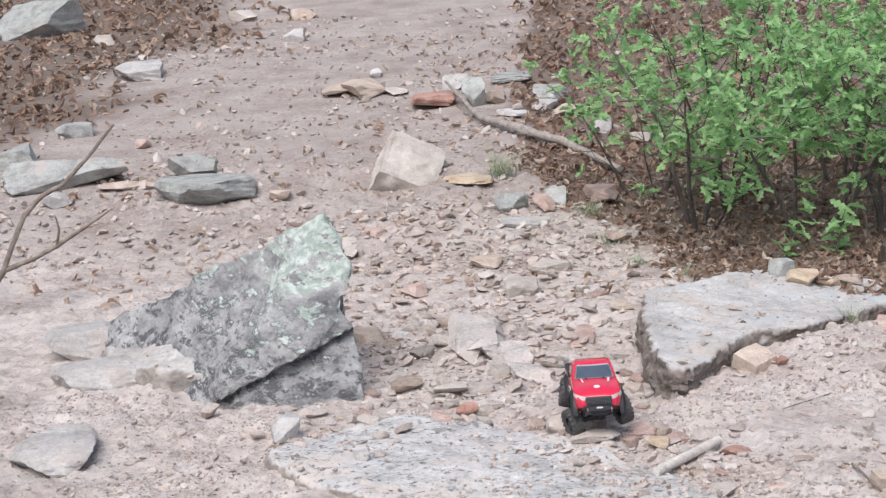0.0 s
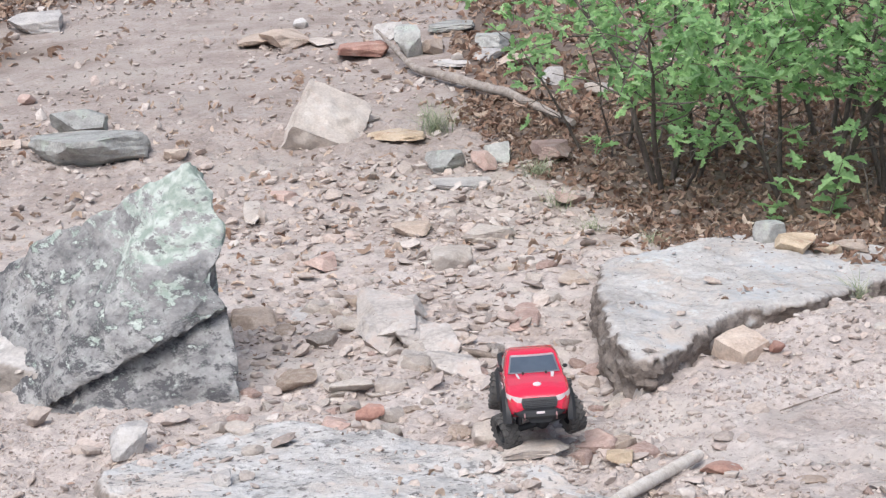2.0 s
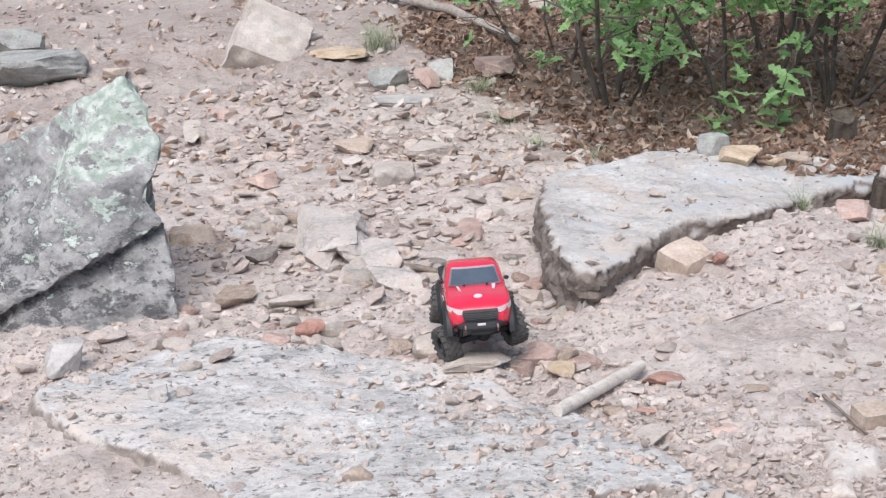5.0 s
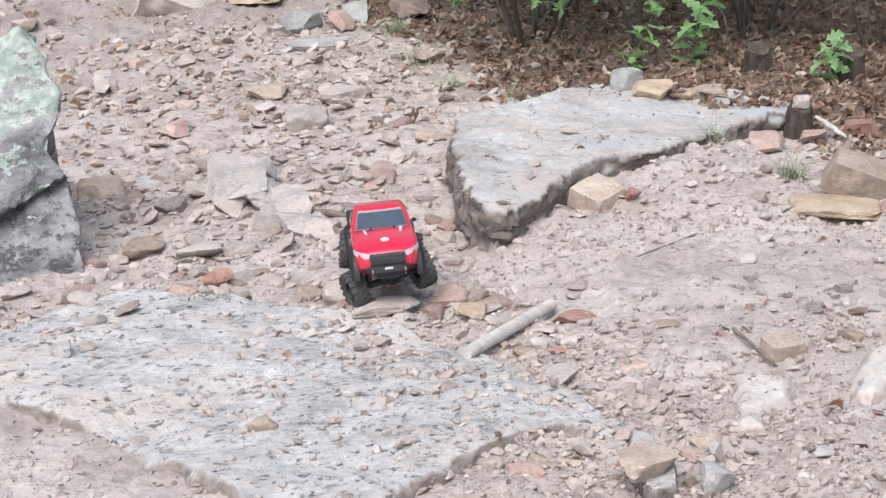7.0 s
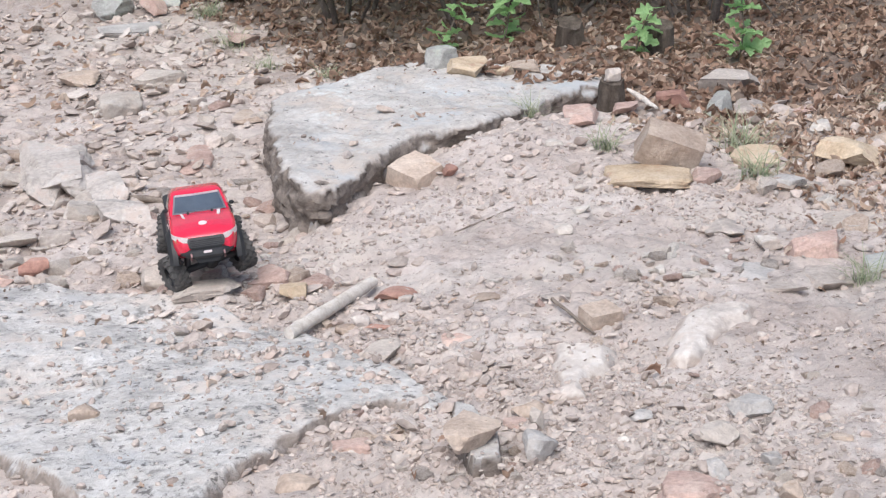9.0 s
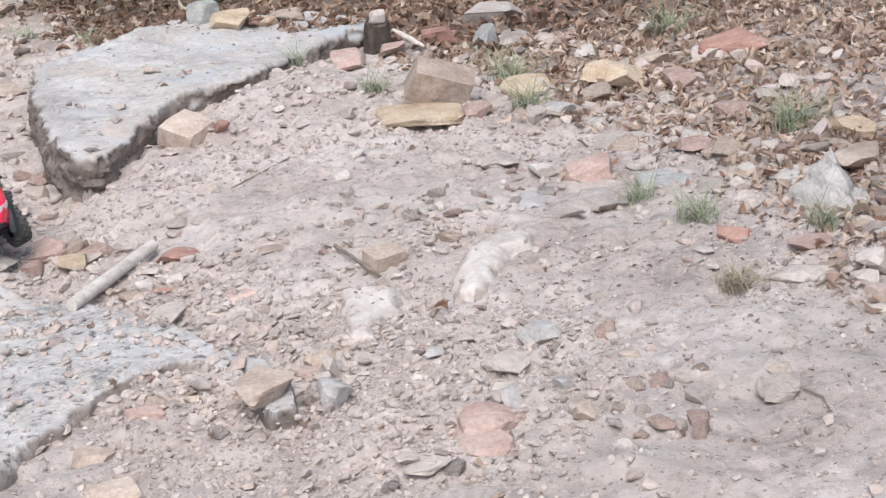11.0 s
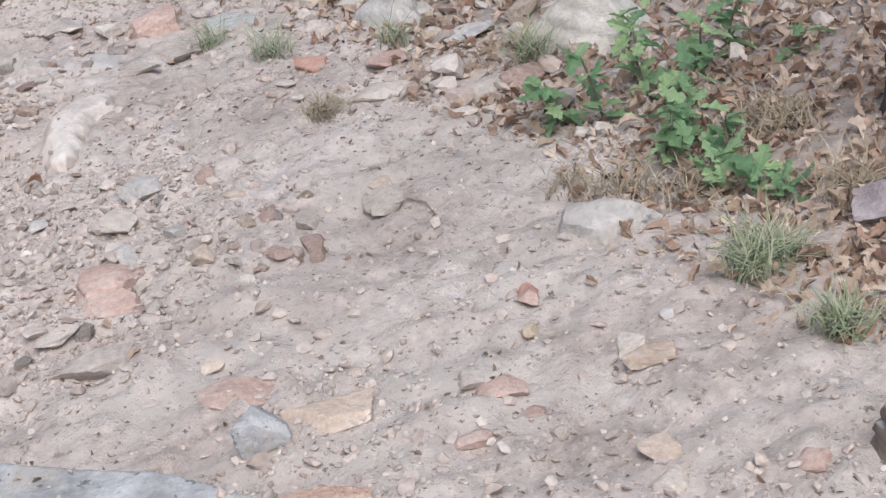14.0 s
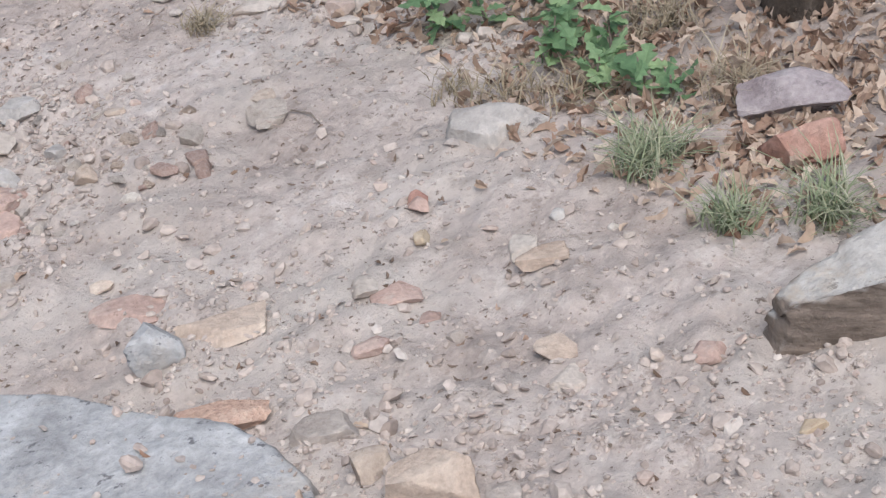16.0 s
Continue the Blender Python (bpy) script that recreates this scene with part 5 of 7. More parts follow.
stone("stone", -3.061, 14.982, 0.252, 0.228, 0.126, 10, TAN, "tan stone on the trail")
stone("stone", -3.668, 15.040, 0.283, 0.230, 0.128, 12, PALE, "pale stone among dry leaves")
stone("stone", -1.956, 11.972, 0.106, 0.139, 0.090, 8, GREY, "small dark stone on the trail")
stone("stone", -2.165, 11.426, 0.286, 0.444, 0.082, 9, TAN, "flat tan stone in the trail")
stone("stone", -1.961, 11.369, 0.369, 0.608, 0.112, 8, TAN, "flat tan stone sunk in the trail")
stone("stone", -4.757, 14.017, 0.198, 0.218, 0.101, 18, PALE, "pale stone in the dirt")
stone("stone", -1.377, 7.575, 0.135, 0.193, 0.036, 10, PINK, "small pinkish stone flush with the trail")
stone("stone", -2.078, 8.418, 0.136, 0.164, 0.076, 13, TAN, "tan stone behind the leaning boulder")
stone("stone", -0.161, 9.918, 0.153, 0.207, 0.115, 1, GREY, "grey stone under the shrub")
stone("stone", 0.116, 9.552, 0.180, 0.193, 0.089, -1, PALE, "pale stone under the shrub")
stone("stone", -0.501, 6.274, 0.165, 0.207, 0.096, 4, PALE, "yellowish-tan sandstone in the trail")
stone("stone", -1.033, 6.333, 0.136, 0.235, 0.065, 9, PINK, "pinkish flat stone in the trail")
stone("stone", 0.217, 3.615, 0.059, 0.049, 0.027, -4, TAN, "small tan stone by the log")
stone("stone", -0.348, 3.348, 0.029, 0.042, 0.031, 5, GREY, "small dark pebble on the low slab")
stone("stone", -0.362, 3.159, 0.069, 0.062, 0.035, 6, TAN, "small tan stone on the low slab")
stone("stone", -0.022, 5.904, 0.116, 0.194, 0.027, -0, TAN, "flat tan stone in the trail")
stone("stone", 0.250, 2.920, 0.101, 0.040, 0.011, -6, TAN, "tan stone in the dirt")
stone("stone", 0.685, 5.960, 0.120, 0.100, 0.100, 6, GREEN, "rounded grey stone on the slab", blocky=0.4, cuts=5)
stone("stone", 0.768, 5.843, 0.148, 0.149, 0.069, -7, OCHRE, "flat yellow sandstone on the slab")
stone("stone", 0.900, 5.863, 0.083, 0.067, 0.037, -8, OCHRE, "small yellow stone on the slab")
stone("flat_stone", 2.202, 4.746, 0.231, 0.237, 0.066, -24, RED, "flat red sandstone among dry leaves")
stone("stone", 2.115, 4.711, 0.126, 0.120, 0.044, -24, PALE, "pale stone among dry leaves")
stone("broken_slab", 0.418, 2.795, 0.110, 0.189, 0.061, -7, TAN, "curved broken slab end with a shaded edge")
stone("stone", 0.103, 2.552, 0.097, 0.081, 0.038, -2, TAN, "tan stone in the dirt")
stone("stone", 0.076, 2.728, 0.086, 0.065, 0.030, -1, TAN, "rounded tan stone in the dirt")
stone("stone", 0.846, 2.584, 0.043, 0.055, 0.035, -17, GREY, "grey stone in the trail")
stone("stone", 1.972, 3.476, 0.130, 0.148, 0.055, -29, TAN, "tan stone among dry leaves")
stone("stone", 1.432, 1.546, 0.021, 0.018, 0.010, -42, PALE, "small pale pebble in the trail")
stone("stone", 1.322, 2.465, 0.050, 0.046, 0.017, -28, TAN, "small flat tan stone in the trail")
stone("grey_boulder", -5.583, 14.736, 0.851, 0.588, 0.434, 19, GREEN, "big lichened grey rock at the far verge")
stone("stone", 1.504, 4.401, 0.135, 0.086, 0.048, -19, GREY, "grey stone lying among dry leaves")


stone("stone", 1.412, 3.845, 0.143, 0.155, 0.057, -18, PINK, "pink wedge of sandstone at the bank foot", sink=0.14, blocky=0.8, cuts=9)
stone("flat_stone", 1.221, 3.665, 0.128, 0.248, 0.038, -16, GREY, "flat pale grey stone flush with the dirt", sink=0.62, blocky=0.6, cuts=8)
stone("stone", 1.523, 1.990, 0.193, 0.106, 0.098, -31, BOULDER_SHELF, "long grey stone with a pale weathered top", sink=0.35, blocky=0.5, cuts=8, seed=93)
stone("squared_stone", 0.759, 1.822, 0.084, 0.067, 0.069, -17, NEAR_SLAB, "blue-grey angular block of stone on the trail", sink=0.1, blocky=0.93, cuts=4, tilt=(4, -6), seed=31)
stone("flat_stone", 0.866, 1.804, 0.149, 0.096, 0.024, -20, TAN, "thin tan sandstone slab with a pointed end", sink=0.2, blocky=0.85, cuts=7)
stone("flat_stone", 0.792, 1.967, 0.131, 0.089, 0.027, -17, PINK, "pale pink stone flush with the trail", sink=0.62, blocky=0.6, cuts=8)
stone("stone", 0.654, 2.237, 0.163, 0.089, 0.037, -13, BROWNISH, "brownish-red wedge of stone on the trail", sink=0.14, blocky=0.8, cuts=9)
stone("stone", 0.636, 2.389, 0.085, 0.063, 0.016, -12, PALE, "pale yellowish stone behind a wedge", sink=0.2, blocky=0.85, cuts=7)
stone("flat_stone", 0.753, 2.464, 0.127, 0.168, 0.038, -13, PINK, "broad pale pink stone sunk in the trail", sink=0.62, blocky=0.6, cuts=8)
stone("stone", 0.802, 2.092, 0.041, 0.029, 0.018, -16, TAN, "small tan stone on the trail", sink=0.14, blocky=0.8, cuts=9)
stone("flat_stone", 1.105, 1.693, 0.080, 0.069, 0.017, -26, PINK, "flat pink stone in the trail", sink=0.2, blocky=0.85, cuts=7)
stone("stone", 1.083, 1.746, 0.043, 0.064, 0.014, -25, PALE, "small pale stone beside a pink one", blocky=0.5, cuts=9)
stone("stone", 1.318, 1.657, 0.047, 0.088, 0.014, -31, PALE, "pale stone flush with the trail", sink=0.62, blocky=0.6, cuts=8)
stone("stone", 1.277, 1.884, 0.034, 0.051, 0.020, -28, PINK, "narrow dull pink stone in the trail", sink=0.14, blocky=0.8, cuts=9)
stone("stone", 1.224, 1.796, 0.027, 0.040, 0.023, -28, OCHRE, "small ochre stone in the trail", blocky=0.5, cuts=9)
stone("stone", 1.392, 1.670, 0.026, 0.022, 0.015, -33, GREY, "small grey stone on the trail", sink=0.14, blocky=0.8, cuts=9)
stone("stone", 1.440, 1.591, 0.019, 0.017, 0.013, -35, WHITE, "small whitish pebble on the trail", blocky=0.5, cuts=9)
stone("stone", 1.104, 1.536, 0.028, 0.021, 0.018, -28, BROWNISH, "small dark round stone in the trail", blocky=0.5, cuts=9)
stone("stone", 1.107, 1.607, 0.037, 0.038, 0.014, -27, PINK, "small pink stone in the trail", blocky=0.5, cuts=9)
stone("stone", 1.170, 1.391, 0.062, 0.057, 0.017, -32, TAN, "orange-tan stone sunk in the trail", blocky=0.5, cuts=9)
stone("stone", 1.139, 1.326, 0.053, 0.069, 0.021, -32, PALE, "pale stone sunk in the trail", blocky=0.5, cuts=9)
stone("stone", 1.002, 1.605, 0.061, 0.048, 0.017, -25, PINK, "pinkish crumbling stone in the trail", blocky=0.5, cuts=9)
stone("stone", 1.862, 1.646, 0.187, 0.124, 0.072, -42, PURPLE, "purple-grey pointed stone at the bank", sink=0.2, blocky=0.3, cuts=14, seed=96)
stone("stone", 1.746, 1.511, 0.138, 0.085, 0.091, -42, RED, "rounded dull red stone at the bank", sink=0.2, blocky=0.5, cuts=14, seed=97)
stone("flat_stone", 1.302, 1.591, 0.084, 0.054, 0.021, -32, TAN, "flat tan stone in the trail", sink=0.2, blocky=0.85, cuts=7)
stone("stone", 0.752, 1.600, 0.142, 0.078, 0.036, -19, ORANGE, "crumbling pale orange sandstone beside the slab", blocky=0.5, cuts=9)
stone("stone", 0.833, 1.464, 0.098, 0.059, 0.034, -23, BROWNISH, "grey-brown flat stone beside the slab", sink=0.2, blocky=0.85, cuts=7)
stone("stone", 0.833, 1.341, 0.053, 0.056, 0.048, -24, TAN, "upright tan stone beside the slab", sink=0.14, blocky=0.8, cuts=9)
stone("tan_boulder", 0.862, 1.256, 0.119, 0.076, 0.055, -26, TAN, "brown and tan angular stone beside the slab", sink=0.14, blocky=0.8, cuts=9)
stone("stone", 0.919, 1.175, 0.048, 0.034, 0.023, -29, BROWNISH, "small brown stone in the trail", blocky=0.5, cuts=9)
stone("stone", 1.272, 1.007, 0.038, 0.028, 0.019, -41, OCHRE, "small ochre stone in the trail", blocky=0.5, cuts=9)
stone("stone", 1.295, 1.225, 0.052, 0.056, 0.022, -38, PINK, "pinkish crumbling stone in the trail", blocky=0.5, cuts=9)
stone("stone", 0.939, 2.445, 0.044, 0.048, 0.026, -17, TAN, "small pale tan stone in the trail", sink=0.14, blocky=0.8, cuts=9)
stone("stone", 1.291, 1.905, 0.037, 0.055, 0.018, -28, RED, "narrow dull red stone by the tyre tracks", sink=0.14, blocky=0.8, cuts=9)
stone("stone", 0.983, 2.859, 0.095, 0.080, 0.039, -15, GREY, "pale-topped grey stone in the trail", sink=0.14, blocky=0.8, cuts=9)
stone("stone", 0.888, 2.731, 0.075, 0.072, 0.036, -14, PALE, "angular pinkish-grey stone in the trail", sink=0.14, blocky=0.8, cuts=9)
stone("stone", 0.764, 2.874, 0.051, 0.036, 0.018, -11, GREY, "small grey stone in the trail", sink=0.14, blocky=0.8, cuts=9)
stone("stone", 0.712, 2.777, 0.033, 0.035, 0.017, -10, WHITE, "small whitish stone in the trail", sink=0.14, blocky=0.8, cuts=9)
stone("stone", 0.556, 2.989, 0.069, 0.060, 0.023, -7, TAN, "tan stone behind the slab tip", sink=0.14, blocky=0.8, cuts=9)
stone("stone", 0.521, 2.909, 0.056, 0.043, 0.017, -7, PINK, "pink stone at the slab tip", sink=0.14, blocky=0.8, cuts=9)
stone("upright_stone", 0.557, 2.880, 0.028, 0.042, 0.051, -7, PALE, "pale upright stone chip at the slab tip", sink=0.14, blocky=0.8, cuts=9)
stone("stone", 0.544, 2.755, 0.070, 0.073, 0.056, -7, GREY, "grey wedge of stone at the slab tip", sink=0.14, blocky=0.8, cuts=9)
stone("stone", 0.952, 2.606, 0.042, 0.038, 0.020, -15, GREY, "small grey stone in the trail", sink=0.14, blocky=0.8, cuts=9)
stone("stone", 1.106, 2.667, 0.043, 0.029, 0.010, -18, TAN, "small tan stone in the trail", sink=0.14, blocky=0.8, cuts=9)
stone("flat_stone", 0.792, 2.521, 0.130, 0.118, 0.035, -13, PINK, "broad pale pink stone in the trail", sink=0.62, blocky=0.6, cuts=8)
stone("stone", 0.720, 3.633, 0.074, 0.043, 0.012, -8, BROWNISH, "thin brown stone on the dirt", sink=0.2, blocky=0.85, cuts=7)
stone("stone", 1.255, 3.537, 0.107, 0.059, 0.014, -16, BROWNISH, "thin grey-brown stone at the bank foot", sink=0.2, blocky=0.85, cuts=7)
stone("stone", 0.999, 3.743, 0.028, 0.042, 0.019, -12, WHITE, "small white pebble on the dirt", blocky=0.5, cuts=9)
stone("flat_stone", 1.154, 4.585, 0.266, 0.210, 0.048, -12, OCHRE, "flat ochre sandstone slab with a red edge", sink=0.2, blocky=0.85, cuts=7)
stone("stone", 1.315, 4.543, 0.098, 0.121, 0.044, -14, PINK, "rounded reddish stone by the slab", blocky=0.5, cuts=9)
stone("stone", 1.507, 4.692, 0.159, 0.169, 0.060, -15, OCHRE, "pale yellowish stone in a grass tuft", blocky=0.5, cuts=9)
stone("squared_stone", 1.768, 4.629, 0.205, 0.230, 0.072, -18, OCHRE, "long ochre sandstone block", sink=0.14, blocky=0.8, cuts=9)
stone("stone", 1.075, 5.264, 0.119, 0.179, 0.043, -10, PINK, "angular pink stone at the slab end", sink=0.14, blocky=0.8, cuts=9)
stone("stone", 1.255, 5.416, 0.095, 0.142, 0.028, -11, PINK, "pinkish-grey stone by the stump", sink=0.2, blocky=0.85, cuts=7)
stone("stone", 1.457, 5.552, 0.126, 0.189, 0.057, -13, RED, "red-brown angular stone among dry leaves", sink=0.14, blocky=0.8, cuts=9)
stone("stone", 1.567, 5.359, 0.092, 0.139, 0.114, -14, GREEN, "blue-grey pointed stone in the grass", blocky=0.5, cuts=9)
stone("stone", 1.692, 5.707, 0.218, 0.247, 0.064, -14, BROWNISH, "large dull brown stone among dry leaves", sink=0.14, blocky=0.8, cuts=9)
stone("stone", 1.669, 5.320, 0.116, 0.168, 0.046, -15, BROWNISH, "brown stone among dry leaves", sink=0.14, blocky=0.8, cuts=9)
stone("stone", 1.787, 5.220, 0.120, 0.149, 0.029, -16, PINK, "flat pale pinkish stone among dry leaves", sink=0.2, blocky=0.85, cuts=7)
stone("stone", 1.807, 5.018, 0.068, 0.102, 0.034, -17, WHITE, "small bluish-white stone among dry leaves", blocky=0.5, cuts=9)
stone("stone", 0.935, 4.949, 0.056, 0.071, 0.014, -9, WHITE, "small white stone by the slab", sink=0.2, blocky=0.85, cuts=7)
stone("stone", 0.907, 4.317, 0.052, 0.059, 0.020, -9, WHITE, "small white stone on the dirt", sink=0.14, blocky=0.8, cuts=9)
stone("stone", 0.833, 4.170, 0.053, 0.061, 0.021, -9, PALE, "small pale stone on the dirt", sink=0.14, blocky=0.8, cuts=9)
stone("stone", 0.353, 3.842, 0.113, 0.068, 0.025, -3, RED, "red stone at the end of the log", blocky=0.5, cuts=9)
stone("flat_stone", 0.285, 3.414, 0.098, 0.133, 0.029, -3, PALE, "pale pinkish stone flush with the dirt", sink=0.62, blocky=0.6, cuts=8)
stone("flat_stone", 0.466, 3.488, 0.074, 0.105, 0.022, -5, PINK, "pink stone sunk in the dirt", sink=0.62, blocky=0.6, cuts=8)
stone("flat_stone", 0.572, 3.725, 0.096, 0.055, 0.013, -6, TAN, "flat tan stone on the dirt", sink=0.2, blocky=0.85, cuts=7)
stone("stone", 0.490, 3.250, 0.037, 0.041, 0.018, -6, BROWNISH, "small brown-grey stone by the slab", sink=0.14, blocky=0.8, cuts=9)
stone("stone", 0.186, 2.870, 0.079, 0.070, 0.024, -1, PINK, "pink angular stone in the slab notch", sink=0.14, blocky=0.8, cuts=9)
stone("stone", 0.289, 3.621, 0.066, 0.044, 0.013, -3, RED, "dark reddish stone by the log", sink=0.2, blocky=0.85, cuts=7)
stone("stone", 0.174, 3.669, 0.030, 0.045, 0.013, -1, TAN, "small tan stone by the log", sink=0.14, blocky=0.8, cuts=9)
stone("tan_boulder", 0.037, 4.022, 0.120, 0.167, 0.072, -0, PINK, "pinkish rounded boulder in the wash", blocky=0.5, cuts=9)
stone("squared_stone", 0.097, 3.918, 0.071, 0.094, 0.037, -1, OCHRE, "squared yellowish-pink stone by the boulder", sink=0.14, blocky=0.8, cuts=9)
stone("flat_stone", -0.122, 3.909, 0.175, 0.139, 0.025, 2, PALE, "flat pale stone at the slab edge", sink=0.2, blocky=0.85, cuts=7)
stone("stone", -0.240, 4.162, 0.128, 0.192, 0.067, 3, PALE, "pale rounded stone in the wash", blocky=0.5, cuts=9)
stone("flat_stone", -0.128, 4.338, 0.122, 0.130, 0.012, 2, PALE, "flat pale stone in the wash", sink=0.2, blocky=0.85, cuts=7)
stone("flat_stone", -0.213, 5.466, 0.160, 0.377, 0.048, 2, PINK, "pale pink stone flush with the trail", sink=0.62, blocky=0.6, cuts=8)
stone("stone", 0.586, 4.733, 0.051, 0.076, 0.030, -6, RED, "small red-brown stone against the block", blocky=0.5, cuts=9)
stone("flat_stone", -1.173, 9.143, 0.166, 0.249, 0.036, 7, PALE, "flat pale stone by a grass tuft", sink=0.2, blocky=0.85, cuts=7)
stone("flat_stone", -0.963, 8.721, 0.316, 0.367, 0.035, 6, OCHRE, "flat yellowish sandstone slab in the trail", sink=0.2, blocky=0.85, cuts=7)
stone("stone", -0.659, 8.121, 0.204, 0.305, 0.112, 5, GREEN, "dark grey stone with pale lichen", blocky=0.5, cuts=9)
stone("stone", -0.464, 8.044, 0.131, 0.197, 0.081, 3, PINK, "pinkish angular stone beside a lichened one", sink=0.14, blocky=0.8, cuts=9)
stone("stone", -0.404, 8.190, 0.133, 0.200, 0.104, 3, GREEN, "grey stone crusted with pale green lichen", sink=0.14, blocky=0.8, cuts=9)
stone("stone", -0.142, 8.243, 0.211, 0.316, 0.073, 1, PINK, "pinkish-grey broken stone among dry leaves", sink=0.14, blocky=0.8, cuts=9)
stone("flat_stone", -0.558, 7.728, 0.301, 0.237, 0.033, 4, GREY, "long flat grey stone in the trail", sink=0.2, blocky=0.85, cuts=7)
stone("tan_boulder", -0.383, 6.801, 0.229, 0.343, 0.083, 3, PALE, "smooth pale tan boulder in the trail", blocky=0.5, cuts=9)
stone("stone", -0.721, 6.941, 0.178, 0.242, 0.051, 6, TAN, "tan stone at the edge of the wash", blocky=0.5, cuts=9)
stone("stone", -0.039, 7.383, 0.146, 0.220, 0.048, 1, PINK, "dull pink stone among dry leaves", sink=0.14, blocky=0.8, cuts=9)
stone("stone", -1.384, 10.865, 0.338, 0.508, 0.094, 7, RED, "dark reddish stone in a small pile", sink=0.14, blocky=0.8, cuts=9)
stone("stone", -1.286, 11.475, 0.204, 0.305, 0.119, 6, GREY, "grey stone in a small pile", sink=0.14, blocky=0.8, cuts=9)
stone("upright_stone", -1.090, 10.843, 0.186, 0.279, 0.223, 6, GREEN, "upright grey lichened stone in a small pile", sink=0.14, blocky=0.8, cuts=9)
stone("stone", -0.944, 10.852, 0.154, 0.231, 0.094, 5, TAN, "tan stone in a small pile", sink=0.14, blocky=0.8, cuts=9)
stone("flat_stone", -0.870, 11.701, 0.319, 0.479, 0.057, 4, GREEN, "flat grey-green stone beside the pile", sink=0.2, blocky=0.85, cuts=7)
stone("stone", -0.529, 11.002, 0.287, 0.431, 0.099, 3, GREEN, "grey stone with green lichen among dry leaves", sink=0.14, blocky=0.8, cuts=9)
stone("stone", -0.570, 10.571, 0.216, 0.323, 0.075, 3, GREY, "grey rounded stone among dry leaves", blocky=0.5, cuts=9)
stone("stone", -1.715, 11.318, 0.180, 0.269, 0.053, 8, PALE, "pale grey stone at the trail edge", blocky=0.5, cuts=9)
stone("stone", -0.373, 10.481, 0.288, 0.432, 0.059, 2, TAN, "pinkish-tan flat stone among dry leaves", sink=0.2, blocky=0.85, cuts=7)
stone("flat_stone", -0.783, 10.414, 0.237, 0.355, 0.031, 4, GREY, "flat grey stone by the branch", sink=0.2, blocky=0.85, cuts=7)
stone("stone", -1.495, 7.415, 0.098, 0.704, 0.029, 11, PALE, "pale stone flush with the trail", sink=0.62, blocky=0.6, cuts=8)
stone("stone", -1.136, 5.435, 0.177, 0.202, 0.069, 11, TAN, "wedge-shaped tan stone with a shaded side", sink=0.14, blocky=0.8, cuts=9)
stone("squared_stone", -0.802, 5.697, 0.112, 0.118, 0.048, 8, TAN, "squared tan stone in the trail", sink=0.14, blocky=0.8, cuts=9)
stone("squared_stone", -0.684, 4.542, 0.137, 0.115, 0.038, 8, PALE, "pale tan block in the wash", sink=0.14, blocky=0.8, cuts=9)
stone("stone", -0.565, 4.574, 0.107, 0.106, 0.060, 7, BROWNISH, "rounded grey-tan stone in the wash", blocky=0.5, cuts=9)
stone("stone", -0.601, 4.305, 0.085, 0.089, 0.046, 8, RED, "dull reddish wedge in the wash", sink=0.14, blocky=0.8, cuts=9)
stone("stone", -0.692, 4.236, 0.091, 0.123, 0.033, 9, PINK, "pink stone at the slab edge", blocky=0.5, cuts=9)
stone("stone", -0.815, 4.671, 0.075, 0.113, 0.031, 9, PALE, "pale flat stone in the wash", sink=0.2, blocky=0.85, cuts=7)
stone("stone", -1.014, 4.206, 0.054, 0.066, 0.034, 13, BROWNISH, "dark squared stone at the slab edge", sink=0.14, blocky=0.8, cuts=9)
stone("stone", -0.949, 4.165, 0.087, 0.109, 0.029, 12, PALE, "pale grey stone at the slab edge", blocky=0.5, cuts=9)
stone("stone", -1.229, 4.028, 0.108, 0.147, 0.080, 16, GREY, "blue-grey wedge of stone at the slab edge", sink=0.14, blocky=0.8, cuts=9)
stone("stone", -1.118, 4.016, 0.044, 0.059, 0.021, 14, PINK, "small pinkish stone at the slab edge", sink=0.14, blocky=0.8, cuts=9)
stone("stone", -1.093, 4.075, 0.040, 0.058, 0.021, 14, TAN, "small tan stone at the slab edge", sink=0.14, blocky=0.8, cuts=9)
stone("stone", -0.910, 3.704, 0.050, 0.062, 0.037, 13, GREY, "small grey stone on the low slab", sink=0.14, blocky=0.8, cuts=9)
stone("stone", -0.852, 3.742, 0.042, 0.047, 0.018, 12, BROWNISH, "small dark stone on the low slab", sink=0.14, blocky=0.8, cuts=9)
stone("stone", -1.006, 5.571, 0.104, 0.377, 0.031, 10, GREY, "grey stone sunk in the trail", sink=0.62, blocky=0.6, cuts=8)
stone("stone", -1.421, 6.162, 0.082, 0.095, 0.017, 12, BROWNISH, "thin dark stone behind the boulder", sink=0.2, blocky=0.85, cuts=7)


stone("flat_stone", 0.975, 5.9, 0.13, 0.1, 0.04, 0, TAN, "flat tan stone on the slab", blocky=0.8, cuts=6)
stone("stone", 1.237, 5.565, 0.061, 0.050, 0.045, -12, BROWNISH, "rounded grey stone on a stump", lift=0.115, sink=0.1)

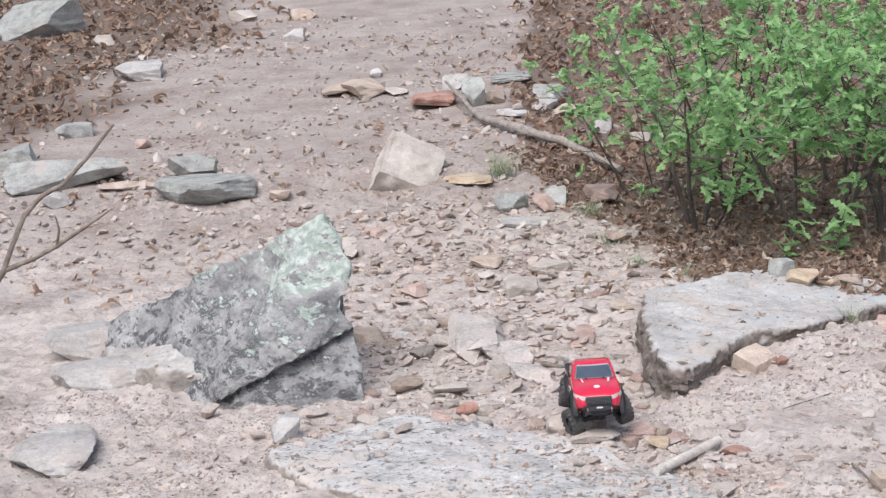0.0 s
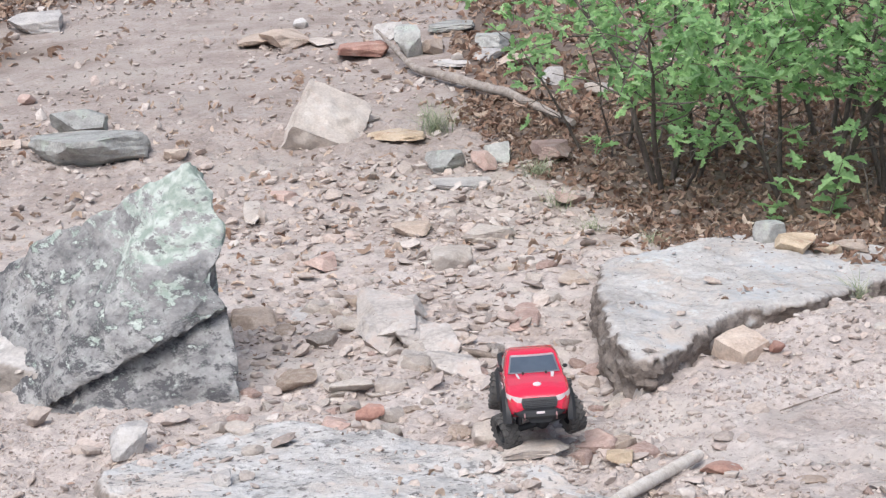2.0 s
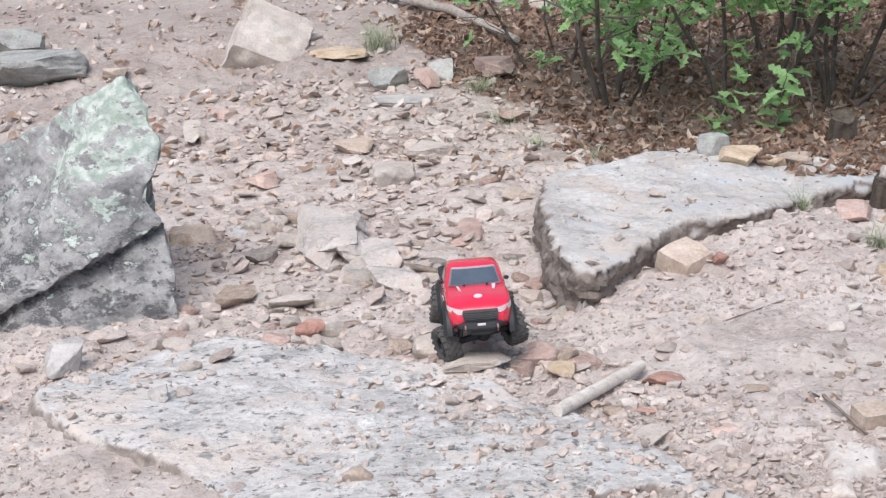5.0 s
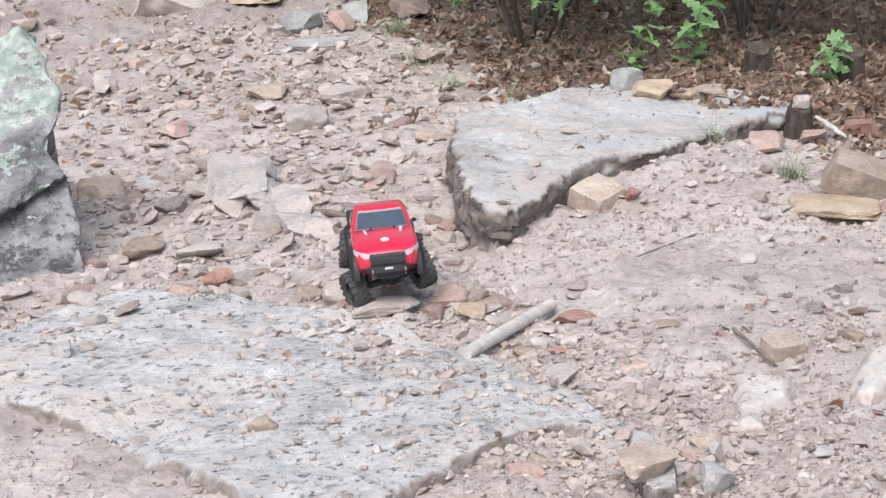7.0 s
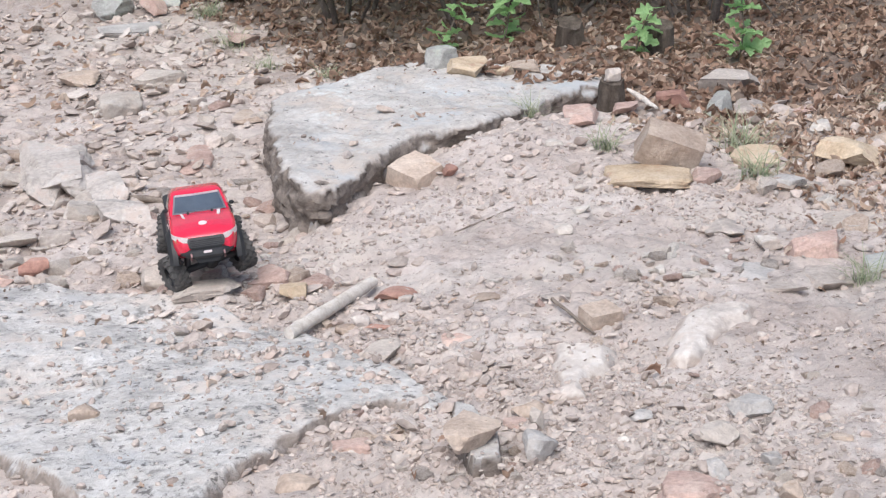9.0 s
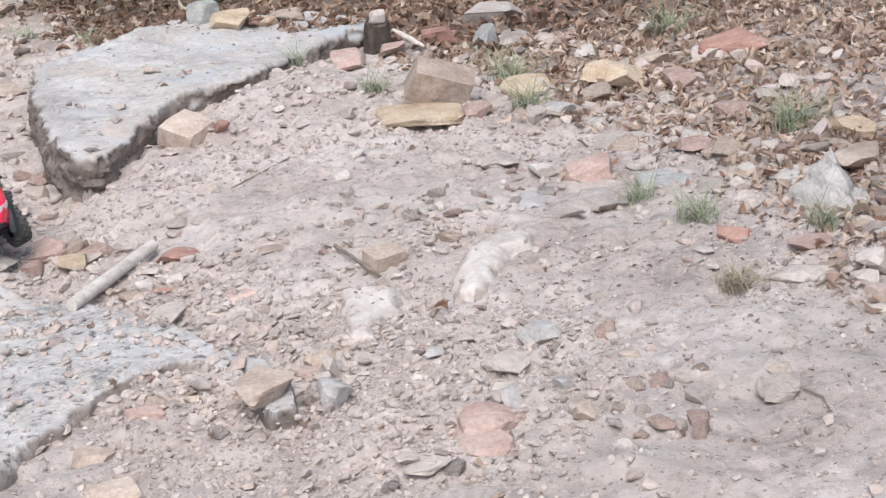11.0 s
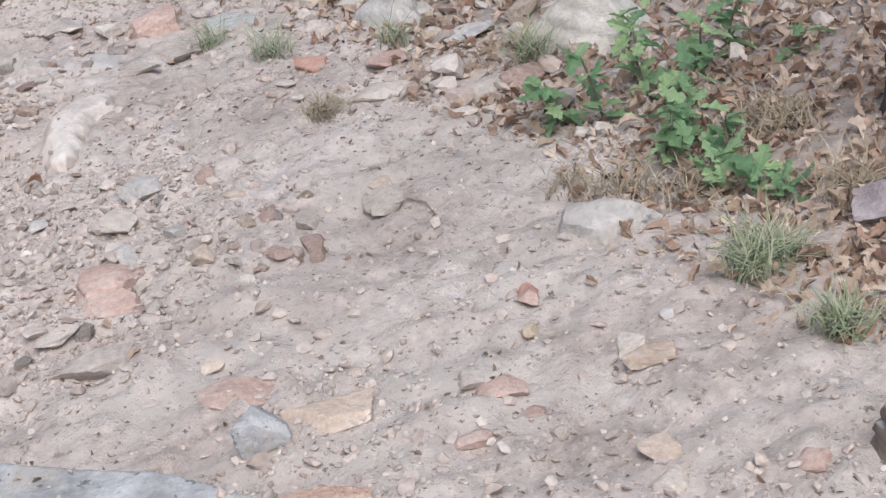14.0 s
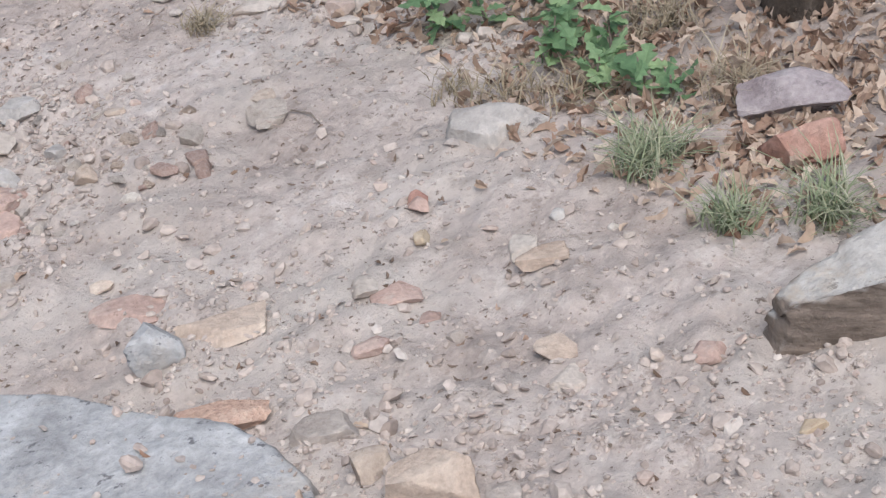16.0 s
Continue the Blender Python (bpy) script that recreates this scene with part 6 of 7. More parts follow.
for k, (x, y, w, d, h, turn, tilt, lift) in enumerate(((-0.66, 5.3, 0.2, 0.55, 0.12, 8, (0, 2), 0.0), (-0.56, 5.2, 0.16, 0.42, 0.105, 14, (3, -3), 0.0), (-0.67, 5.1, 0.13, 0.16, 0.1, -12, (8, 4), 0.0),
                                                       (-0.47, 5.0, 0.16, 0.3, 0.09, 20, (4, -6), 0.0), (-0.39, 4.76, 0.14, 0.26, 0.07, 16, (5, -4), 0.0), (-0.6, 5.42, 0.15, 0.2, 0.05, 30, (2, 3), 0.05),
                                                       (-0.53, 4.86, 0.09, 0.12, 0.06, -8, (0, 8), 0.0))):
    stone("broken_bed", x, y, w, d, h, turn, PALE_ROCK, "pale pinkish-grey bed of broken rock in the wash", sink=0.3, seed=700 + k, tilt=tilt, level=5, cuts=8, blocky=0.86, lift=lift, group="broken rock beds in the wash", category="rock outcrop")



def chips(name, count, area, share, size, label, group, seed):
    """Loose stones that lie about singly: a few shapes, each turned, sized and laid on the ground by chance."""
    r = np.random.default_rng(seed)
    kinds = [(PINK, 3), (TAN, 3), (PALE, 5), (WHITE, 1), (BROWNISH, 1)]
    forms = []
    for k, mat in enumerate(m for m, n in kinds for _ in range(n)):
        v, f = rock_form(seed + k, 1.0, r.uniform(0.6, 1.0), r.uniform(0.3, 0.6), 3, 9, 0.75, 0.06)
        me = bpy.data.meshes.new(name)
        me.from_pydata(v.tolist(), [], f)
        me.materials.append(mat)
        me.polygons.foreach_set("use_smooth", [True] * len(me.polygons))
        me.set_sharp_from_angle(angle=radians(36))
        forms.append(me)
    made = 0
    while made < count:
        x, y = r.uniform(area[0], area[1]), r.uniform(area[2], area[3])
        if r.uniform() > share(np.array(x), np.array(y)):
            continue
        w = float(np.clip(r.lognormal(math.log(size), 0.42), size * 0.5, size * 2.4))
        ob = new(name, forms[r.integers(len(forms))])
        ob.matrix_world = (Matrix.Translation((x, y, float(top_z(x, y)) + w * 0.1)) @ pose(0, 0, 0, -14.3, -4.07, 0) @ pose(0, 0, 0, 0, 0, r.uniform(0, 360))
                           @ pose(0, 0, 0, r.normal() * 9, r.normal() * 9, 0) @ Matrix.Scale(w, 4))
        tagged(ob, label, "stone", group)
        made += 1


def off_slab(x, y, least=0.06):
    return np.where(top_z(x, y) > ground_z(x, y) + 0.008, least, 1.0)


chips("stone_chip", 110, (0.2, 1.3, 2.3, 4.0), lambda x, y: np.clip(0.25 + 1.7 * fractal(x * 2.1 + 1, y * 2.1 + 3, 153, 3), 0.05, 1) * off_slab(x, y),
      0.034, "small pinkish or tan stone chip on the dirt", "stone chips beside the bedrock", 800)
chips("stone_chip", 125, (-1.0, 0.15, 3.9, 6.4), lambda x, y: np.clip(0.3 + 1.5 * fractal(x * 1.9, y * 1.9 + 3, 155, 3), 0.05, 1) * off_slab(x, y, 0.02),
      0.058, "angular pinkish or tan stone lying in the wash", "stones in the wash", 830)
chips("stone_chip", 60, (1.1, 2.0, 2.5, 4.6), lambda x, y: np.clip(4 * litter_share(x + 0.12, y) * (1.1 - litter_share(x - 0.25, y)), 0, 1),
      0.055, "pale or pinkish stone at the foot of the bank", "stones along the bank edge", 890)

stone("flat_stone", 2.413, 3.674, 0.242, 0.182, 0.045, -30, PALE, "broad pale pinkish stone among dry leaves", sink=0.2, blocky=0.85, cuts=7)
stone("stone", 2.076, 3.714, 0.146, 0.126, 0.044, -26, OCHRE, "ochre stone with a grey top in the grass", sink=0.14, blocky=0.8, cuts=9)
stone("flat_stone", 2.303, 3.819, 0.143, 0.176, 0.028, -27, GREY, "long blue-grey stone among dry leaves", sink=0.2, blocky=0.85, cuts=7)
stone("flat_stone", 1.614, 4.074, 0.191, 0.192, 0.024, -19, PALE, "broad flat pale stone at the bank", sink=0.2, blocky=0.85, cuts=7)
stone("flat_stone", 1.566, 2.885, 0.142, 0.122, 0.025, -24, PALE, "flat pale tan stone at the bank foot", sink=0.2, blocky=0.85, cuts=7)
stone("flat_stone", 1.696, 2.727, 0.176, 0.108, 0.036, -27, PALE, "flat pale tan stone with a shaded end", sink=0.14, blocky=0.8, cuts=9)
stone("stone", 1.628, 2.653, 0.059, 0.043, 0.016, -26, PALE, "small pale stone before a flat one", blocky=0.5, cuts=9)
stone("flat_stone", 1.568, 3.675, 0.150, 0.225, 0.028, -20, GREEN, "pale greenish flat stone in the grass", sink=0.2, blocky=0.85, cuts=7)
stone("stone", 1.650, 3.531, 0.111, 0.114, 0.020, -21, BROWNISH, "brownish flat stone among pale ones", sink=0.2, blocky=0.85, cuts=7)
stone("stone", 1.636, 3.001, 0.095, 0.077, 0.024, -24, PINK, "pale pink stone at the bank edge", sink=0.2, blocky=0.85, cuts=7)
stone("stone", 1.538, 3.166, 0.089, 0.066, 0.028, -22, RED, "dull reddish stone at the bank foot", sink=0.14, blocky=0.8, cuts=9)
stone("stone", 1.846, 2.997, 0.130, 0.090, 0.023, -27, GREY, "weathered grey stone at the bank", blocky=0.5, cuts=9)
stone("stone", 1.740, 3.577, 0.056, 0.068, 0.044, -22, WHITE, "bluish-white rounded stone among dry leaves", blocky=0.5, cuts=9)
stone("stone", 1.807, 3.522, 0.098, 0.103, 0.028, -23, WHITE, "whitish flat stone among dry leaves", sink=0.2, blocky=0.85, cuts=7)
stone("stone", 1.720, 3.872, 0.104, 0.107, 0.025, -21, PINK, "pinkish stone among dry leaves", sink=0.14, blocky=0.8, cuts=9)
stone("stone", 2.152, 3.442, 0.097, 0.124, 0.031, -28, PINK, "pale pink stone among dry leaves", sink=0.14, blocky=0.8, cuts=9)
stone("stone", 1.917, 4.448, 0.116, 0.174, 0.055, -20, PINK, "pinkish-grey angular stone among dry leaves", sink=0.14, blocky=0.8, cuts=9)
stone("squared_stone", 1.932, 4.776, 0.145, 0.107, 0.047, -19, TAN, "tall tan sandstone block", sink=0.14, blocky=0.8, cuts=9)
stone("stone", 1.248, 4.064, 0.105, 0.152, 0.033, -14, BROWNISH, "dull brown-pink stone at the bank foot", blocky=0.5, cuts=9)
stone("stone", 1.323, 3.918, 0.077, 0.101, 0.030, -16, PALE, "pale stone beside a pink wedge", sink=0.14, blocky=0.8, cuts=9)
stone("flat_stone", 1.379, 3.602, 0.127, 0.158, 0.028, -18, BROWNISH, "slanting brown-grey stone at the bank foot", sink=0.2, blocky=0.85, cuts=7)


# ---------------------------------------------------------------- the model truck
TRUCK_RED = plain("red_body_shell", (0.66, 0.018, 0.055), 0.24, 0.0, 0.6, vary=0.06, bump=0.02)
BLACK = plain("black_plastic", (0.022, 0.023, 0.026), 0.55, vary=0.2)
RUBBER = plain("dusty_tyre_rubber", (0.082, 0.079, 0.077), 0.9, vary=0.3, bump=0.2)
# Sky reflection put into the blue base colour, made uneven by the slow grain.
GLASS = plain("sky_toned_window", (0.24, 0.3, 0.37), 0.06, 0.5, 1.0, fine=5.0, vary=0.1, bump=0.0)
DECAL = plain("white_decal", (0.68, 0.6, 0.61), 0.4, vary=0.05)
LAMP_CLEAR = plain("headlight_lens", (0.58, 0.5, 0.5), 0.2, vary=0.08)
AMBER = plain("amber_lens", (0.4, 0.1, 0.05), 0.3, vary=0.1)
STEEL = plain("dark_steel", (0.09, 0.09, 0.095), 0.45, 0.6, vary=0.2)
HOOK_RED = plain("red_metal_hook", (0.4, 0.03, 0.04), 0.35, 0.3, vary=0.1)
WINDOW_TRIM = plain("pale_window_border", (0.3, 0.29, 0.32), 0.25, vary=0.06)
DARK_PANE = plain("black_tinted_pane", (0.012, 0.012, 0.014), 0.12, vary=0.1, bump=0.0)
HOOK_STEEL = plain("worn_reddish_metal", (0.34, 0.2, 0.2), 0.4, 0.4, vary=0.2)
INNER_RED = plain("dull_red_plastic", (0.3, 0.02, 0.035), 0.5, vary=0.2)
RIM = plain("black_wheel_plastic", (0.03, 0.031, 0.034), 0.4, vary=0.2)


def box(x0, x1, y0, y1, z0, z1, bevel=0.003):
    bm = bmesh.new()
    bmesh.ops.create_cube(bm, size=1.0, matrix=Matrix.Translation(((x0 + x1) / 2, (y0 + y1) / 2, (z0 + z1) / 2)) @ Matrix.Diagonal((x1 - x0, y1 - y0, z1 - z0, 1)))
    if bevel:
        bmesh.ops.bevel(bm, geom=bm.edges[:], offset=bevel, segments=2, affect="EDGES")
    return bm


def loft(sections):
    """Closed rings of equal count, capped at both ends."""
    bm = bmesh.new()
    rings = [[bm.verts.new(p) for p in s] for s in sections]
    n = len(rings[0])
    for a, b in zip(rings, rings[1:]):
        for k in range(n):
            bm.faces.new((a[k], a[(k + 1) % n], b[(k + 1) % n], b[k]))
    bm.faces.new(rings[0][::-1])
    bm.faces.new(rings[-1])
    bmesh.ops.recalc_face_normals(bm, faces=bm.faces[:])
    return bm


def panel(points, thick):
    """A flat plate through its corner points, with thickness along its normal."""
    bm = bmesh.new()
    f = bm.faces.new([bm.verts.new(p) for p in points])
    f.normal_update()
    n = f.normal.copy()
    ext = bmesh.ops.extrude_face_region(bm, geom=[f])
    for v in [g for g in ext["geom"] if isinstance(g, bmesh.types.BMVert)]:
        v.co += n * thick
    bmesh.ops.recalc_face_normals(bm, faces=bm.faces[:])
    return bm


def bm_of(v, f):
    bm = bmesh.new()
    vs = [bm.verts.new(p) for p in v]
    for q in f:
        bm.faces.new([vs[i] for i in q])
    bmesh.ops.recalc_face_normals(bm, faces=bm.faces[:])
    return bm


def tyre_form():
    """A fat off-road tyre round the y axis: rounded sidewalls and four rows of staggered lugs."""
    bm = bmesh.new()
    prof = [(0.031, -0.017), (0.036, -0.022), (0.044, -0.0242), (0.051, -0.0236), (0.0555, -0.0205), (0.0568, -0.012), (0.057, 0.0),
            (0.0568, 0.012), (0.0555, 0.0205), (0.051, 0.0236), (0.044, 0.0242), (0.036, 0.022), (0.031, 0.017)]
    n = 44
    rings = [[bm.verts.new((r * math.cos(2 * math.pi * k / n), y, r * math.sin(2 * math.pi * k / n))) for r, y in prof] for k in range(n)]
    for k in range(n):
        a, b = rings[k], rings[(k + 1) % n]
        for i in range(len(prof) - 1):
            bm.faces.new((a[i], a[i + 1], b[i + 1], b[i]))
    for k in range(18):
        for row, (y0, tw, turn, size) in enumerate(((-0.0175, 0.5, -12, (0.0055, 0.0125, 0.0125)), (-0.006, 0.0, 24, (0.005, 0.0105, 0.0115)),
                                                    (0.006, 0.5, -24, (0.005, 0.0105, 0.0115)), (0.0175, 0.0, 12, (0.0055, 0.0125, 0.0125)))):
            g = 2 * math.pi * (k + tw) / 18
            bmesh.ops.create_cube(bm, size=1.0, matrix=pose(0, 0, 0, 0, math.degrees(-g), 0)
                                  @ Matrix.Translation((0.0578 - 0.0014 * (row in (0, 3)), y0, 0)) @ pose(0, 0, 0, turn, 0, 0) @ Matrix.Diagonal((*size, 1)))
        for s in (-1, 1):
            g = 2 * math.pi * (k + (0.5 if s < 0 else 0)) / 18
            bmesh.ops.create_cube(bm, size=1.0, matrix=pose(0, 0, 0, 0, math.degrees(-g), 0) @ Matrix.Translation((0.0515, s * 0.0235, 0))
                                  @ pose(0, 0, 0, 0, 0, s * 28) @ Matrix.Diagonal((0.009, 0.004, 0.008, 1)))
    bmesh.ops.recalc_face_normals(bm, faces=bm.faces[:])
    return bm


def rim_form(s):
    """A deep dished wheel with six spokes, a bead ring and a hub nut, its outer face towards s."""
    bm = bmesh.new()
    bmesh.ops.create_cone(bm, segments=32, radius1=0.0325, radius2=0.0325, depth=0.038, cap_ends=True, matrix=pose(0, 0, 0, 90, 0, 0))
    for fc in [q for q in bm.faces if len(q.verts) > 8]:
        bmesh.ops.inset_region(bm, faces=[fc], thickness=0.0035, depth=0.0)
        bmesh.ops.inset_region(bm, faces=[fc], thickness=0.002, depth=-0.013)
    for k in range(6):
        bmesh.ops.create_cube(bm, size=1.0, matrix=pose(0, 0, 0, 0, 60 * k, 0) @ Matrix.Translation((0.016, s * 0.0075, 0)) @ pose(0, 0, 0, 0, 0, s * 9) @ Matrix.Diagonal((0.026, 0.006, 0.0085, 1)))
        bmesh.ops.create_cone(bm, segments=6, radius1=0.0016, radius2=0.0016, depth=0.003, cap_ends=True,
                              matrix=pose(0, 0, 0, 0, 60 * k + 30, 0) @ Matrix.Translation((0.0305, s * 0.0195, 0)) @ pose(0, 0, 0, 90, 0, 0))
    bmesh.ops.create_cone(bm, segments=12, radius1=0.0085, radius2=0.007, depth=0.016, cap_ends=True, matrix=Matrix.Translation((0, s * 0.008, 0)) @ pose(0, 0, 0, s * 90, 0, 0))
    return bm


def model_truck(m):
    truck = new("model_truck")
    tagged(truck, "red radio-controlled pickup truck model with chunky black tyres", "toy truck")
    AX, R = 0.162, 0.043                      # half wheelbase, height of the axles over the body's base
    xs = np.unique(np.r_[np.linspace(-0.288, 0.262, 100), -0.29, 0.268, 0.272])

    def crown(x):
        return float(np.interp(x, [-0.29, -0.283, -0.27, -0.07, 0.09, 0.14, 0.2, 0.235, 0.255, 0.266, 0.272], [0.158, 0.168, 0.171, 0.172, 0.18, 0.177, 0.167, 0.157, 0.147, 0.136, 0.122]))
    rings = []
    for x in xs:
        sill = 0.084 + 0.016 * max(0, (-x - 0.2) / 0.09) + 0.014 * max(0, (x - 0.225) / 0.045)
        for ax in (-AX, AX):
            g = 0.077**2 - (x - ax) ** 2
            sill = max(sill, 0.06 + math.sqrt(g)) if g > 0 else sill
        top = crown(x)
        hw = float(np.interp(x, [-0.29, -0.28, -0.25, -0.05, 0.1, 0.2, 0.235, 0.255, 0.266, 0.272], [0.082, 0.089, 0.092, 0.093, 0.094, 0.094, 0.091, 0.082, 0.073, 0.066]))
        sill = min(sill, top - 0.018)
        high, bulge = top - sill, 0.0035 * float(np.interp(x, [0.085, 0.11, 0.23, 0.262], [0, 1, 1, 0]))
        tuck = 0.004 * math.exp(-((x + 0.0) / 0.07) ** 2)
        half = [(hw * 0.95, sill), (hw * 0.985, sill + high * 0.12), (hw - tuck, sill + high * 0.4), (hw * 1.008, sill + high * 0.66), (hw * 1.004, sill + high * 0.72),
                (hw * 0.985, sill + high * 0.86), (hw * 0.955, top - 0.0035), (hw * 0.91, top - 0.0005), (hw * 0.78, top), (hw * 0.62, top + bulge * 0.1),
                (hw * 0.55, top + bulge), (hw * 0.25, top + bulge * 1.3)]
        rings.append([(x, y, z) for y, z in half] + [(x, -y, z) for y, z in half[::-1]])
    part("body_shell", loft(rings), TRUCK_RED, truck, "glossy red polycarbonate body shell", 30)
    # cab: stands on the shell and tapers to a slightly domed roof
    levels = ((0.164, -0.078, 0.112, 0.0915), (0.176, -0.076, 0.106, 0.09), (0.184, -0.073, 0.095, 0.0875), (0.205, -0.067, 0.07, 0.082), (0.224, -0.061, 0.047, 0.0765),
              (0.231, -0.057, 0.038, 0.0725), (0.2355, -0.05, 0.028, 0.064), (0.2375, -0.035, 0.012, 0.045))
    cab = []
    for z, x0, x1, hw in levels:
        c = 0.011
        bow = 0.006 * (z < 0.23)
        cab.append([(x0, -hw + c, z), (x0 + c * 0.3, -hw + c * 0.3, z), (x0 + c, -hw, z), (x1 - c * 1.6, -hw, z), (x1 - c * 0.7, -hw + c * 0.25, z), (x1 - 0.002, -hw + c * 1.3, z), (x1 + bow, -hw * 0.4, z),
                    (x1 + bow, hw * 0.4, z), (x1 - 0.002, hw - c * 1.3, z), (x1 - c * 0.7, hw - c * 0.25, z), (x1 - c * 1.6, hw, z), (x0 + c, hw, z), (x0 + c * 0.3, hw - c * 0.3, z), (x0, hw - c, z)])
    part("cab", loft(cab), TRUCK_RED, truck, "red cab with tinted windows", 28)
    zs = [q[0] for q in levels]

    def front_x(z):
        return float(np.interp(z, zs, [q[2] for q in levels]))

    def back_x(z):
        return float(np.interp(z, zs, [q[1] for q in levels]))

    def side_y(z):
        return float(np.interp(z, zs, [q[3] for q in levels]))

    def screen(z0, z1, y0, y1, out, thick, rows=5, cols=9):
        """A bowed pane that follows the slope of the windscreen."""
        bm = bmesh.new()
        grid = []
        for i in range(rows):
            z = z0 + (z1 - z0) * i / (rows - 1)
            wide = y0 + (y1 - y0) * i / (rows - 1)
            grid.append([bm.verts.new((front_x(z) + out - 0.002 + 0.008 * (1 - (k / (cols - 1) * 2 - 1) ** 2) ** 0.8, wide * (k / (cols - 1) * 2 - 1), z + out * 0.7)) for k in range(cols)])
        for a, b in zip(grid, grid[1:]):
            for k in range(cols - 1):
                bm.faces.new((a[k], a[k + 1], b[k + 1], b[k]))
        bmesh.ops.solidify(bm, geom=bm.faces[:], thickness=-thick)
        bmesh.ops.recalc_face_normals(bm, faces=bm.faces[:])
        return bm
    part("windscreen_border", screen(0.1805, 0.2265, 0.0795, 0.067, 0.0012, 0.003), WINDOW_TRIM, truck, "grey border of the windscreen")
    glass = part("windscreen", screen(0.1835, 0.2215, 0.073, 0.0625, 0.0026, 0.0015), GLASS, truck, "tinted windscreen with the sky's reflection in its colour")
    part("visor_strip", screen(0.222, 0.2268, 0.0655, 0.0625, 0.003, 0.0015, 3), DECAL, glass, "pale strip along the top of the windscreen")
    for s in (-1, 1):
        za, zb = 0.182, 0.221
        pts = [(-0.05, s * (side_y(za) + 0.0006), za), (0.05, s * (side_y(za) + 0.0006), za), (0.021, s * (side_y(zb) + 0.0006), zb), (-0.046, s * (side_y(zb) + 0.0006), zb)]
        frame_ = part("window_frame", panel(pts if s < 0 else pts[::-1], 0.0012), HOOK_RED, truck, "raised red window frame")
        za, zb = 0.185, 0.218
        pts = [(-0.045, s * (side_y(za) + 0.0022), za), (0.041, s * (side_y(za) + 0.0022), za), (0.018, s * (side_y(zb) + 0.0022), zb), (-0.042, s * (side_y(zb) + 0.0022), zb)]
        part("side_window", panel(pts if s < 0 else pts[::-1], 0.001), DARK_PANE, frame_, "black side window")
    part("rear_window", panel([(back_x(0.186) - 0.0006, 0.06, 0.186), (back_x(0.186) - 0.0006, -0.06, 0.186), (back_x(0.216) - 0.0006, -0.055, 0.216), (back_x(0.216) - 0.0006, 0.055, 0.216)], 0.0012), DARK_PANE, truck)
    # load bed: black rail bent round three sides
    rail = [(-0.07, -0.0865), (-0.2, -0.0865), (-0.262, -0.085), (-0.277, -0.078), (-0.281, -0.06), (-0.281, 0.06), (-0.277, 0.078), (-0.262, 0.085), (-0.2, 0.0865), (-0.07, 0.0865)]
    rings = []
    for i, (x, y) in enumerate(rail):
        a, b = rail[max(0, i - 1)], rail[min(len(rail) - 1, i + 1)]
        d = Vector((b[0] - a[0], b[1] - a[1])).normalized()
        rings.append([(x - d.y * o, y + d.x * o, z) for o, z in ((-0.008, 0.164), (-0.008, 0.1745), (-0.0055, 0.1775), (0.0055, 0.1775), (0.008, 0.1745), (0.008, 0.164))])
    part("bed_rail", loft(rings), BLACK, truck, "black bed rail round three sides", 40)
    for s in (-1, 1):
        part("rock_slider", bm_of(*tube([(-0.09, s * 0.086, 0.081), (-0.075, s * 0.096, 0.078), (0.075, s * 0.096, 0.078), (0.09, s * 0.086, 0.081)], [0.0055] * 4, 8)), BLACK, truck, "black side step")
        part("hood_vent", panel([(0.112, s * 0.054 - 0.004, crown(0.112) + 0.0042), (0.158, s * 0.05 - 0.0035, crown(0.158) + 0.0042), (0.162, s * 0.05 + 0.0035, crown(0.162) + 0.004), (0.116, s * 0.056 + 0.0045, crown(0.116) + 0.0042)], 0.0012), DECAL, truck, "white bonnet stripe")
        lamp = part("headlight", loft([[(x - 0.02, y, z0), (x, y, z0), (x - 0.003, y, z1), (x - 0.022, y, z1)] for x, y, z0, z1 in
                                       ((0.2735, s * 0.05, 0.1275, 0.1405), (0.2705, s * 0.062, 0.1285, 0.143), (0.2625, s * 0.075, 0.131, 0.146), (0.246, s * 0.0885, 0.135, 0.149), (0.232, s * 0.0945, 0.139, 0.15))]),
                    LAMP_CLEAR, truck, "clear swept headlight")
        part("indicator", loft([[(x - 0.012, y, z0), (x, y, z0), (x - 0.002, y, z1), (x - 0.014, y, z1)] for x, y, z0, z1 in ((0.2655, s * 0.0735, 0.1265, 0.1315), (0.249, s * 0.0885, 0.1305, 0.1352))]), AMBER, lamp, "amber indicator lens")
        part("tail_light", box(-0.293, -0.286, s * 0.074 - 0.008, s * 0.074 + 0.008, 0.128, 0.152, 0.002), HOOK_RED, truck)
        part("mirror", box(0.058, 0.07, s * 0.098 - 0.008, s * 0.098 + 0.008, 0.184, 0.195, 0.003), BLACK, truck, "small black wing mirror")
        for x in (-0.2, 0.125):
            bm = bmesh.new()
            bmesh.ops.create_cone(bm, segments=10, radius1=0.0035, radius2=0.003, depth=0.012, cap_ends=True, matrix=Matrix.Translation((x, s * 0.035, crown(x) + 0.006)))
            part("body_post", bm, BLACK, truck)
        ring = [(0.288 + 0.009 * math.cos(a), s * 0.047, 0.089 + 0.0095 * math.sin(a)) for a in np.linspace(0, 2 * math.pi, 13)]
        part("tow_hook", bm_of(*tube(ring, [0.003] * 13, 6)), HOOK_STEEL, truck, "worn reddish metal tow hook")
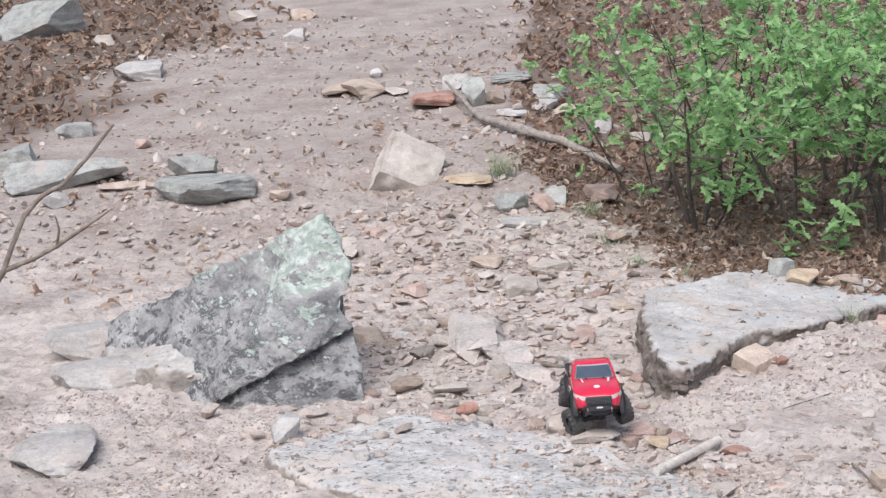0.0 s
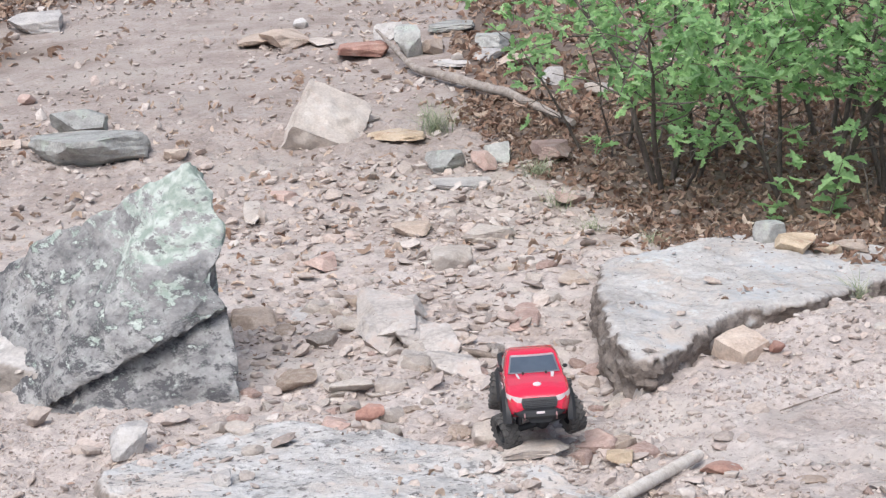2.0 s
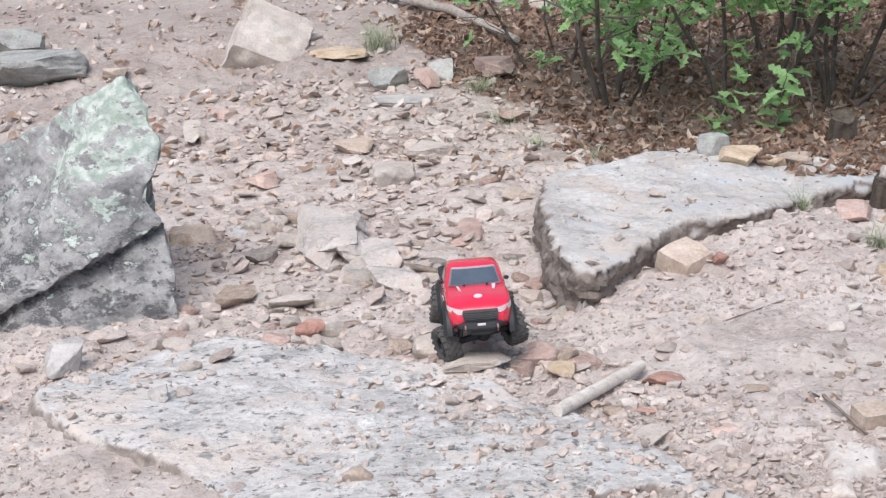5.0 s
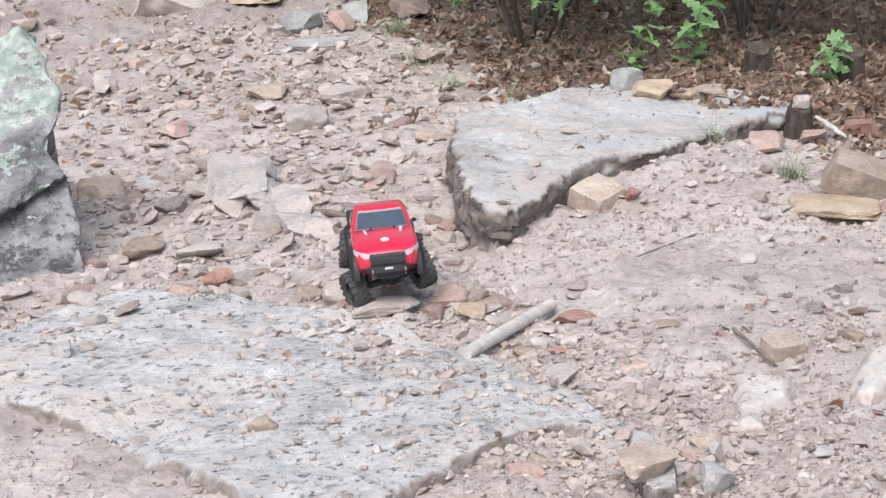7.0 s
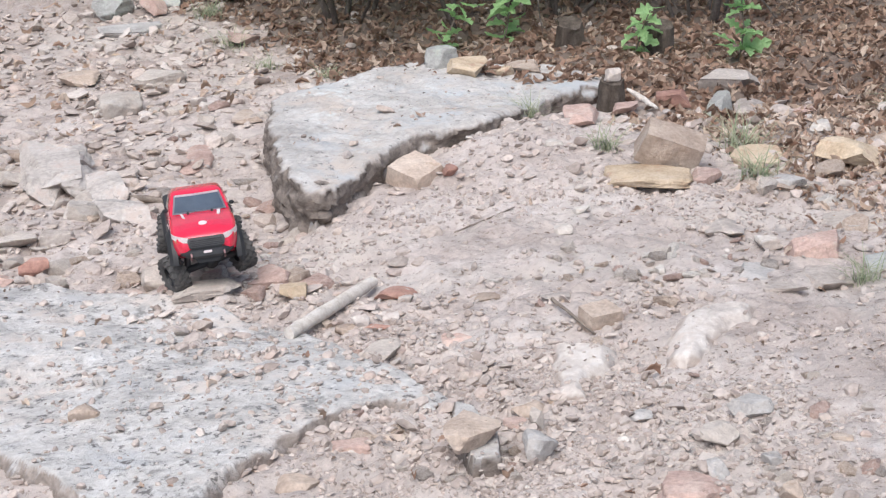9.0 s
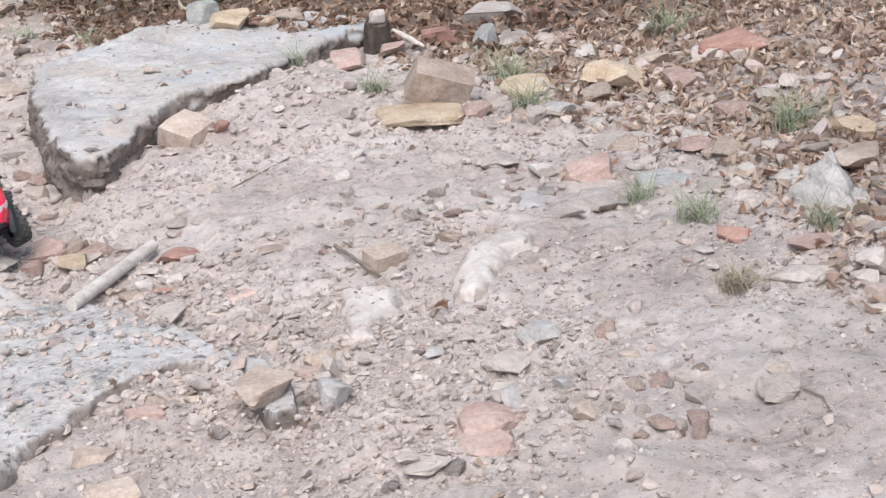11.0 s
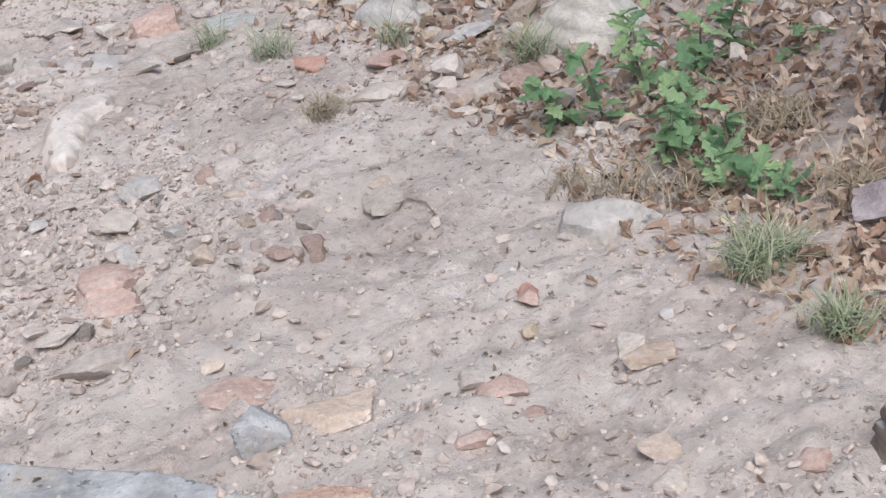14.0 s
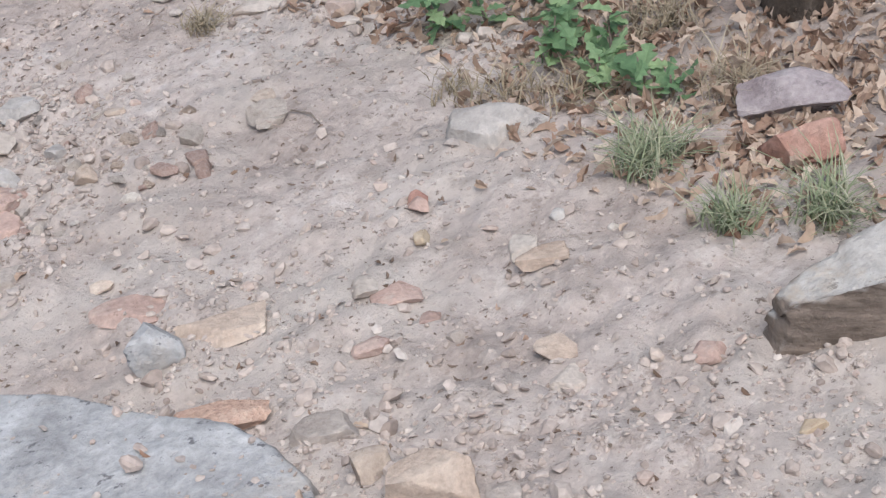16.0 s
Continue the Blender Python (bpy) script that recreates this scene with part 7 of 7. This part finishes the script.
        # flank decals: plate with bars, and three short stripes
        plate = part("flank_decal", panel([(-0.062, s * 0.0925, 0.107), (-0.005, s * 0.091, 0.105), (-0.004, s * 0.0923, 0.13), (-0.06, s * 0.0935, 0.127)][::-s], 0.0016), DECAL, truck, "white flank decal with dark bars")
        for k, (x, z, w) in enumerate(((-0.05, 0.114, 0.007), (-0.04, 0.1125, 0.0075), (-0.03, 0.1135, 0.007), (-0.02, 0.115, 0.0085))):
            part("decal_bar", box(x, x + w, s * 0.094 - 0.0008, s * 0.094 + 0.0008, z, z + 0.01, 0), BLACK, plate)
        for k in range(3):
            part("flank_stripe", panel([(0.004 - 0.004 * k, s * 0.0915, 0.106 + 0.0115 * k), (0.054 + 0.004 * k, s * 0.0925, 0.106 + 0.0115 * k), (0.054 + 0.004 * k, s * 0.0928, 0.1105 + 0.0115 * k), (0.004 - 0.004 * k, s * 0.0922, 0.1105 + 0.0115 * k)][::-s], 0.0016), DECAL, truck)
        part("tail_decal", panel([(-0.277, s * 0.0905, 0.145), (-0.247, s * 0.0928, 0.145), (-0.247, s * 0.0928, 0.152), (-0.277, s * 0.0905, 0.152)][::-s], 0.0012), DECAL, truck)
        for ax in (-AX, AX):
            arc = []
            for a in np.linspace(radians(2), radians(178), 19):
                grow = 0.011 + 0.003 * math.sin(a)
                arc.append([(ax + r * math.cos(a), s * y, 0.06 + r * math.sin(a) * (0.985 if a > 1.9 else 1)) for r, y in ((0.0755, 0.082), (0.0755, 0.106), (0.0785, 0.1085), (0.078 + grow, 0.0985), (0.079 + grow, 0.084))])
            part("fender_flare", loft(arc), BLACK, truck, "matt black fender flare", 40)
        part("inner_fender", bm_of(*tube([(AX + 0.072 * math.cos(a), s * 0.068, 0.062 + 0.072 * math.sin(a)) for a in np.linspace(radians(15), radians(165), 9)], [0.012] * 9, 6)), INNER_RED, truck, "dull red inner wheel arch")
    grille = part("grille", loft([[(0.2625 + b, -y, z), (0.2625 + b, y, z), (0.25, y, z), (0.25, -y, z)] for z, y, b in ((0.1085, 0.042, 0.0185), (0.114, 0.05, 0.0185), (0.13, 0.0535, 0.0155), (0.139, 0.051, 0.0085))]), BLACK, truck, "black radiator grille")
    for k in range(5):
        part("grille_bar", box(0.276 - 0.0006 * k, 0.2825 - 0.0011 * k, -0.047, 0.047, 0.1135 + 0.0048 * k, 0.1158 + 0.0048 * k, 0), STEEL, grille)
    ys = np.linspace(-0.098, 0.098, 21)
    bumper = part("front_bumper", loft([[(0.25 - q, y, z0), (0.291 - q, y, z0), (0.297 - q, y, z0 + 0.008), (0.2945 - q, y, z1 - 0.004), (0.289 - q, y, z1), (0.25 - q, y, z1)]
                                        for y in ys for q, z0, z1 in [(0.07 * max(0, abs(y) / 0.098 - 0.42) ** 1.4 / 0.46, 0.082 + 0.016 * max(0, abs(y) / 0.098 - 0.45) / 0.55, 0.107 - 0.004 * (abs(y) > 0.05))]]),
                  BLACK, truck, "black front bumper with swept ends", 40)
    part("bumper_badge", box(0.295, 0.2985, -0.012, 0.012, 0.0975, 0.1045, 0.0008), DECAL, bumper, "small white bumper badge")
    part("skid_plate", loft([[(0.284, -y, z), (0.284, y, z), (0.235, y, z - 0.004), (0.235, -y, z - 0.004)] for z, y in ((0.068, 0.03), (0.084, 0.04))]), BLACK, bumper, "black skid plate under the bumper")
    part("rear_bumper", bm_of(*tube([(-0.275, -0.09, 0.1), (-0.298, -0.075, 0.099), (-0.303, 0.0, 0.099), (-0.298, 0.075, 0.099), (-0.275, 0.09, 0.1)], [0.009] * 5, 8)), BLACK, truck, "black rear bumper")
    bm = bmesh.new()
    bmesh.ops.create_cone(bm, segments=28, radius1=0.0125, radius2=0.0125, depth=0.002, cap_ends=True, matrix=Matrix.Translation((0.212, 0, crown(0.212) + 0.0052)) @ pose(0, 0, 0, 0, 14, 0))
    part("hood_emblem", bm, DECAL, truck, "round white bonnet emblem")
    # chassis and axles; the axles twist against each other over the stones
    part("chassis", box(-0.2, 0.22, -0.035, 0.035, 0.066, 0.1, 0.006), STEEL, truck, "dark chassis rails and skid plate")
    knobbly = tyre_form()
    tyre_mesh = None
    for ax, twist, rise, steer in ((-AX, -9.0, 0.018, 0), (AX, 13.0, -0.003, 17)):
        axle_pose = Matrix.Translation((ax, 0, R + rise)) @ pose(0, 0, 0, twist, 0, 0)
        bm = bmesh.new()
        bmesh.ops.create_cone(bm, segments=14, radius1=0.0105, radius2=0.0105, depth=0.17, cap_ends=True, matrix=pose(0, 0, 0, 90, 0, 0))
        bmesh.ops.create_uvsphere(bm, u_segments=14, v_segments=9, radius=0.022, matrix=Matrix.Translation((0, 0.012, 0)))
        axle = part("axle", bm, BLACK, truck, "black axle with a round gear housing")
        axle.matrix_local = axle_pose
        for s in (-1, 1):
            foot = axle_pose @ Vector((-0.008, s * 0.06, 0.0))
            shock = tube([foot, foot.lerp(Vector((ax + 0.006, s * 0.05, 0.15)), 0.5), foot.lerp(Vector((ax + 0.006, s * 0.05, 0.15)), 0.52), (ax + 0.006, s * 0.05, 0.15)], [0.0095, 0.0095, 0.006, 0.006], 10)
            part("shock_absorber", bm_of(*shock), STEEL, truck)
            if tyre_mesh is None:
                tyre = part("tyre", knobbly, RUBBER, truck, "dusty black knobbly off-road tyre", 40)
                tyre_mesh = tyre.data
            else:
                tyre = tagged(new("tyre", tyre_mesh), "dusty black knobbly off-road tyre")
                tyre.parent = truck
            tyre.matrix_local = axle_pose @ Matrix.Translation((0, s * 0.101, 0)) @ pose(0, 0, 0, 0, 0, steer)
            part("rim", rim_form(s), RIM, tyre, "black spoked wheel rim")
    truck.matrix_world = m
    return truck


model_truck(Matrix.Translation((-0.128, 4.1, -1.014)) @ pose(0, 0, 0, 3.4, -18.8, -84.2) @ Matrix.Scale(0.873, 4))
